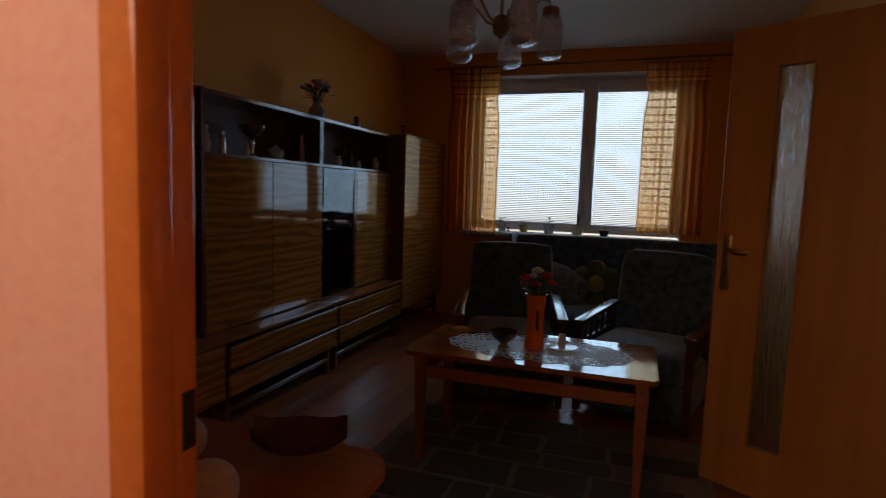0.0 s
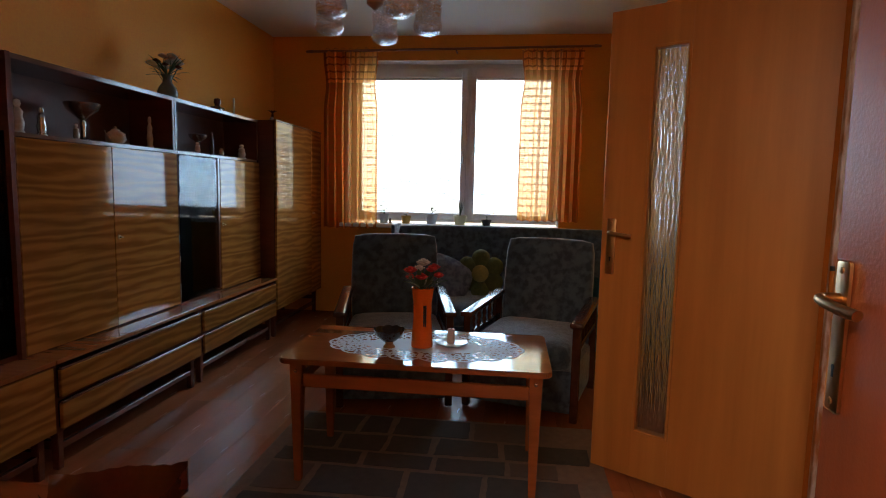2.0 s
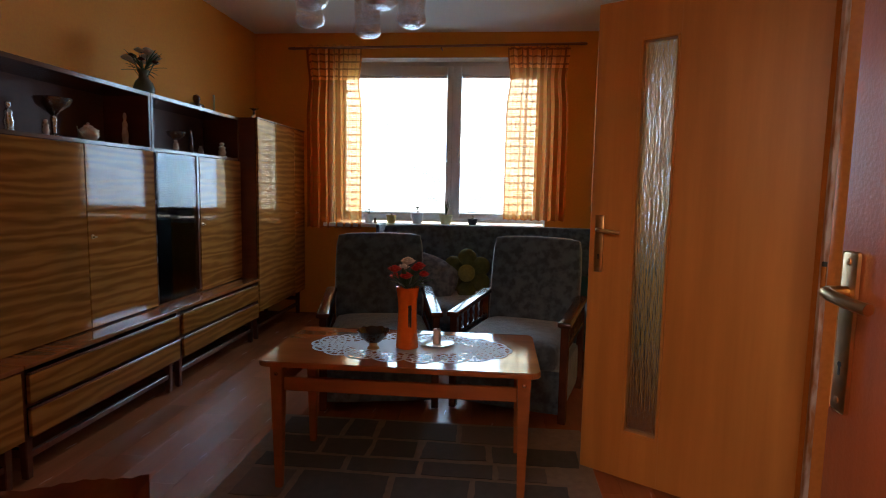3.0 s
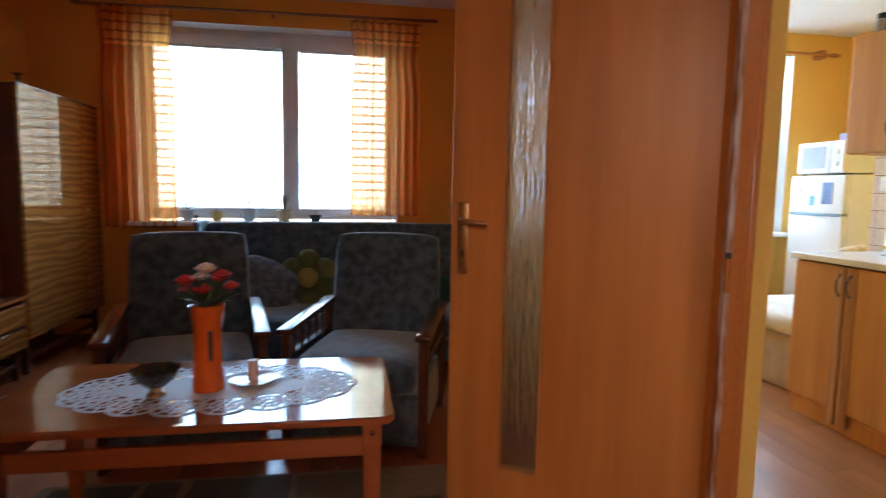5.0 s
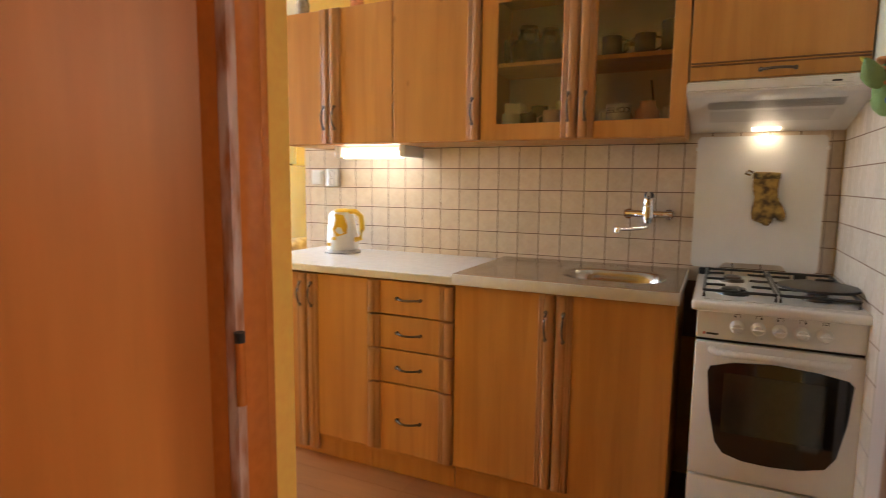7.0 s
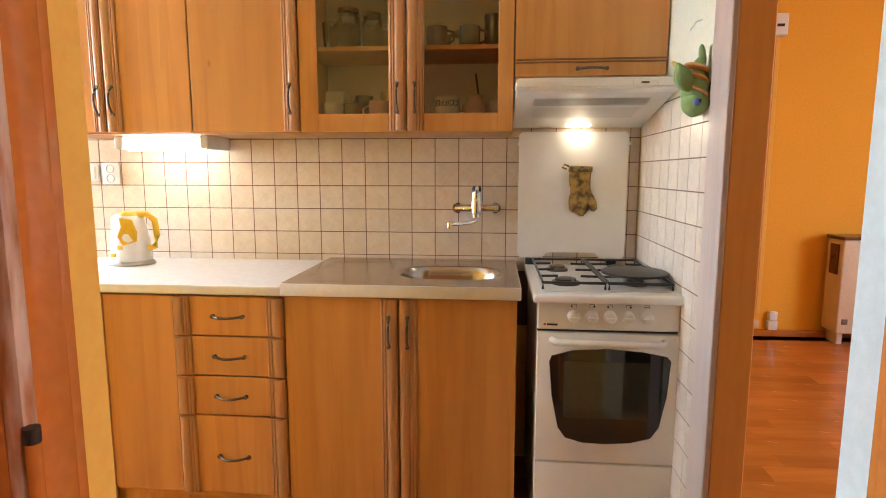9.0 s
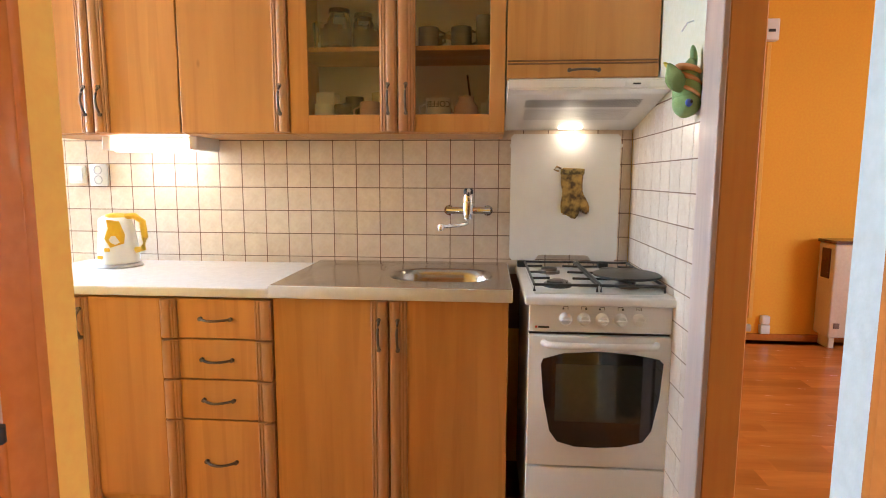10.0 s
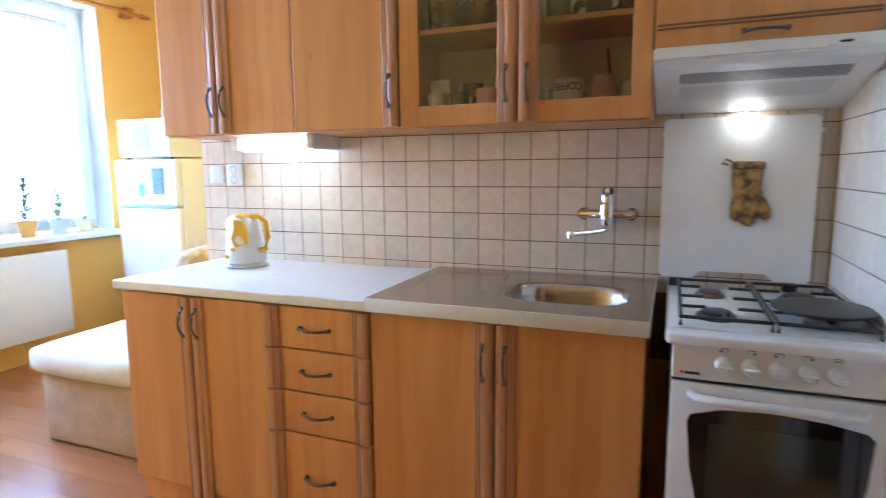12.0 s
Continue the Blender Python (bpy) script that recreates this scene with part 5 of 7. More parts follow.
solo("cushion", bm, mat("beige_flower_cushion", (0.66, 0.56, 0.45), 0.85, scale=(14, 14, 14), dark=(0.40, 0.30, 0.22), mix=0.18, bump=0.3), (3.92, 4.60, 0.467), "pale beige cushion leaning on the bench", "cushion", smooth=60)




# ---- outside ----
def backdrop():
    # added glowing board; daylit haze over fields and sky is in its colours
    m = bpy.data.materials.new("painted_bright_haze")
    m.use_nodes = True
    nt = m.node_tree
    N, L = nt.nodes, nt.links
    co, sep, ramp = N.new("ShaderNodeTexCoord"), N.new("ShaderNodeSeparateXYZ"), N.new("ShaderNodeValToRGB")
    mr = N.new("ShaderNodeMapRange")
    mr.inputs[1].default_value, mr.inputs[2].default_value = -14.0, 10.0
    L.new(co.outputs["Object"], sep.inputs[0])
    L.new(sep.outputs[2], mr.inputs[0])
    L.new(mr.outputs[0], ramp.inputs[0])
    e = ramp.color_ramp.elements
    e[0].position, e[0].color = 0.45, (0.80, 0.70, 0.56, 1)
    e[1].position, e[1].color = 0.72, (0.76, 0.88, 1.0, 1)
    b = N["Principled BSDF"]
    b.inputs["Base Color"].default_value = (0.1, 0.1, 0.1, 1)
    b.inputs["Emission Strength"].default_value = 3.4
    L.new(ramp.outputs[0], b.inputs["Emission Color"])
    structure("backdrop", box(-120, 70, -14, 120, 70.5, 90), m, "glowing board painted as bright hazy sky and fields")


backdrop()


# ---- curtains and blinds ----
def curtain_cloth(name, colour):
    """A sheer cloth with a woven grid of denser bands; open between the bands."""
    m = bpy.data.materials.new(name)
    m.use_nodes = True
    nt = m.node_tree
    N, L = nt.nodes, nt.links
    uv, sep = N.new("ShaderNodeUVMap"), N.new("ShaderNodeSeparateXYZ")
    L.new(uv.outputs[0], sep.inputs[0])

    def math_node(op, a, b):
        n = N.new("ShaderNodeMath")
        n.operation = op
        for k, v in ((0, a), (1, b)):
            if isinstance(v, (int, float)):
                n.inputs[k].default_value = v
            elif v is not None:
                L.new(v, n.inputs[k])
        return n.outputs[0]

    def bands(src, pitch, width):
        return math_node("LESS_THAN", math_node("FRACT", math_node("DIVIDE", src, pitch), None), width)

    grid = math_node("MAXIMUM", bands(sep.outputs[0], 0.062, 0.20), bands(sep.outputs[1], 0.066, 0.24))
    top = math_node("GREATER_THAN", sep.outputs[1], 1.36)
    dense = math_node("MAXIMUM", grid, top)
    tn = N.new("ShaderNodeTexNoise")
    tn.inputs["Scale"].default_value = 220.0
    L.new(uv.outputs[0], tn.inputs["Vector"])
    fac = math_node("MULTIPLY_ADD", dense, 0.46)
    fac.node.inputs[2].default_value = 0.42
    fac = math_node("MULTIPLY", fac, math_node("ADD", math_node("MULTIPLY", tn.outputs[0], 0.4), 0.8))
    tr, df, tl, mx, mix2 = N.new("ShaderNodeBsdfTransparent"), N.new("ShaderNodeBsdfDiffuse"), N.new("ShaderNodeBsdfTranslucent"), N.new("ShaderNodeMixShader"), N.new("ShaderNodeMixShader")
    tr.inputs[0].default_value = (1.0, 0.72, 0.43, 1)
    # bands coloured brown, the dark look of backlit orange cloth
    hue = N.new("ShaderNodeMixRGB")
    hue.inputs[1].default_value, hue.inputs[2].default_value = (*colour, 1), (0.52, 0.17, 0.04, 1)
    L.new(grid, hue.inputs[0])
    L.new(hue.outputs[0], df.inputs[0])
    L.new(hue.outputs[0], tl.inputs[0])
    mix2.inputs[0].default_value = 0.78
    L.new(df.outputs[0], mix2.inputs[1])
    L.new(tl.outputs[0], mix2.inputs[2])
    L.new(fac, mx.inputs[0])
    L.new(tr.outputs[0], mx.inputs[1])
    L.new(mix2.outputs[0], mx.inputs[2])
    L.new(mx.outputs[0], N["Material Output"].inputs[0])
    return m


SHEER = curtain_cloth("orange_sheer_cloth", (1.0, 0.40, 0.085))
RODWOOD = mat("brown_rod_wood", (0.30, 0.10, 0.035), 0.35, scale=(2, 20, 20))


def curtain(x0, x1, z0, z1, y, folds, label, seed):
    rng = random.Random(seed)
    bm = bmesh.new()
    uv = bm.loops.layers.uv.new("UVMap")
    nu, nv = folds * 12, 40
    ph = [rng.uniform(-0.6, 0.6) for _ in range(folds + 2)]
    grid = []
    for i in range(nu + 1):
        s = i / nu
        row = []
        for j in range(nv + 1):
            t = j / nv
            k = s * folds
            a = 0.020 + 0.014 * math.sin(3.1 * s + 1.7 * t)
            pinch = 1 - 0.10 * math.exp(-((t - 0.82) / 0.10) ** 2)
            xm = (x0 + x1) / 2
            x = xm + (x0 + s * (x1 - x0) - xm) * pinch + 0.006 * math.sin(2 * math.pi * k * 2)
            row.append(bm.verts.new((x, y + a * math.sin(2 * math.pi * k + ph[int(k)] * (1 - t) * 0.6) + 0.008 * math.sin(5 * t + 4 * s), z0 + t * (z1 - z0) + 0.012 * math.sin(2 * math.pi * k) * (1 - t) * 0.5)))
        grid.append(row)
    for i in range(nu):
        for j in range(nv):
            f = bm.faces.new((grid[i][j], grid[i + 1][j], grid[i + 1][j + 1], grid[i][j + 1]))
            for l, (a, b) in zip(f.loops, ((i, j), (i + 1, j), (i + 1, j + 1), (i, j + 1))):
                l[uv].uv = (a / nu * (x1 - x0) * 1.45, b / nv * (z1 - z0))
            f.smooth = True
    c = thing("curtain", ((x0 + x1) / 2, y, z0), label, "curtain", group="living room curtains")
    part("cloth", bm, SHEER, c, smooth=180)
    for i in range(7):
        x = x0 + 0.04 + i * (x1 - x0 - 0.08) / 6
        bm = tube([(x + 0.017 * math.cos(a), y, 2.505 + 0.017 * math.sin(a)) for a in [k * math.pi / 6 for k in range(13)]], 0.0025, 6)
        part("ring", bm, RODWOOD, c)


curtain(-1.19, -0.665, 0.845, 2.485, 6.11, 7, "orange sheer curtain with a woven grid pattern", 1)
curtain(0.655, 1.21, 0.955, 2.49, 6.11, 8, "orange sheer curtain with a woven grid and a loose fold", 2)
r = thing("curtain_rod", (0.06, 6.11, 2.506), "brown wooden curtain rod on wall brackets", "curtain rod")
part("rod", tube([(-1.30, 6.11, 2.490), (0.06, 6.11, 2.506), (1.29, 6.11, 2.522)], 0.011, 10), RODWOOD, r, smooth=60)
for x, s in ((-1.30, -1), (1.29, 1)):
    z = 2.490 if s < 0 else 2.522
    part("finial", tube([(x, 6.11, z), (x + s * 0.02, 6.11, z), (x + s * 0.05, 6.11, z), (x + s * 0.06, 6.11, z)], 0.016, 10, 0.5), RODWOOD, r, smooth=60)
for x in (-0.9, 0.06, 1.0):
    part("bracket", tube([(x, 6.11, 2.490), (x, 6.15, 2.490), (x, 6.199, 2.490)], 0.008, 8), RODWOOD, r)
r = thing("curtain_rod", (3.6, 6.11, 2.45), "orange-brown wooden curtain rod above the kitchen window", "curtain rod")
part("rod", tube([(2.15, 6.11, 2.45), (4.98, 6.11, 2.45)], 0.013, 10), DOOR_WOOD, r, smooth=60)
part("finial", tube([(4.98, 6.11, 2.45), (5.01, 6.11, 2.45), (5.05, 6.11, 2.45)], 0.022, 10, 0.5), DOOR_WOOD, r, smooth=60)
for x in (2.6, 4.88):
    part("bracket", box(x - 0.03, 6.10, 2.42, x + 0.03, 6.199, 2.490, 0.006), DOOR_WOOD, r)

SLAT = mat("white_blind_slat", (0.80, 0.80, 0.78), 0.4, scale=(3, 3, 3), dark=(0.76, 0.76, 0.74))


def blind(x0, x1, z0, z1, y, label, tilt=24):
    b = thing("venetian_blind", ((x0 + x1) / 2, y, z0), label, "blind", group="venetian blinds")
    part("headrail", box(x0, y - 0.012, z1 - 0.022, x1, y + 0.010, z1, 0.002), PLASTIC_W, b)
    part("bottom_rail", box(x0, y - 0.010, z0, x1, y + 0.008, z0 + 0.008, 0.002), PLASTIC_W, b)
    verts, faces = [], []
    z = z0 + 0.02
    c, s = math.cos(radians(tilt)), math.sin(radians(tilt))
    while z < z1 - 0.03:
        n = len(verts)
        for d, h in ((-0.0085, 0.0), (0.0, 0.0016), (0.0085, 0.0)):
            for x in (x0 + 0.003, x1 - 0.003):
                verts.append((x, y + d * c - h * s, z + d * s + h * c))
        faces += [(n, n + 1, n + 3, n + 2), (n + 2, n + 3, n + 5, n + 4)]
        z += 0.0185
    me = bpy.data.meshes.new("slats")
    me.from_pydata(verts, [], faces)
    bm = bmesh.new()
    bm.from_mesh(me)
    bpy.data.meshes.remove(me)
    tagged(part("slats", bm, SLAT, b), kind="stuff")
    for x in (x0 + 0.08, x1 - 0.08):
        part("ladder_cord", tube([(x, y - 0.010, z0 + 0.005), (x, y - 0.010, z1 - 0.02)], 0.0009, 4), PLASTIC_W, b)


blind(-0.877, 0.093, 1.002, 2.294, YW - 0.002, "white venetian blind in the wide window sash, slats open")
blind(0.239, 0.934, 1.002, 2.294, YW - 0.002, "white venetian blind in the narrow window sash, slats open")
blind(3.583, 4.547, 0.945, 2.318, YW - 0.002, "white venetian blind in the kitchen window, slats open")

# ---- chandelier ----


def crystal(name):
    """Pressed glass: mostly clear, with bright knobbly glints."""
    m = bpy.data.materials.new(name)
    m.use_nodes = True
    N, L = m.node_tree.nodes, m.node_tree.links
    co, vo, bp = N.new("ShaderNodeTexCoord"), N.new("ShaderNodeTexVoronoi"), N.new("ShaderNodeBump")
    vo.inputs["Scale"].default_value = 85.0
    bp.inputs["Strength"].default_value, bp.inputs["Distance"].default_value = 1.0, 0.006
    tr, gl, mx = N.new("ShaderNodeBsdfTransparent"), N.new("ShaderNodeBsdfGlossy"), N.new("ShaderNodeMixShader")
    tr.inputs[0].default_value, gl.inputs[0].default_value = (0.93, 0.94, 0.95, 1), (0.95, 0.97, 1.0, 1)
    gl.inputs["Roughness"].default_value, mx.inputs[0].default_value = 0.05, 0.36
    for p, q in ((co.outputs["Object"], vo.inputs["Vector"]), (vo.outputs["Distance"], bp.inputs["Height"]), (bp.outputs[0], gl.inputs["Normal"]), (tr.outputs[0], mx.inputs[1]), (gl.outputs[0], mx.inputs[2]), (mx.outputs[0], N["Material Output"].inputs[0])):
        L.new(p, q)
    return m


CRYSTAL = crystal("pressed_crystal")
CX, CY, CR = -0.004, 3.25, 0.23
CAPWOOD = mat("brown_turned_wood", (0.30, 0.15, 0.06), 0.35, scale=(8, 8, 30))
c = thing("chandelier", (CX, CY, H), "brass and wood chandelier with five pressed-glass shades", "chandelier")
part("ceiling_cap", lathe([(0.06, H - 0.001), (0.058, H - 0.02), (0.024, H - 0.05), (0.010, H - 0.055)], (CX, CY, 0), 20), BRASS, c, smooth=50)
part("stem", tube([(CX, CY, H - 0.05), (CX, CY, 2.09)], 0.008, 10), BRASS, c, smooth=60)
part("hub", lathe([(0.010, 2.10), (0.034, 2.085), (0.042, 2.06), (0.040, 2.03), (0.036, 2.028), (0.036, 2.012), (0.014, 1.995), (0, 1.985)], (CX, CY, 0), 20), CAPWOOD, c, "brown turned wooden hub", smooth=50)
for i in range(5):
    a = radians(72 * i + 20)
    dx, dy = math.cos(a), math.sin(a)
    ex, ey, zt = CX + CR * dx, CY + CR * dy, 2.104
    arm = part("arm", tube([(CX + 0.035 * dx, CY + 0.035 * dy, 2.055), (CX + 0.08 * dx, CY + 0.08 * dy, 2.075), (CX + 0.13 * dx, CY + 0.13 * dy, 2.135), (CX + 0.18 * dx, CY + 0.18 * dy, 2.175), (CX + 0.22 * dx, CY + 0.22 * dy, 2.17), (ex, ey, zt + 0.03)], 0.006, 8), BRASS, c, smooth=60)
    part("holder", lathe([(0, zt + 0.034), (0.036, zt + 0.034), (0.040, zt + 0.028), (0.040, zt - 0.006), (0.036, zt - 0.008), (0.030, zt - 0.008)], (ex, ey, 0), 20), CAPWOOD, arm, "brown wooden shade holder", smooth=40)
    prof = [(0.036, 0.004), (0.046, -0.008), (0.057, -0.03), (0.059, -0.06), (0.058, -0.100), (0.054, -0.125), (0.055, -0.138), (0.062, -0.155), (0.062, -0.173), (0.054, -0.188), (0.032, -0.200), (0, -0.204)]
    inner = [(0, -0.198), (0.029, -0.194), (0.050, -0.183), (0.057, -0.171), (0.057, -0.157), (0.050, -0.138), (0.049, -0.125), (0.053, -0.100), (0.054, -0.06), (0.052, -0.033), (0.041, -0.012), (0.032, 0.0)]
    bm = lathe([(r, zt + z) for r, z in prof + inner], (ex, ey, 0), 48)
    for v in bm.verts:
        d = Vector((v.co.x - ex, v.co.y - ey, 0))
        if d.length > 0.01:
            v.co += d.normalized() * 0.002 * math.sin(16 * math.atan2(d.y, d.x))
    part("shade", bm, CRYSTAL, arm, "pressed clear glass shade", smooth=60)
    part("bulb", lathe([(0.012, zt), (0.014, zt - 0.05), (0.026, zt - 0.09), (0.024, zt - 0.115), (0, zt - 0.13)], (ex, ey, 0), 14), mat("white_bulb", (0.8, 0.8, 0.78), 0.3) if "white_bulb" not in bpy.data.materials else bpy.data.materials["white_bulb"], arm, smooth=60)

# ---- on the coffee table ----
LACE = mat("white_crochet_lace", (0.70, 0.73, 0.78), 0.6, scale=(60, 60, 60), dark=(0.70, 0.72, 0.76))
TZT = 0.5532


def ring_flat(bm, cx, cy, r0, r1, z, n=20, sx=1.0, sy=1.0):
    a = [(bm.verts.new((cx + r0 * sx * math.cos(2 * math.pi * i / n), cy + r0 * sy * math.sin(2 * math.pi * i / n), z)), bm.verts.new((cx + r1 * sx * math.cos(2 * math.pi * i / n), cy + r1 * sy * math.sin(2 * math.pi * i / n), z))) for i in range(n)]
    for i in range(n):
        b = a[(i + 1) % n]
        bm.faces.new((a[i][0], a[i][1], b[1], b[0]))


bm = bmesh.new()
DX, DY, DA, DB = 0.248, 3.19, 0.357, 0.156
vs = [bm.verts.new((DX + (DA - 0.075) * math.cos(2 * math.pi * i / 48), DY + (DB - 0.055) * math.sin(2 * math.pi * i / 48), TZT - 0.0004)) for i in range(48)]
bm.faces.new(vs)
for k in range(18):
    a = 2 * math.pi * k / 18
    px, py = DX + DA * math.cos(a), DY + DB * math.sin(a)
    ring_flat(bm, px, py, 0.062, 0.074, TZT + 0.0003 * (k % 3))
    ring_flat(bm, px, py, 0.036, 0.044, TZT + 0.0003 * (k % 3))
    ring_flat(bm, px, py, 0.010, 0.018, TZT + 0.0003 * (k % 3), 12)
    for q in range(9):
        b = 2 * math.pi * q / 9 + k
        u, w = Vector((math.cos(b), math.sin(b), 0)), Vector((-math.sin(b), math.cos(b), 0)) * 0.005
        for r0, r1 in ((0.017, 0.037), (0.043, 0.063)):
            p0, p1 = Vector((px, py, TZT - 0.0002 + 0.00001 * q)) + u * r0, Vector((px, py, TZT - 0.0002 + 0.00001 * q)) + u * r1
            bm.faces.new([bm.verts.new(p) for p in (p0 - w, p1 - w, p1 + w, p0 + w)])
for f in bm.faces:
    f.normal_update()
    if f.normal.z < 0:
        f.normal_flip()
solo("lace_doily", bm, LACE, (DX, DY, TZT), "white oval crocheted lace doily on the table", "doily")

stand(-0.009, -0.128, -0.013)
ORANGE_G = mat("orange_glazed_ceramic", (0.80, 0.17, 0.02), 0.18, scale=(4, 4, 2), dark=(0.70, 0.13, 0.015))
v = thing("vase", (0.243, 3.305, 0.568), "tall orange waisted ceramic vase with slots", "vase")
prof = [(0, 0.568), (0.046, 0.568), (0.047, 0.575), (0.044, 0.62), (0.039, 0.70), (0.040, 0.76), (0.047, 0.815), (0.049, 0.825), (0.045, 0.823), (0.037, 0.76), (0.035, 0.70), (0.040, 0.61), (0, 0.60)]
part("body", lathe(prof, (0.243, 3.305, 0), 32), ORANGE_G, v, smooth=50)
# slots are uncut: black bars carry the shade inside them
for dy, ax in ((-0.0400, 0.012), (-0.0385, 0.019)):
    part("slot", box(0.243 + ax - 0.0035, 3.305 + dy - 0.001, 0.66, 0.243 + ax + 0.0035, 3.305 + dy + 0.008, 0.755, 0.003), BLACK, v)
LEAF = mat("dark_green_leaf", (0.05, 0.10, 0.045), 0.5, scale=(20, 20, 20))
LEAF_P = mat("pale_grey_green_leaf", (0.30, 0.38, 0.28), 0.6, scale=(20, 20, 20))
ROSE = mat("red_cloth_rose", (0.62, 0.035, 0.03), 0.75, scale=(30, 30, 30), dark=(0.40, 0.02, 0.02))
WHITE_F = mat("white_cloth_flower", (0.76, 0.70, 0.62), 0.8, scale=(30, 30, 30))


def rose(cx, cy, cz, r, seed):
    """A blossom of overlapping curled petals."""
    rng = random.Random(seed)
    bm = bmesh.new()
    for ringi, (n, rr, tilt) in enumerate(((4, 0.35, 75), (5, 0.7, 55), (7, 1.0, 30))):
        for i in range(n):
            a = 2 * math.pi * (i + 0.5 * ringi) / n + rng.uniform(-0.2, 0.2)
            q = bmesh.new()
            bmesh.ops.create_uvsphere(q, u_segments=7, v_segments=5, radius=r * 0.55)
            q.transform(Matrix.Translation((cx + math.cos(a) * r * rr * 0.6, cy + math.sin(a) * r * rr * 0.6, cz + r * 0.3 * (1 - rr))) @ Matrix.Rotation(a, 4, "Z") @ Matrix.Rotation(radians(90 - tilt), 4, "Y") @ Matrix.Diagonal((0.28, 0.9, 1.0, 1)))
            join(bm, q)
    return bm


def blade(base, tip, width, n=6):
    """A narrow arched leaf."""
    b, t = Vector(base), Vector(tip)
    side = (t - b).cross(Vector((0, 0, 1)))
    side = (side.normalized() if side.length > 1e-5 else Vector((1, 0, 0))) * width
    bm = bmesh.new()
    rows = []
    for i in range(n + 1):
        s = i / n
        p = b.lerp(t, s) + Vector((0, 0, 0.25 * (t - b).length * s * (1 - s)))
        w = side * math.sin(math.pi * (0.12 + 0.86 * s)) * 0.5
        rows.append((bm.verts.new(p - w), bm.verts.new(p + Vector((0, 0, -0.15 * width))), bm.verts.new(p + w)))
    for (a, b2, c2), (d, e, f) in zip(rows, rows[1:]):
        bm.faces.new((a, b2, e, d))
        bm.faces.new((b2, c2, f, e))
    return bm


b = thing("bouquet", (0.243, 3.305, 0.80), "bunch of red and white artificial roses in the vase", "flowers")
rng = random.Random(7)
for i, (dx, dy, dz, r, m) in enumerate(((-0.05, -0.03, 0.90, 0.028, ROSE), (0.05, -0.02, 0.915, 0.026, ROSE), (0.0, -0.045, 0.875, 0.027, ROSE), (0.065, 0.02, 0.875, 0.024, ROSE), (-0.055, 0.01, 0.865, 0.024, ROSE), (0.0, 0.0, 0.93, 0.030, WHITE_F), (0.03, 0.045, 0.895, 0.024, ROSE), (-0.025, 0.045, 0.90, 0.024, WHITE_F))):
    part("blossom", rose(0.243 + dx, 3.305 + dy, dz, r, i), m, b, smooth=60)
    part("flower_stem", tube([(0.243 + dx * 0.2, 3.305 + dy * 0.2, 0.62), (0.243 + dx * 0.6, 3.305 + dy * 0.6, 0.82), (0.243 + dx, 3.305 + dy, dz - 0.01)], 0.002, 5), LEAF, b)
for i in range(26):
    a = rng.uniform(0, 2 * math.pi)
    r = rng.uniform(0.06, 0.115)
    z = rng.uniform(0.83, 0.92)
    part("leaf", blade((0.243 + 0.02 * math.cos(a), 3.305 + 0.02 * math.sin(a), 0.825), (0.243 + r * math.cos(a), 3.305 + r * math.sin(a), z), 0.024 if i % 3 else 0.008), LEAF if i % 3 else LEAF_P, b)

stand(0.010, -0.165, -0.013)
DARKGLASS = mat("dark_smoked_glass", (0.035, 0.028, 0.024), 0.08, coat=0.6)
w = thing("glass_bowl", (0.088, 3.30, 0.568), "dark smoked glass footed bowl with a scalloped rim", "bowl")
bm = lathe([(0, 0.594), (0.03, 0.597), (0.058, 0.622), (0.068, 0.645), (0.066, 0.647), (0.054, 0.627), (0.028, 0.604), (0, 0.600)], (0.088, 3.30, 0), 32)
for q in bm.verts:
    d = math.atan2(q.co.y - 3.30, q.co.x - 0.088)
    if q.co.z > 0.635:
        q.co.z += 0.003 * math.cos(10 * d)
part("basin", bm, DARKGLASS, w, smooth=60)
part("foot", lathe([(0.026, 0.568), (0.024, 0.574), (0.016, 0.58), (0.018, 0.596)], (0.088, 3.30, 0), 24), BRASS, w, "brassy ridged foot", smooth=40)
stand(-0.023, -0.084, -0.013)
solo("saucer", lathe([(0, 0.568), (0.05, 0.568), (0.072, 0.575), (0.073, 0.577), (0.05, 0.572), (0, 0.571)], (0.378, 3.32, 0), 32), mat("white_glazed_porcelain", (0.80, 0.82, 0.84), 0.12), (0.378, 3.32, 0.568), "white saucer under the candle", "saucer", smooth=50)
cd = thing("candle", (0.378, 3.32, 0.572), "pale pink pillar candle with a wick", "candle")
part("wax", lathe([(0, 0.572), (0.017, 0.572), (0.017, 0.632), (0.014, 0.636), (0, 0.633)], (0.378, 3.32, 0), 20), mat("pale_wax", (0.72, 0.58, 0.54), 0.5), cd, smooth=40)
part("wick", tube([(0.378, 3.32, 0.632), (0.379, 3.32, 0.645)], 0.0012, 5), BLACK, cd)

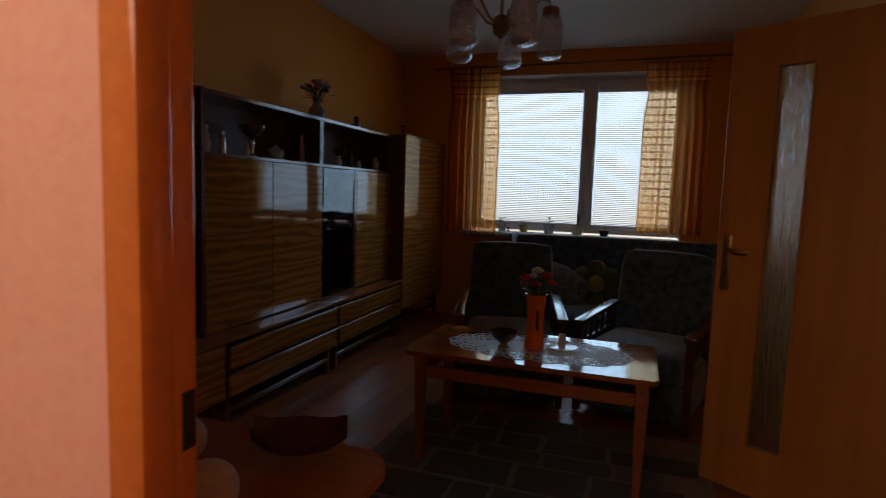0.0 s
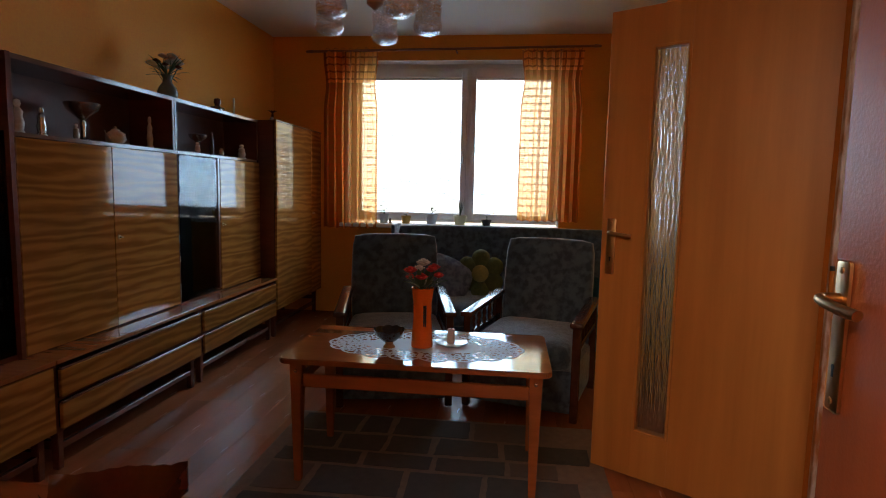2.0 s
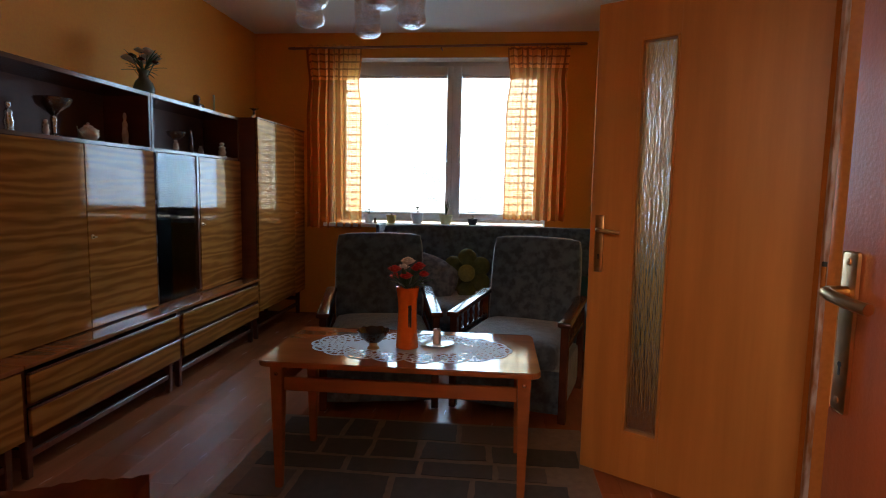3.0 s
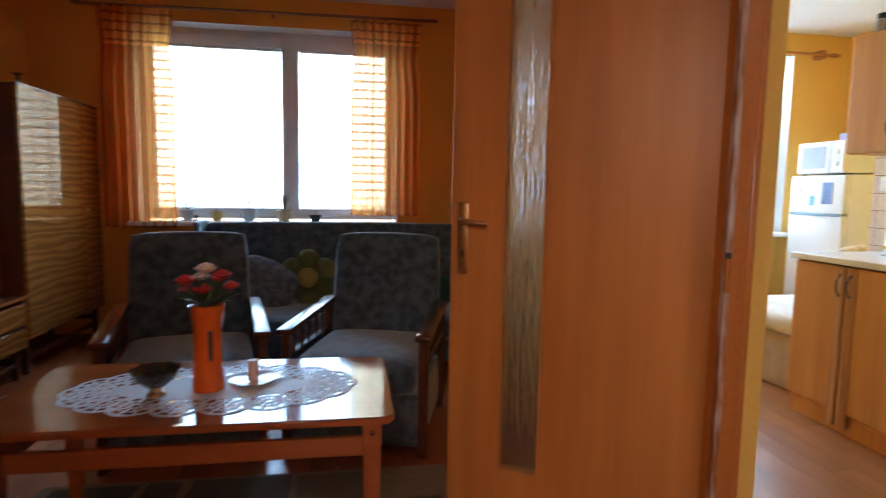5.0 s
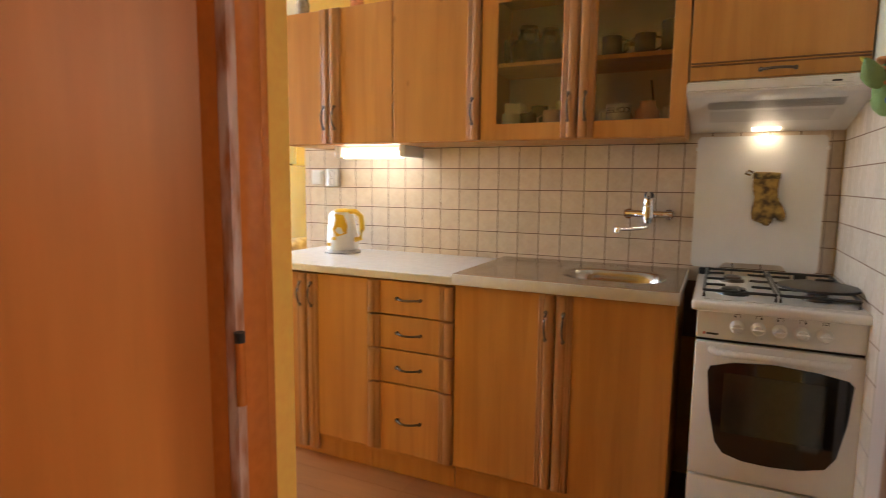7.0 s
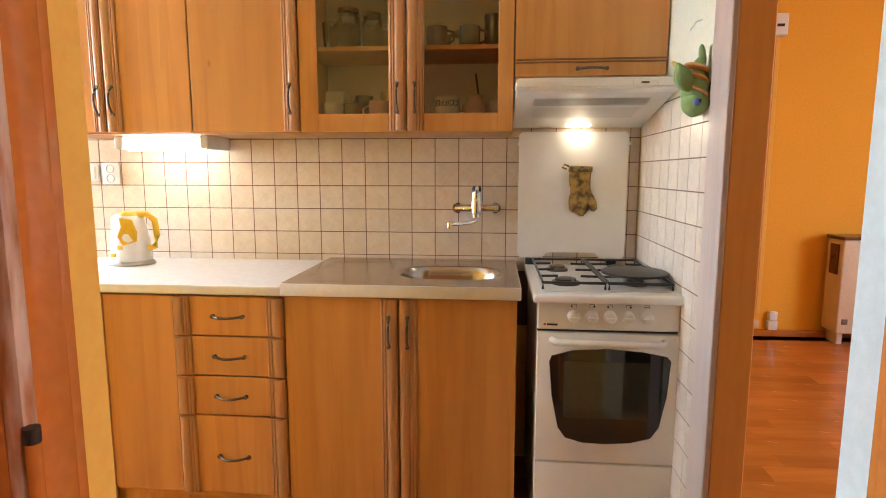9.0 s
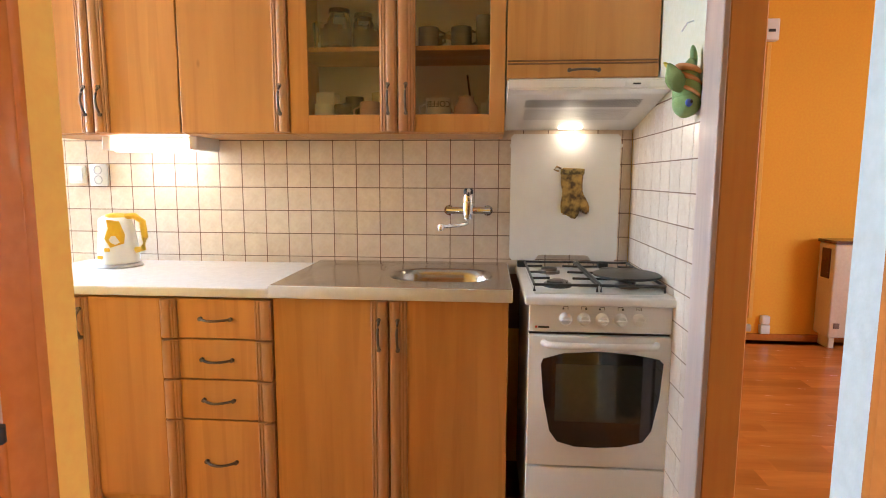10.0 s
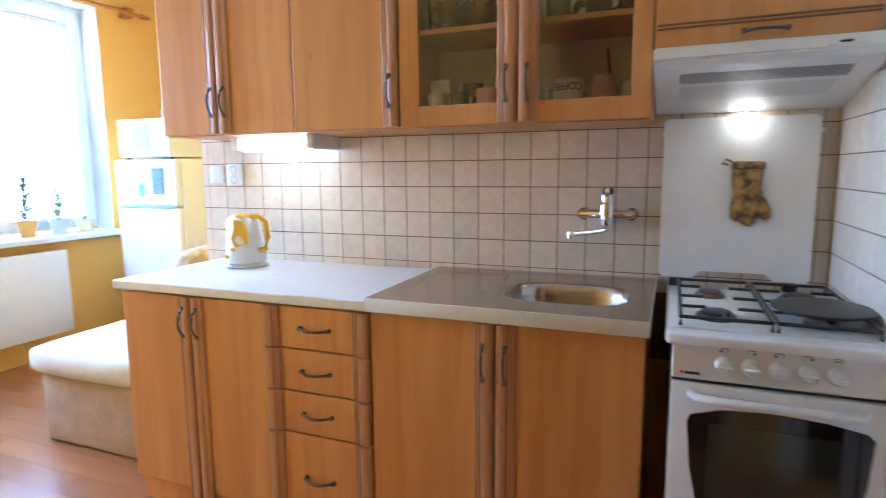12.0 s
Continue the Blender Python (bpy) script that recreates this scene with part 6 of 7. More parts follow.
# ---- on the sofa ----
stand(0.0, -0.06, -0.075)
PETAL = mat("olive_green_plush", (0.14, 0.145, 0.045), 0.95, scale=(30, 30, 30), dark=(0.09, 0.095, 0.03), bump=0.7, bump_scale=300)
PETAL_Y = mat("mustard_plush", (0.34, 0.27, 0.07), 0.95, scale=(30, 30, 30), bump=0.7, bump_scale=300)
fc = thing("flower_cushion", (0.37, 5.42, 0.44), "flower-shaped cushion with olive petals and a mustard centre", "cushion")
for i in range(7):
    bm = bmesh.new()
    bmesh.ops.create_uvsphere(bm, u_segments=18, v_segments=12, radius=0.078 if i else 0.07)
    a = radians(60 * i + 30)
    off = Vector((0.125 * math.cos(a), 0, 0.125 * math.sin(a))) if i else Vector((0, -0.045, 0))
    bm.transform(Matrix.Translation(Vector((0.37, 5.46, 0.625))) @ Matrix.Rotation(radians(-12), 4, "X") @ Matrix.Translation(off) @ Matrix.Diagonal((1, 0.62, 1, 1)))
    part("petal" if i else "centre", bm, PETAL if i else PETAL_Y, fc, smooth=180)
bm = puff(-0.19, -0.06, -0.15, 0.19, 0.06, 0.15, 0.05, 0.03, 7)
bm.transform(Matrix.Translation((0.08, 5.42, 0.585)) @ Matrix.Rotation(radians(-20), 4, "X") @ Matrix.Rotation(radians(25), 4, "Y"))
solo("cushion", bm, mat("grey_patterned_cushion", (0.20, 0.20, 0.21), 0.9, scale=(25, 25, 25), dark=(0.10, 0.10, 0.11), mix=0.2), (0.08, 5.42, 0.44), "grey patterned cushion on the sofa", "cushion", smooth=60)
bm = puff(-0.16, -0.06, -0.09, 0.16, 0.06, 0.09, 0.05, 0.02, 7)
bm.transform(Matrix.Translation((1.22, 5.45, 0.53)))
solo("cushion", bm, mat("teal_cushion", (0.03, 0.11, 0.12), 0.9, scale=(25, 25, 25)), (1.22, 5.45, 0.44), "dark teal cushion on the sofa", "cushion", smooth=60)


stand()


# ---- potted plants on the sills ----
def pot_plant(x, y, z, r, h, colour, label, leaves, spread, tall, seed, leaf=None, thin=False):
    rng = random.Random(seed)
    p = thing("potted_plant", (x, y, z), label, "potted plant", group="plants on the window sills")
    part("pot", lathe([(0, 0), (r * 0.72, 0), (r * 0.95, h * 0.86), (r, h * 0.87), (r, h), (r * 0.9, h), (r * 0.85, h * 0.8), (0, h * 0.8)], (x, y, z), 20), mat(label.split()[0] + "_pot", colour, 0.35, scale=(10, 10, 10)), p, smooth=40)
    part("soil", lathe([(0, h * 0.84), (r * 0.86, h * 0.82)], (x, y, z), 16), SUBFLOOR, p)
    for i in range(leaves):
        a = rng.uniform(0, 2 * math.pi)
        k = rng.uniform(0.3, 1.0)
        zb = z + h + (rng.uniform(0.0, 0.8) * tall if not thin else 0)
        tip = (x + spread * k * math.cos(a), y + spread * 0.6 * k * math.sin(a), zb + tall * rng.uniform(0.05, 0.35) if not thin else z + h + tall * rng.uniform(0.5, 1.0))
        part("leaf", blade((x, y, zb if not thin else z + h * 0.82), tip, 0.022 if not thin else 0.007), leaf or LEAF, p)
    if not thin:
        part("plant_stem", tube([(x, y, z + h * 0.8), (x + 0.006, y, z + h + tall * 0.5), (x, y, z + h + tall)], 0.0025, 5), LEAF, p)


ZS = WZ0 + 0.0155
pot_plant(-0.63, 6.25, ZS, 0.05, 0.085, (0.62, 0.66, 0.70), "white pot with a small green plant on the sill", 9, 0.06, 0.09, 11)
pot_plant(-0.41, 6.25, ZS, 0.05, 0.075, (0.62, 0.42, 0.12), "yellow pot with a tiny plant on the sill", 4, 0.03, 0.02, 12)
pot_plant(-0.16, 6.25, ZS, 0.06, 0.10, (0.60, 0.62, 0.68), "grey-white pot with a drooping plant on the sill", 8, 0.08, 0.07, 13)
pot_plant(0.115, 6.25, ZS, 0.065, 0.09, (0.70, 0.62, 0.36), "cream pot with a spiky plant on the sill", 18, 0.07, 0.20, 14, LEAF, True)
pot_plant(0.37, 6.25, ZS, 0.05, 0.055, (0.03, 0.035, 0.05), "black pot with a small cactus on the sill", 5, 0.02, 0.035, 15)
solo("figurine", lathe([(0.014, 0), (0.016, 0.01), (0.010, 0.022), (0.013, 0.032), (0.008, 0.045), (0, 0.05)], (-0.565, 6.24, ZS), 12), PEWTER, (-0.565, 6.24, ZS), "small dark figurine on the window sill", "figurine", smooth=50)
ZK = KZ0 + 0.0155
pot_plant(4.06, 6.25, ZK, 0.06, 0.11, (0.80, 0.42, 0.08), "orange pot with a tall leafy plant on the kitchen sill", 46, 0.11, 0.30, 16)
pot_plant(4.28, 6.25, ZK, 0.065, 0.10, (0.66, 0.68, 0.72), "pale pot with a leafy plant on the kitchen sill", 38, 0.12, 0.22, 17, LEAF_P)
pot_plant(4.47, 6.25, ZK, 0.06, 0.08, (0.78, 0.66, 0.42), "cream pot on the kitchen sill", 4, 0.03, 0.03, 18)


# ---- ornaments in and on the wall unit ----
def on_unit(x, y, z):
    return UNIT @ Vector((x, y, z))


SILVER = mat("tarnished_silver", (0.60, 0.58, 0.56), 0.22, metal=1.0, scale=(40, 40, 40), dark=(0.40, 0.38, 0.36), bump=0.4, bump_scale=120)
PORCELAIN = mat("cream_porcelain", (0.70, 0.64, 0.54), 0.18, scale=(25, 25, 25), dark=(0.50, 0.38, 0.28), mix=0.25)
GREYV = mat("grey_green_vase_glaze", (0.17, 0.19, 0.16), 0.25, scale=(10, 10, 10))
CLEAR = glass("drinking_glass", (0.96, 0.97, 0.97), thin=True)


def ornament(name, profile, at, material, label, category="ornament", n=18):
    return solo(name, lathe(profile, at, n), material, at, label, category, smooth=50)


FIGURE = [(0, 0), (0.026, 0), (0.028, 0.008), (0.020, 0.02), (0.026, 0.05), (0.018, 0.08), (0.022, 0.10), (0.009, 0.118), (0.015, 0.132), (0.012, 0.148), (0, 0.154)]
GOBLET = [(0, 0), (0.04, 0), (0.036, 0.01), (0.010, 0.02), (0.012, 0.06), (0.016, 0.07), (0.010, 0.085), (0.03, 0.10), (0.07, 0.125), (0.082, 0.15), (0.078, 0.152), (0.06, 0.128), (0, 0.108)]
p = on_unit(-0.28, -0.97, 1.7375)
ornament("vase", [(0, 0), (0.040, 0), (0.056, 0.025), (0.060, 0.05), (0.050, 0.082), (0.028, 0.11), (0.025, 0.135), (0.036, 0.155), (0.032, 0.155), (0.020, 0.13), (0, 0.02)], p, GREYV, "grey-green bulbous ceramic vase on the wall unit", "vase", 24)
b = thing("bouquet", (p.x, p.y, p.z + 0.10), "bunch of dried and artificial flowers in the grey vase", "flowers")
rng = random.Random(21)
PALE_F = mat("faded_pink_flower", (0.62, 0.44, 0.34), 0.8, scale=(30, 30, 30))
for i in range(15):
    a, r = 2.4 * i, 0.015 + 0.075 * math.sqrt((i + 0.5) / 15)
    q = (p.x + r * math.cos(a), p.y + r * math.sin(a), p.z + rng.uniform(0.19, 0.22) + 0.10 * (1 - r / 0.09))
    part("blossom", rose(*q, (0.034, 0.020, 0.026)[i % 3], 30 + i), (WHITE_F, DARKWOOD, PALE_F)[i % 3], b, smooth=60)
    part("flower_stem", tube([(p.x, p.y, p.z + 0.08), q], 0.0018, 5), LEAF, b)
for i in range(26):
    a, k = rng.uniform(0, 6.28), rng.uniform(0.08, 0.135)
    part("leaf", blade((p.x, p.y, p.z + 0.15), (p.x + k * math.cos(a), p.y + k * math.sin(a), p.z + rng.uniform(0.12, 0.27)), 0.013), LEAF, b)
p = on_unit(-0.28, -0.37, 1.7375)
bm = box(p.x - 0.035, p.y - 0.045, p.z, p.x + 0.035, p.y + 0.045, p.z + 0.05, 0.01, 2)
join(bm, lathe([(0.03, 0.045), (0.018, 0.06), (0.026, 0.08), (0.022, 0.105), (0, 0.115)], p, 14))
solo("wooden_bust", bm, DARKWOOD, p, "small dark carved wooden bust on the wall unit", "ornament", smooth=40)
p = on_unit(-0.28, -0.12, 1.7375)
cd = thing("candle", tuple(p), "slim white candle in a flat holder", "candle")
part("wax", lathe([(0, 0.01), (0.008, 0.01), (0.008, 0.15), (0, 0.153)], p, 12), WHITE_F, cd, smooth=40)
part("holder", lathe([(0, 0), (0.03, 0), (0.028, 0.006), (0.010, 0.012), (0, 0.012)], p, 16), BRASS, cd, smooth=40)
p = on_unit(-0.22, 0.45, 1.7475)
bm = lathe([(0.02, 0), (0.012, 0.01), (0.009, 0.05), (0.012, 0.08), (0.008, 0.10)], p, 12)
for i in range(9):
    a = 2 * math.pi * i / 9
    join(bm, blade((p.x, p.y, p.z + 0.10), (p.x + 0.04 * math.cos(a), p.y + 0.04 * math.sin(a), p.z + 0.125), 0.016))
solo("palm_ornament", bm, DARKWOOD, p, "dark wooden palm tree ornament on the wardrobe", "ornament", smooth=40)
p = on_unit(-0.18, 0.34, 1.7475)
bm = slab([(0.055 * math.cos(radians(a)), 0.055 * math.sin(radians(a))) for a in range(0, 181, 12)], 0.008, "x")
bm.transform(Matrix.Translation((p.x, p.y, p.z + 0.001)))
solo("fan_ornament", bm, PEWTER, p, "small dark fan-shaped ornament on the wardrobe", "ornament")
p = on_unit(-0.30, 0.80, 1.7475)
ornament("figurine", [(r * 0.6, z * 0.35) for r, z in FIGURE], p, GREYV, "small grey figurine on the wardrobe", "figurine")
p = on_unit(-0.27, -2.52, 1.7375)
t = thing("lantern", tuple(p), "dark wooden lantern with a flared roof", "lantern")
part("body", box(p.x - 0.04, p.y - 0.045, p.z, p.x + 0.04, p.y + 0.045, p.z + 0.085, 0.004), DARKWOOD, t)
part("roof", lathe([(0.085, 0.085), (0.045, 0.115), (0.02, 0.135), (0, 0.16)], p, 4), CARCASS, t)
SH1, SH2 = 1.4305, 1.4305
for lx, ly, z, prof, m, nm, lab in (
        (-0.28, -2.07, SH1, FIGURE, PORCELAIN, "figurine", "cream and dark porcelain figurine in the open shelf"),
        (-0.24, -1.99, SH1, [(r * 0.8, h * 0.85) for r, h in FIGURE], SILVER, "figurine", "silvery figurine in the open shelf"),
        (-0.28, -1.69, SH1, [(r * 1.0, h * 1.25) for r, h in GOBLET], SILVER, "footed_bowl", "tarnished silver footed bowl in the open shelf"),
        (-0.22, -1.81, SH1, [(r * 0.6, h * 0.5) for r, h in FIGURE], PORCELAIN, "figurine", "small porcelain figurine in the open shelf"),
        (-0.24, -1.22, SH1, [(r * 0.7, h * 1.2) for r, h in FIGURE], PORCELAIN, "figurine", "tall pale porcelain figurine in the open shelf"),
        (-0.28, -0.64, SH2, [(r * 0.75, h * 0.9) for r, h in GOBLET], SILVER, "footed_bowl", "small silver footed bowl in the open shelf"),
        (-0.22, -0.75, SH2, [(r * 0.8, h * 0.5) for r, h in FIGURE], PORCELAIN, "figurine", "small porcelain figurine in the open shelf"),
        (-0.28, -0.46, SH2, [(r * 0.6, h * 1.1) for r, h in FIGURE], DARKWOOD, "figurine", "slim dark figurine in the open shelf"),
        (-0.22, -0.44, SH2, [(r * 0.8, h * 0.4) for r, h in FIGURE], PORCELAIN, "figurine", "squat porcelain figurine in the open shelf"),
        (-0.20, -0.17, SH2, [(r * 1.2, h * 0.7) for r, h in FIGURE], PORCELAIN, "figurine", "pale porcelain figurine in the open shelf"),
        (-0.28, -2.60, 1.4545, [(r * 1.0, h * 1.0) for r, h in FIGURE], PORCELAIN, "figurine", "pale porcelain figurine in the display cabinet"),
        (-0.26, -2.49, 1.1745, [(r * 0.7, h * 0.7) for r, h in GOBLET], SILVER, "footed_bowl", "small silver footed bowl in the display cabinet"),
        (-0.27, -2.65, 0.8745, [(r * 1.0, h * 0.7) for r, h in FIGURE], PORCELAIN, "figurine", "porcelain figurine in the display cabinet"),
        (-0.27, -2.45, 0.8745, [(r * 1.1, h * 0.5) for r, h in FIGURE], PORCELAIN, "figurine", "round porcelain figurine in the display cabinet"),
        (-0.27, -2.54, 0.5245, [(r * 1.3, h * 0.6) for r, h in FIGURE], PORCELAIN, "figurine", "porcelain figurine at the cabinet's bottom"),
        (-0.27, -0.97, 1.1195, [(0.028, 0), (0.030, 0.002), (0.034, 0.07), (0.032, 0.07), (0.027, 0.004), (0, 0.004)], CLEAR, "drinking_glass", "clear drinking glass behind the sliding pane"),
        (-0.27, -0.86, 1.1195, [(0.028, 0), (0.030, 0.002), (0.034, 0.11), (0.032, 0.11), (0.027, 0.004), (0, 0.004)], CLEAR, "drinking_glass", "tall clear glass behind the sliding pane"),
        (-0.27, -0.94, 0.7745, [(r * 1.3, h * 0.45) for r, h in FIGURE], SILVER, "figurine", "silvery figurine behind the sliding pane"),
        (-0.27, -0.77, 0.5245, [(0, 0), (0.03, 0), (0.045, 0.03), (0.05, 0.06), (0.046, 0.06), (0.04, 0.03), (0, 0.008)], PORCELAIN, "small_bowl", "blue-grey bowl behind the sliding pane")):
    ornament(nm, prof, on_unit(lx, ly, z), m, lab, nm.replace("_", " "))
# teapot in the open shelf
p = on_unit(-0.24, -1.51, SH1)
t = thing("teapot", tuple(p), "cream porcelain teapot in the open shelf", "teapot")
part("body", lathe([(0, 0), (0.03, 0), (0.048, 0.025), (0.05, 0.045), (0.034, 0.068), (0, 0.074)], p, 20), PORCELAIN, t, smooth=50)
part("lid", lathe([(0.026, 0.071), (0.02, 0.08), (0.006, 0.085), (0.009, 0.093), (0, 0.097)], p, 16), PORCELAIN, t, smooth=50)
part("spout", tube([(p.x, p.y - 0.045, p.z + 0.03), (p.x, p.y - 0.07, p.z + 0.045), (p.x, p.y - 0.08, p.z + 0.068)], 0.008, 8, 0.6), PORCELAIN, t, smooth=60)
part("handle", tube([(p.x, p.y + 0.04, p.z + 0.06), (p.x, p.y + 0.075, p.z + 0.062), (p.x, p.y + 0.08, p.z + 0.035), (p.x, p.y + 0.047, p.z + 0.02)], 0.005, 8), PORCELAIN, t, smooth=60)

# ---- small table by the hall door ----
t = thing("side_table", (-0.28, 1.35, 0), "red-brown wooden table with rounded corners near the door", "table")
bm = slab(rounded_rect(-0.78, 1.07, 0.205, 1.635, 0.09, 8), 0.024)
bm.transform(Matrix.Translation((0, 0, 0.690)))
bmesh.ops.bevel(bm, geom=[e for e in bm.edges], offset=0.004, segments=2, affect="EDGES")
part("tabletop", bm, TABLE_WOOD, t)
for x in (-0.68, 0.11):
    for y in (1.15, 1.55):
        part("leg", tapered_leg(x, y, 0.001, 0.690, 0.05, 0.032), TABLE_WOOD, t)
for q in ((-0.65, 1.54, 0.61, 0.08, 1.56, 0.685), (-0.65, 1.14, 0.61, 0.08, 1.16, 0.685)):
    part("apron", box(*q, 0.003), TABLE_WOOD, t)
# leaf-shaped pressed glass dish
bm = bmesh.new()
rows = []
for i in range(15):
    s = i / 14
    w = 0.085 * math.sin(math.pi * min(1, 0.08 + 0.9 * s)) ** 0.8
    rows.append([bm.verts.new((-0.11 + 0.19 * s, (k / 6) * w, 0.012 + 0.045 * (abs(k) / 6) ** 1.6 + 0.03 * abs(2 * s - 1) ** 3 + (0.0025 if (i + k) % 2 else 0))) for k in range(-6, 7)])
for a, b2 in zip(rows, rows[1:]):
    for k in range(12):
        bm.faces.new((a[k], a[k + 1], b2[k + 1], b2[k]))
bmesh.ops.solidify(bm, geom=list(bm.faces), thickness=0.004)
bm.transform(Matrix.Translation((0.04, 1.54, 0.7155)) @ Matrix.Rotation(radians(28), 4, "Z"))
solo("leaf_dish", bm, mat("amber_pressed_glass", (0.16, 0.035, 0.012), 0.06, coat=0.6, scale=(40, 40, 40)), (0.04, 1.54, 0.7145), "brown pressed glass leaf-shaped dish on the table", "dish", smooth=30)
for x, y, r in ((-0.185, 1.44, 0.047), (0.0, 1.30, 0.050)):
    bm = bmesh.new()
    bmesh.ops.create_icosphere(bm, subdivisions=4, radius=r)
    for v in bm.verts:
        v.co *= 1 + 0.03 * noise.noise(v.co * 60)
    bm.transform(Matrix.Translation((x, y, 0.7145 + r * 0.97)))
    solo("plush_ball", bm, mat("pale_plush", (0.46, 0.30, 0.20), 0.95, scale=(40, 40, 40), bump=0.7, bump_scale=300), (x, y, 0.7145), "pale round plush ball on the table by the door", "plush ball", group="plush balls", smooth=180)

# ---- small kitchen things ----
stand(0.09, 0.05, 0.0305)
k = thing("electric_kettle", (3.33, 3.83, 0.8405), "white plastic kettle with a yellow lid and handle on its base", "kettle")
YELLOW = mat("yellow_plastic", (0.82, 0.50, 0.03), 0.3, scale=(10, 10, 10))
KX, KY, KZ = 3.33, 3.83, 0.8405
part("base", lathe([(0, 0), (0.088, 0), (0.09, 0.006), (0.078, 0.016), (0, 0.016)], (KX, KY, KZ), 28), mat("grey_base_plastic", (0.50, 0.50, 0.50), 0.35), k, smooth=40)
bm = lathe([(0, 0.017), (0.076, 0.017), (0.078, 0.03), (0.074, 0.09), (0.064, 0.15), (0.054, 0.19), (0.04, 0.205), (0, 0.208)], (KX, KY, KZ), 28)
for v in bm.verts:
    d = v.co - Vector((KX, KY, v.co.z))
    if v.co.z > KZ + 0.13 and d.y > 0.02:
        v.co.y += (v.co.z - KZ - 0.13) * 0.35 * d.y / 0.06
part("body", bm, PLASTIC_W, k, smooth=50)
part("lid", lathe([(0.045, 0.202), (0.040, 0.213), (0.02, 0.219), (0, 0.22)], (KX, KY, KZ), 24), YELLOW, k, smooth=50)
part("handle", tube([(KX, KY - 0.035, KZ + 0.205), (KX, KY - 0.075, KZ + 0.208), (KX, KY - 0.108, KZ + 0.185), (KX, KY - 0.115, KZ + 0.12), (KX, KY - 0.105, KZ + 0.075), (KX, KY - 0.075, KZ + 0.068)], 0.013, 10), YELLOW, k, smooth=60)
bm = slab([(-0.015, 0.085), (-0.06, 0.10), (-0.066, 0.135), (-0.05, 0.188), (0.005, 0.196), (-0.006, 0.16), (0.008, 0.12)], 0.004)
for v in bm.verts:
    yy, zz, dd = v.co.x, v.co.y, v.co.z
    rad = 0.0755 - 0.16 * max(0, zz - 0.09) + dd
    ang = yy / 0.07
    v.co = Vector((KX - rad * math.cos(ang) , KY + rad * math.sin(ang), KZ + zz))
bmesh.ops.recalc_face_normals(bm, faces=bm.faces)
part("water_window", bm, YELLOW, k, "yellow side panel")
for yy, zz in ((0.03, 0.045), (0.0, 0.075)):
    part("print_patch", box(KX - 0.0772, KY + yy - 0.012, KZ + zz - 0.008, KX - 0.070, KY + yy + 0.012, KZ + zz + 0.008, 0.003), YELLOW, k)
part("cord", tube([(KX + 0.03, KY + 0.08, KZ + 0.006), (KX + 0.08, KY + 0.12, KZ + 0.006), (KX + 0.18, KY + 0.15, KZ + 0.006), (KX + 0.255, KY + 0.20, KZ + 0.03), (KX + 0.25, KY + 0.29, KZ + 0.30)], 0.004, 6), PLASTIC_W, k, smooth=60)
# oven mitt on the cooker lid
stand(0.04, -0.067, 0.012)
MITT = mat("brown_gold_printed_cotton", (0.50, 0.31, 0.08), 0.9, scale=(28, 28, 28), dark=(0.10, 0.06, 0.03), mix=0.22, bump=0.5, bump_scale=200, detail=3)
mt = thing("oven_mitt", (3.505, 2.10, 1.05), "brown and gold printed oven mitt hanging on the cooker lid", "oven mitt")
outline = [(2.150, 1.265), (2.062, 1.262), (2.066, 1.20), (2.064, 1.165), (2.048, 1.140), (2.034, 1.105), (2.040, 1.082), (2.056, 1.080), (2.072, 1.10), (2.082, 1.068), (2.100, 1.058), (2.118, 1.075), (2.146, 1.080), (2.150, 1.12), (2.142, 1.165), (2.150, 1.20)]
bm = slab(outline, 0.022, "x")
bmesh.ops.bevel(bm, geom=[e for e in bm.edges], offset=0.006, segments=2, affect="EDGES")
bm.transform(Matrix.Translation((3.490, 0, 0)))
part("mitt_body", bm, MITT, mt, smooth=60)
part("cuff", box(3.487, 2.060, 1.238, 3.5125, 2.152, 1.262, 0.004, 2), mat("dark_cuff_print", (0.10, 0.07, 0.03), 0.9, scale=(60, 60, 60), dark=(0.35, 0.25, 0.08), mix=0.15), mt, "dark patterned cuff")
part("loop", tube([(3.505, 2.150, 1.262), (3.505, 2.168, 1.270), (3.505, 2.178, 1.258), (3.505, 2.160, 1.252)], 0.004, 6), MITT, mt)
# plush fish on the side wall
stand(0, -0.038, 0.02)
FG = mat("green_plush", (0.27, 0.40, 0.16), 0.95, scale=(20, 20, 20), dark=(0.21, 0.33, 0.12), bump=0.6, bump_scale=250)
FO = mat("orange_plush", (0.72, 0.33, 0.12), 0.95, scale=(20, 20, 20), bump=0.6, bump_scale=250)
fs = thing("plush_fish", (2.88, 1.862, 1.385), "green plush fish with orange stripes hanging on the wall", "plush toy")


def plush_ball(at, half, turn=(0, 0, 0), taper=0.0, rough=0.004, seg=20):
    bm = bmesh.new()
    bmesh.ops.create_uvsphere(bm, u_segments=seg, v_segments=14, radius=1)
    for v in bm.verts:
        k = 1 - taper * max(0, v.co.z)
        v.co = Vector((v.co.x * half[0] * k, v.co.y * half[1] * k, v.co.z * half[2]))
        v.co += rough * noise.noise_vector(v.co * 22)
    bm.transform(Matrix.Translation(at) @ Euler([radians(a) for a in turn]).to_matrix().to_4x4())
    return bm


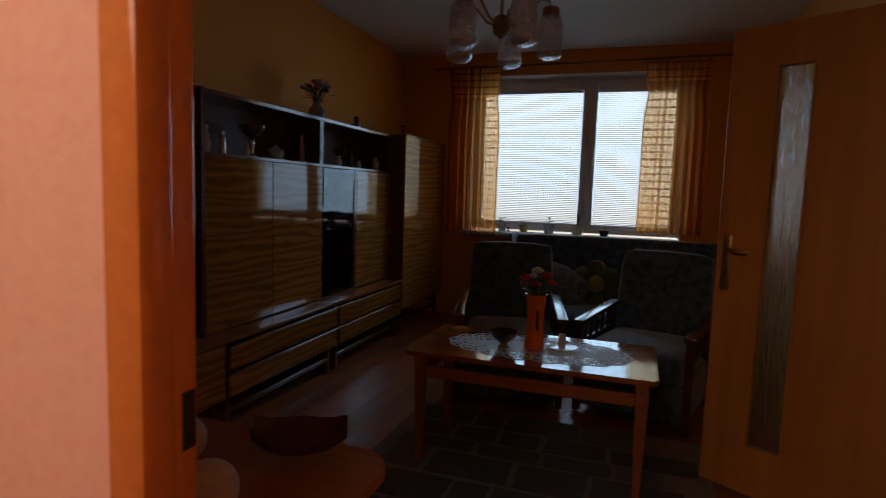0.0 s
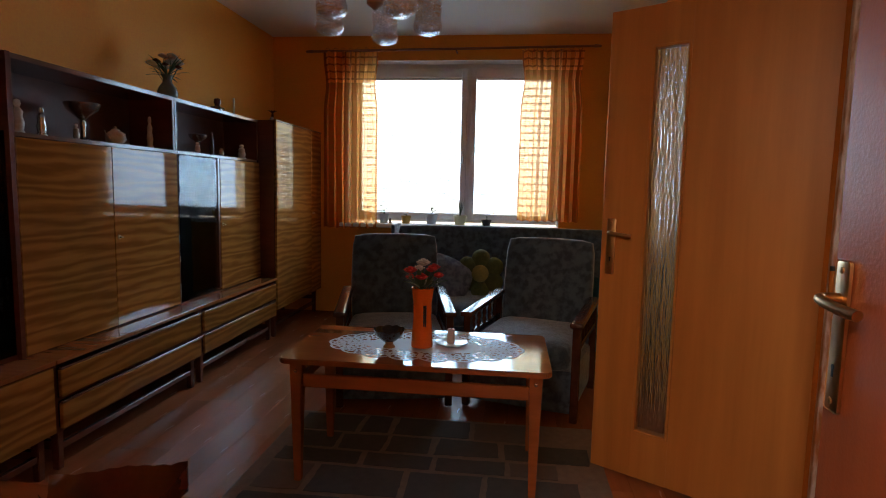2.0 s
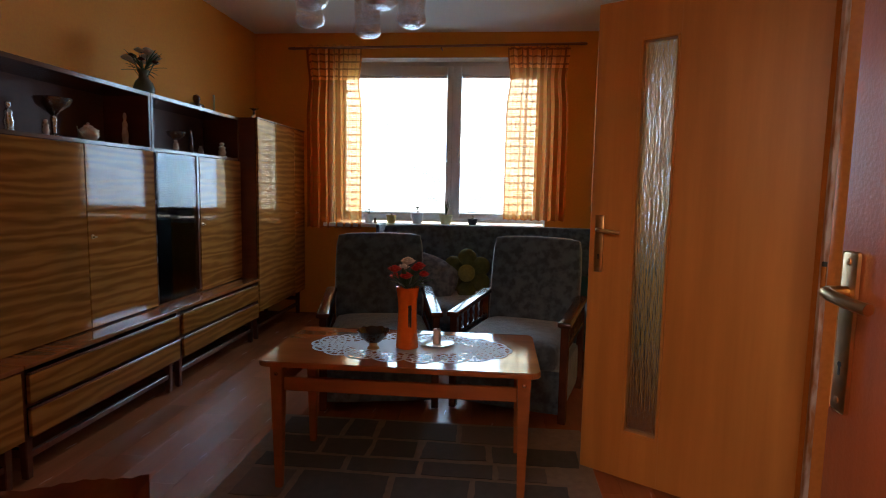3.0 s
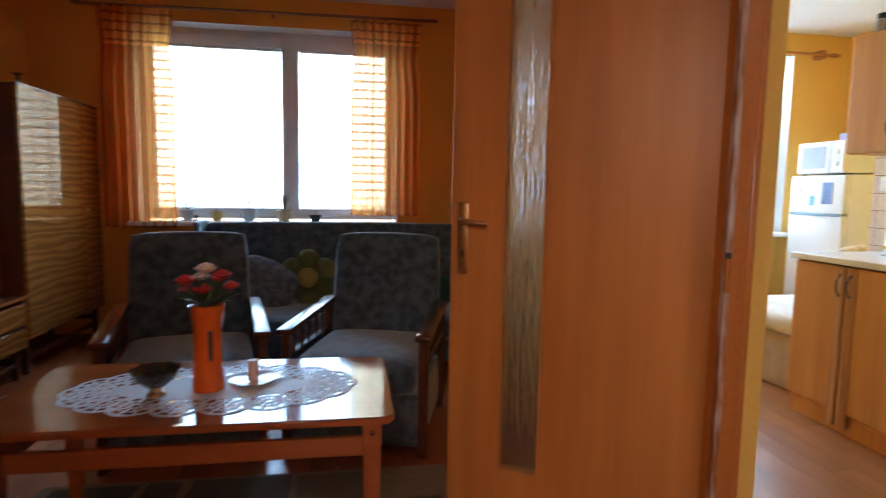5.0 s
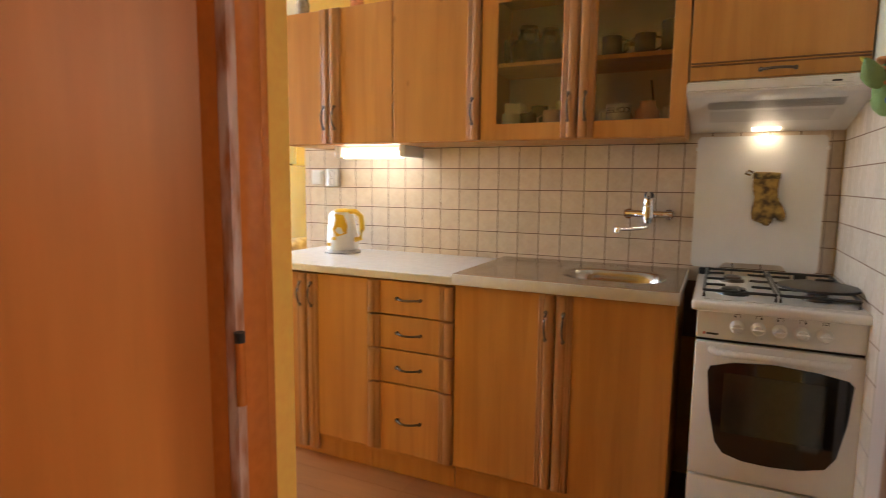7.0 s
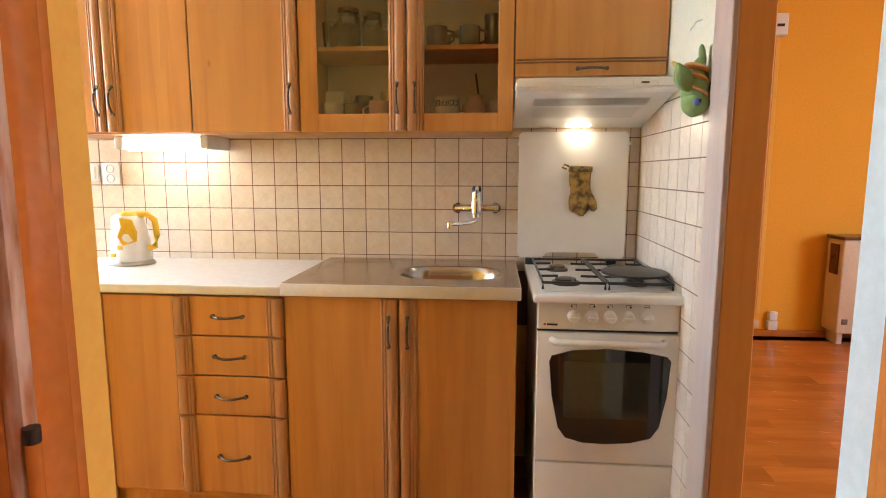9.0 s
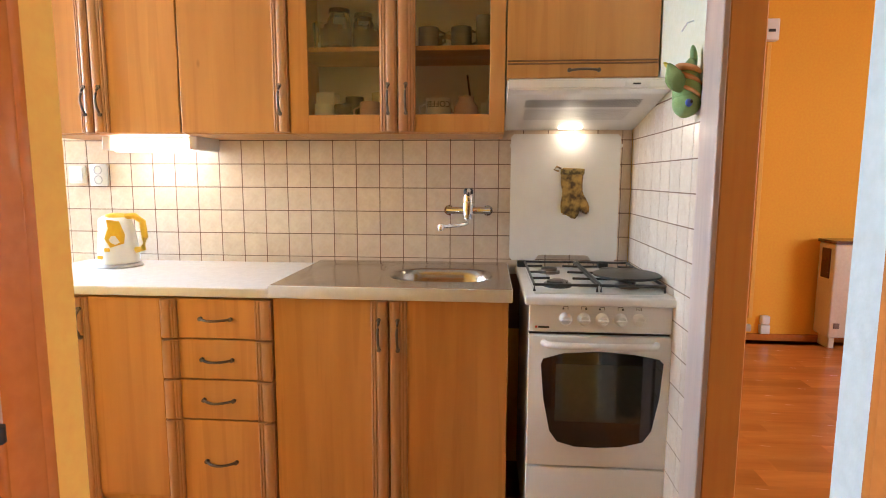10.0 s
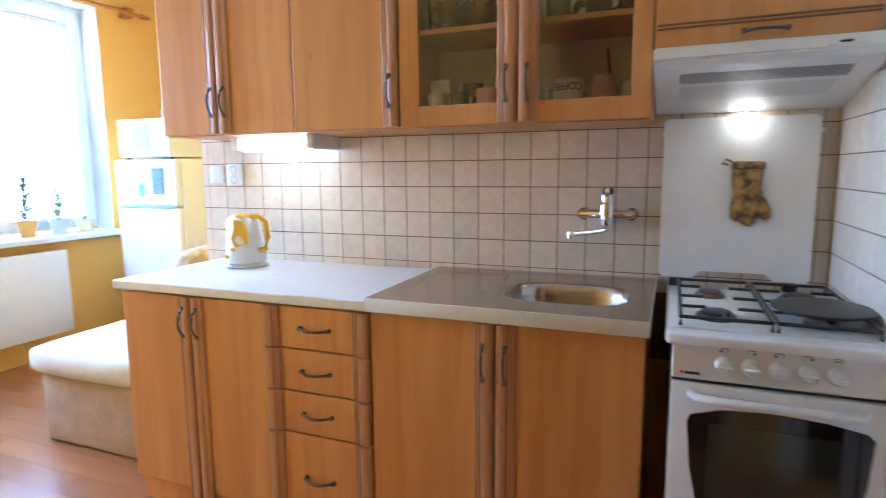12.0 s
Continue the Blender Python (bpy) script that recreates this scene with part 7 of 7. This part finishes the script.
part("fish_body", plush_ball((2.88, 1.866, 1.462), (0.046, 0.036, 0.082), (4, 0, 0), 0.35), FG, fs, smooth=180)
for z, ang, w in ((1.452, 28, 0.0335), (1.486, 26, 0.0325), (1.513, 20, 0.0275)):
    part("stripe", plush_ball((2.877, 1.867, z), (0.0500, w + 0.007, 0.0095), (ang, 0, 0), 0, 0.003), FO, fs, smooth=180)
part("head", plush_ball((2.872, 1.868, 1.420), (0.044, 0.036, 0.036)), FG, fs, smooth=180)
part("fin", plush_ball((2.845, 1.912, 1.486), (0.017, 0.026, 0.042), (-24, 0, 0), 0.45), FG, fs, "drooping green fin", smooth=180)
part("spine", plush_ball((2.86, 1.918, 1.514), (0.010, 0.026, 0.008), (35, 0, 0)), mat("yellow_plush", (0.72, 0.60, 0.10), 0.95, bump=0.6, bump_scale=250), fs, smooth=180)
part("tail", plush_ball((2.89, 1.850, 1.548), (0.011, 0.010, 0.034), (-6, 0, 0), 0, 0.002), FG, fs, smooth=180)
part("eye", plush_ball((2.834, 1.874, 1.419), (0.006, 0.010, 0.011), (0, 0, 0), 0, 0), mat("blue_eye", (0.10, 0.16, 0.55), 0.3), fs, smooth=180)
part("pupil", plush_ball((2.829, 1.869, 1.422), (0.003, 0.004, 0.005), (0, 0, 0), 0, 0), BLACK, fs, smooth=180)
part("hanging_loop", tube([(2.968, 1.862, 1.635), (2.968, 1.846, 1.66), (2.968, 1.829, 1.665)], 0.002, 5), PLASTIC_W, fs)
# jars on top of the wall cabinets
stand(0.004, -0.042, 0.059)
for i, (y, col, capc) in enumerate(((4.10, (0.30, 0.26, 0.22), (0.02, 0.02, 0.02)), (3.79, (0.62, 0.20, 0.10), (0.60, 0.50, 0.40)), (3.50, (0.60, 0.30, 0.08), (0.50, 0.12, 0.08)), (3.26, (0.10, 0.12, 0.25), (0.05, 0.06, 0.12)), (2.95, (0.45, 0.30, 0.15), (0.5, 0.4, 0.2)))):
    j = thing("jar", (3.36, y, 1.9455), "small filled glass jar with a lid on the cabinet", "jar", group="jars on the wall cabinets")
    part("jar_body", lathe([(0, 0), (0.028, 0), (0.030, 0.006), (0.030, 0.065), (0.022, 0.08), (0, 0.08)], (3.36, y, 1.9455), 18), mat("jar_fill", col, 0.15, scale=(60, 60, 60), dark=tuple(min(1, c * 2) for c in col), mix=0.2, coat=0.5), j, smooth=50)
    part("lid", lathe([(0.024, 0.08), (0.025, 0.105), (0.022, 0.108), (0, 0.108)], (3.36, y, 1.9455), 18), mat("jar_lid", capc, 0.4), j, smooth=40)


# crockery in the glazed cabinet
stand(0.004, -0.042, 0.039)
def mug(x, y, z, r, h, m, label, side=1):
    g = thing("mug", (x, y, z), label, "mug", group="crockery in the glazed cabinet")
    part("cup", lathe([(0, 0), (r * 0.9, 0), (r, h * 0.1), (r, h), (r * 0.92, h), (r * 0.9, h * 0.12), (0, h * 0.1)], (x, y, z), 20), m, g, smooth=50)
    part("handle", tube([(x, y + side * r, z + h * 0.85), (x, y + side * (r + 0.022), z + h * 0.75), (x, y + side * (r + 0.022), z + h * 0.35), (x, y + side * r, z + h * 0.2)], 0.0045, 7), m, g, smooth=60)
    return g


WHITE_C = mat("white_crockery", (0.84, 0.83, 0.80), 0.15, scale=(10, 10, 10))
PINK_C = mat("pink_crockery", (0.66, 0.42, 0.36), 0.2, scale=(10, 10, 10))
DARK_C = mat("dark_brown_crockery", (0.06, 0.045, 0.04), 0.2, scale=(10, 10, 10))
YEL_C = mat("cream_yellow_crockery", (0.62, 0.50, 0.26), 0.25, scale=(10, 10, 10))
ZL, ZU = 1.3715, 1.6645
mug(3.36, 2.86, ZL, 0.038, 0.104, PINK_C, "pink mug on the lower shelf", 1)
mug(3.46, 2.83, ZL, 0.042, 0.150, YEL_C, "tall cream jug on the lower shelf", -1)
mug(3.35, 3.03, ZL, 0.036, 0.095, WHITE_C, "white cup with dark rims on the lower shelf", -1)
mug(3.36, 2.96, ZL, 0.034, 0.095, DARK_C, "dark striped mug on the lower shelf", 1)
mug(3.42, 2.93, ZL, 0.036, 0.13, DARK_C, "dark ribbed mug on the lower shelf", 1)
solo("small_carton", box(3.38, 3.0, ZL + 0.0955, 3.47, 3.07, ZL + 0.145, 0.002), WHITE_C, (3.42, 3.035, ZL + 0.0955), "small white carton stacked on cups", "carton")
cm = mug(3.34, 2.60, ZL, 0.046, 0.112, WHITE_C, "white mug with black lettering turned upside down", 1)
fnt = bpy.data.curves.new("lettering", "FONT")
fnt.body, fnt.size, fnt.extrude = "COFFEE", 0.030, 0.0006
fnt.align_x = "CENTER"
txt = new("lettering", fnt)
dg = bpy.context.evaluated_depsgraph_get()
me = bpy.data.meshes.new_from_object(txt.evaluated_get(dg))
bpy.data.objects.remove(txt)
bm = bmesh.new()
bm.from_mesh(me)
for v in bm.verts:
    a = v.co.x / 0.0468
    rr = 0.0466 + v.co.z
    v.co = Vector((3.34 - rr * math.cos(a), 2.60 + rr * math.sin(a), ZL + 0.099 - v.co.y))
part("lettering", bm, BLACK, cm)
pt = thing("sugar_pot", (3.36, 2.50, ZL), "pink sugar pot with a handle on the lower shelf", "pot", group="crockery in the glazed cabinet")
part("pot_body", lathe([(0, 0), (0.036, 0), (0.048, 0.04), (0.045, 0.085), (0.028, 0.104), (0.03, 0.122), (0.024, 0.122), (0, 0.02)], (3.36, 2.50, ZL), 20), PINK_C, pt, smooth=50)
part("handle", tube([(3.35, 2.54, ZL + 0.05), (3.345, 2.555, ZL + 0.065), (3.345, 2.562, ZL + 0.09)], 0.006, 7), PINK_C, pt, smooth=60)
for y, dy, m in ((2.47, 0.03, DARK_C), (2.45, -0.055, WHITE_C), (2.44, -0.075, YEL_C)):
    solo("straw", tube([(3.43, y, ZL + 0.001), (3.45, y + dy, ZL + 0.215)], 0.004, 6), m, (3.43, y, ZL), "long thin stirring stick in the cabinet", "stick", group="sticks in the cabinet")
mug(3.38, 2.425, ZL, 0.022, 0.10, WHITE_C, "small white cup on the lower shelf", 1)
for i, (x, y, r, h) in enumerate(((3.36, 2.97, 0.038, 0.085), (3.50, 3.055, 0.030, 0.11), (3.50, 2.94, 0.032, 0.12), (3.36, 2.885, 0.032, 0.08), (3.45, 2.85, 0.034, 0.11), (3.36, 2.83, 0.030, 0.075), (3.38, 3.045, 0.032, 0.10))):
    g = solo("drinking_glass", lathe([(0, 0), (r * 0.8, 0), (r, h), (r * 0.94, h), (r * 0.75, 0.006), (0, 0.006)], (x, y, ZU), 20), glass("tumbler_glass", (0.93, 0.94, 0.94), thin=True) if i == 0 else bpy.data.materials["tumbler_glass"], (x, y, ZU), "clear drinking glass on the upper shelf", "glass", group="glasses in the cabinet", smooth=50)
mug(3.33, 2.985, ZU, 0.034, 0.08, bpy.data.materials["tumbler_glass"], "clear glass mug with a thick handle on the upper shelf", 1)
for x, y, r, h in ((3.42, 2.985, 0.045, 0.150), (3.43, 2.895, 0.040, 0.135)):
    j = thing("glass_jar", (x, y, ZU), "clear glass jar with a dark rim on the upper shelf", "jar", group="glasses in the cabinet")
    part("jar_body", lathe([(0, 0), (r * 0.9, 0), (r, 0.01), (r, h * 0.8), (r * 0.8, h * 0.92), (r * 0.8, h), (r * 0.74, h), (r * 0.9, h * 0.78), (r * 0.88, 0.012), (0, 0.008)], (x, y, ZU), 20), bpy.data.materials["tumbler_glass"], j, smooth=50)
    part("lid", lathe([(0, h + 0.012), (r * 0.86, h + 0.010), (r * 0.90, h - 0.004), (r * 0.84, h - 0.006)], (x, y, ZU), 20), PEWTER, j, "dark worn lid", smooth=50)
for x, y, h in ((3.37, 2.64, 0.075), (3.37, 2.52, 0.075), (3.40, 2.43, 0.12)):
    mug(x, y, ZU, 0.038, h, DARK_C, "dark smoked cup on the upper shelf", -1)
solo("sugar_bowl", lathe([(0, 0), (0.03, 0), (0.042, 0.03), (0.038, 0.06), (0.02, 0.07), (0.008, 0.078), (0, 0.085)], (3.44, 2.57, ZU), 20), glass("bowl_glass", (0.9, 0.9, 0.88), thin=True), (3.44, 2.57, ZU), "clear glass sugar bowl on the upper shelf", "bowl", smooth=50)

# ---- next room ----
stand(0, -0.20, 0)
h = thing("electric_heater", (5.55, -0.25, 0.0), "pale beige convector heater with a dark top edge", "heater")
CREAM_E = mat("cream_enamel", (0.70, 0.60, 0.46), 0.35, scale=(4, 4, 4))
part("casing", box(5.46, -0.75, 0.09, 5.66, 0.10, 0.775, 0.012, 3), CREAM_E, h, smooth=40)
part("top_trim", box(5.445, -0.76, 0.776, 5.67, 0.11, 0.80, 0.006, 2), DARKWOOD, h, "dark top edge")
part("side_trim", box(5.50, 0.101, 0.52, 5.60, 0.112, 0.74, 0.003), DARKWOOD, h, "dark side grip")
part("control", box(5.452, 0.03, 0.16, 5.4595, 0.07, 0.20, 0.002), PEWTER, h)
for y in (-0.70, 0.05):
    part("foot", box(5.50, y - 0.02, 0.001, 5.64, y + 0.02, 0.09, 0.004), CREAM_E, h)
s = thing("double_socket", (5.695, 0.44, 0.06), "white plastic sockets low on the far wall", "socket")
part("plate", box(5.655, 0.41, 0.055, 5.699, 0.48, 0.125, 0.006, 2), PLASTIC_W, s, smooth=40)
part("plate", box(5.655, 0.415, 0.130, 5.699, 0.475, 0.195, 0.006, 2), PLASTIC_W, s, smooth=40)
s = thing("wall_socket", (5.695, 0.58, 0.06), "cream plastic socket beside the cable duct", "socket")
part("plate", box(5.66, 0.545, 0.07, 5.699, 0.62, 0.125, 0.008, 2), CREAM_E, s, smooth=40)
stand(0, -0.265, 0.05)
solo("cable_duct", box(5.685, 0.60, 0.125, 5.6995, 0.63, 2.17, 0.002), PAINT_YELLOW, (5.69, 0.615, 0.125), "yellow painted vertical cable duct on the wall", "cable duct")
s = thing("fuse_box", (5.68, 0.62, 2.17), "small white electrical box on the wall", "electrical box")
part("box_body", box(5.64, 0.57, 2.175, 5.6995, 0.67, 2.33, 0.012, 3), PLASTIC_W, s, smooth=40)
part("label", box(5.638, 0.60, 2.235, 5.6402, 0.65, 2.255), BLACK, s)


# ---- tiles, planks ----
TP = 0.0994
JOINT = 0.0034
backing = structure("tiled_wall_east", box(WX, 1.797, 0.60, WX + 0.0068, 4.2545, 1.50), GROUT, "beige square wall tiles with brown joints")
me = mesh_of("wall_tile", box(-0.0012, JOINT / 2 - TP / 2, JOINT / 2 - 0.04925, 0.0, TP / 2 - JOINT / 2, 0.04925 - JOINT / 2, 0.0006), TILE)
TZ = 0.0985


def lay(parent, mesh, lo, hi, first, z_lo, z_hi, z_first, place, across):
    """Tiles on a grid, cut to size at the ends of the wall."""
    for k in range(-16, 16):
        a, b = max(lo, first + k * TP), min(hi, first + (k + 1) * TP)
        for j in range(-2, 16):
            c, d = max(z_lo, z_first - (j + 1) * TZ), min(z_hi, z_first - j * TZ)
            if b - a > 0.012 and d - c > 0.012:
                o = new("wall_tile", mesh)
                o.parent, o.location = parent, place((a + b) / 2, (c + d) / 2)
                o.scale = (1, (b - a) / TP, (d - c) / TZ) if across == "y" else ((b - a) / TP, 1, (d - c) / TZ)


lay(backing, me, 1.797, 4.254, 3.127, 0.835, 1.50, 1.390, lambda u, z: (WX - 0.0002, u, z), "y")
backing = structure("tiled_wall_south", box(2.833, SY1 + 0.0002, 0, WX - 0.001, SY1 + 0.005, 1.492), GROUT, "beige square wall tiles beside the cooker")
me = mesh_of("wall_tile_side", box(JOINT / 2 - TP / 2, 0, JOINT / 2 - 0.04925, TP / 2 - JOINT / 2, 0.0012, 0.04925 - JOINT / 2, 0.0006), TILE)
lay(backing, me, 2.834, WX - 0.004, WX - 0.004, 0.0, 1.491, 1.390, lambda u, z: (u, SY1 + 0.0051, z), "x")


def planks(floor, x0, y0, x1, y1, width, length, material, seed):
    """Laminate strips with staggered ends, joints slightly open."""
    rng = random.Random(seed)
    me = mesh_of("plank", box(-width / 2 + 0.0004, -length / 2 + 0.0004, -0.006, width / 2 - 0.0004, length / 2 - 0.0004, 0.0), material)
    n = int((x1 - x0) / width) + 1
    for i in range(n):
        x = x0 + (i + 0.5) * width
        y = y0 - rng.uniform(0, length)
        while y < y1:
            a, b = max(y, y0), min(y + length, y1)
            if b - a > 0.03:
                o = new("plank", me)
                o.parent = floor
                o.location = (min(x, x1 - width / 2), (a + b) / 2, 0)
                o.scale = (1, (b - a) / length, 1)
            y += length


planks(FLOORS["floor_living"], XL, 0.965, 1.77, YN, 0.130, 0.62, FLOOR_L, 1)
planks(FLOORS["floor_kitchen"], 1.77, 1.78, XE, YN, 0.130, 0.62, FLOOR_K, 2)
planks(FLOORS["floor_bedroom"], 1.8, -2.2, 5.70, 1.78, 0.130, 0.62, FLOOR_B, 3)
planks(FLOORS["floor_hall"], -0.9, -1.9, 1.6, 0.96, 0.130, 0.62, FLOOR_L, 4)
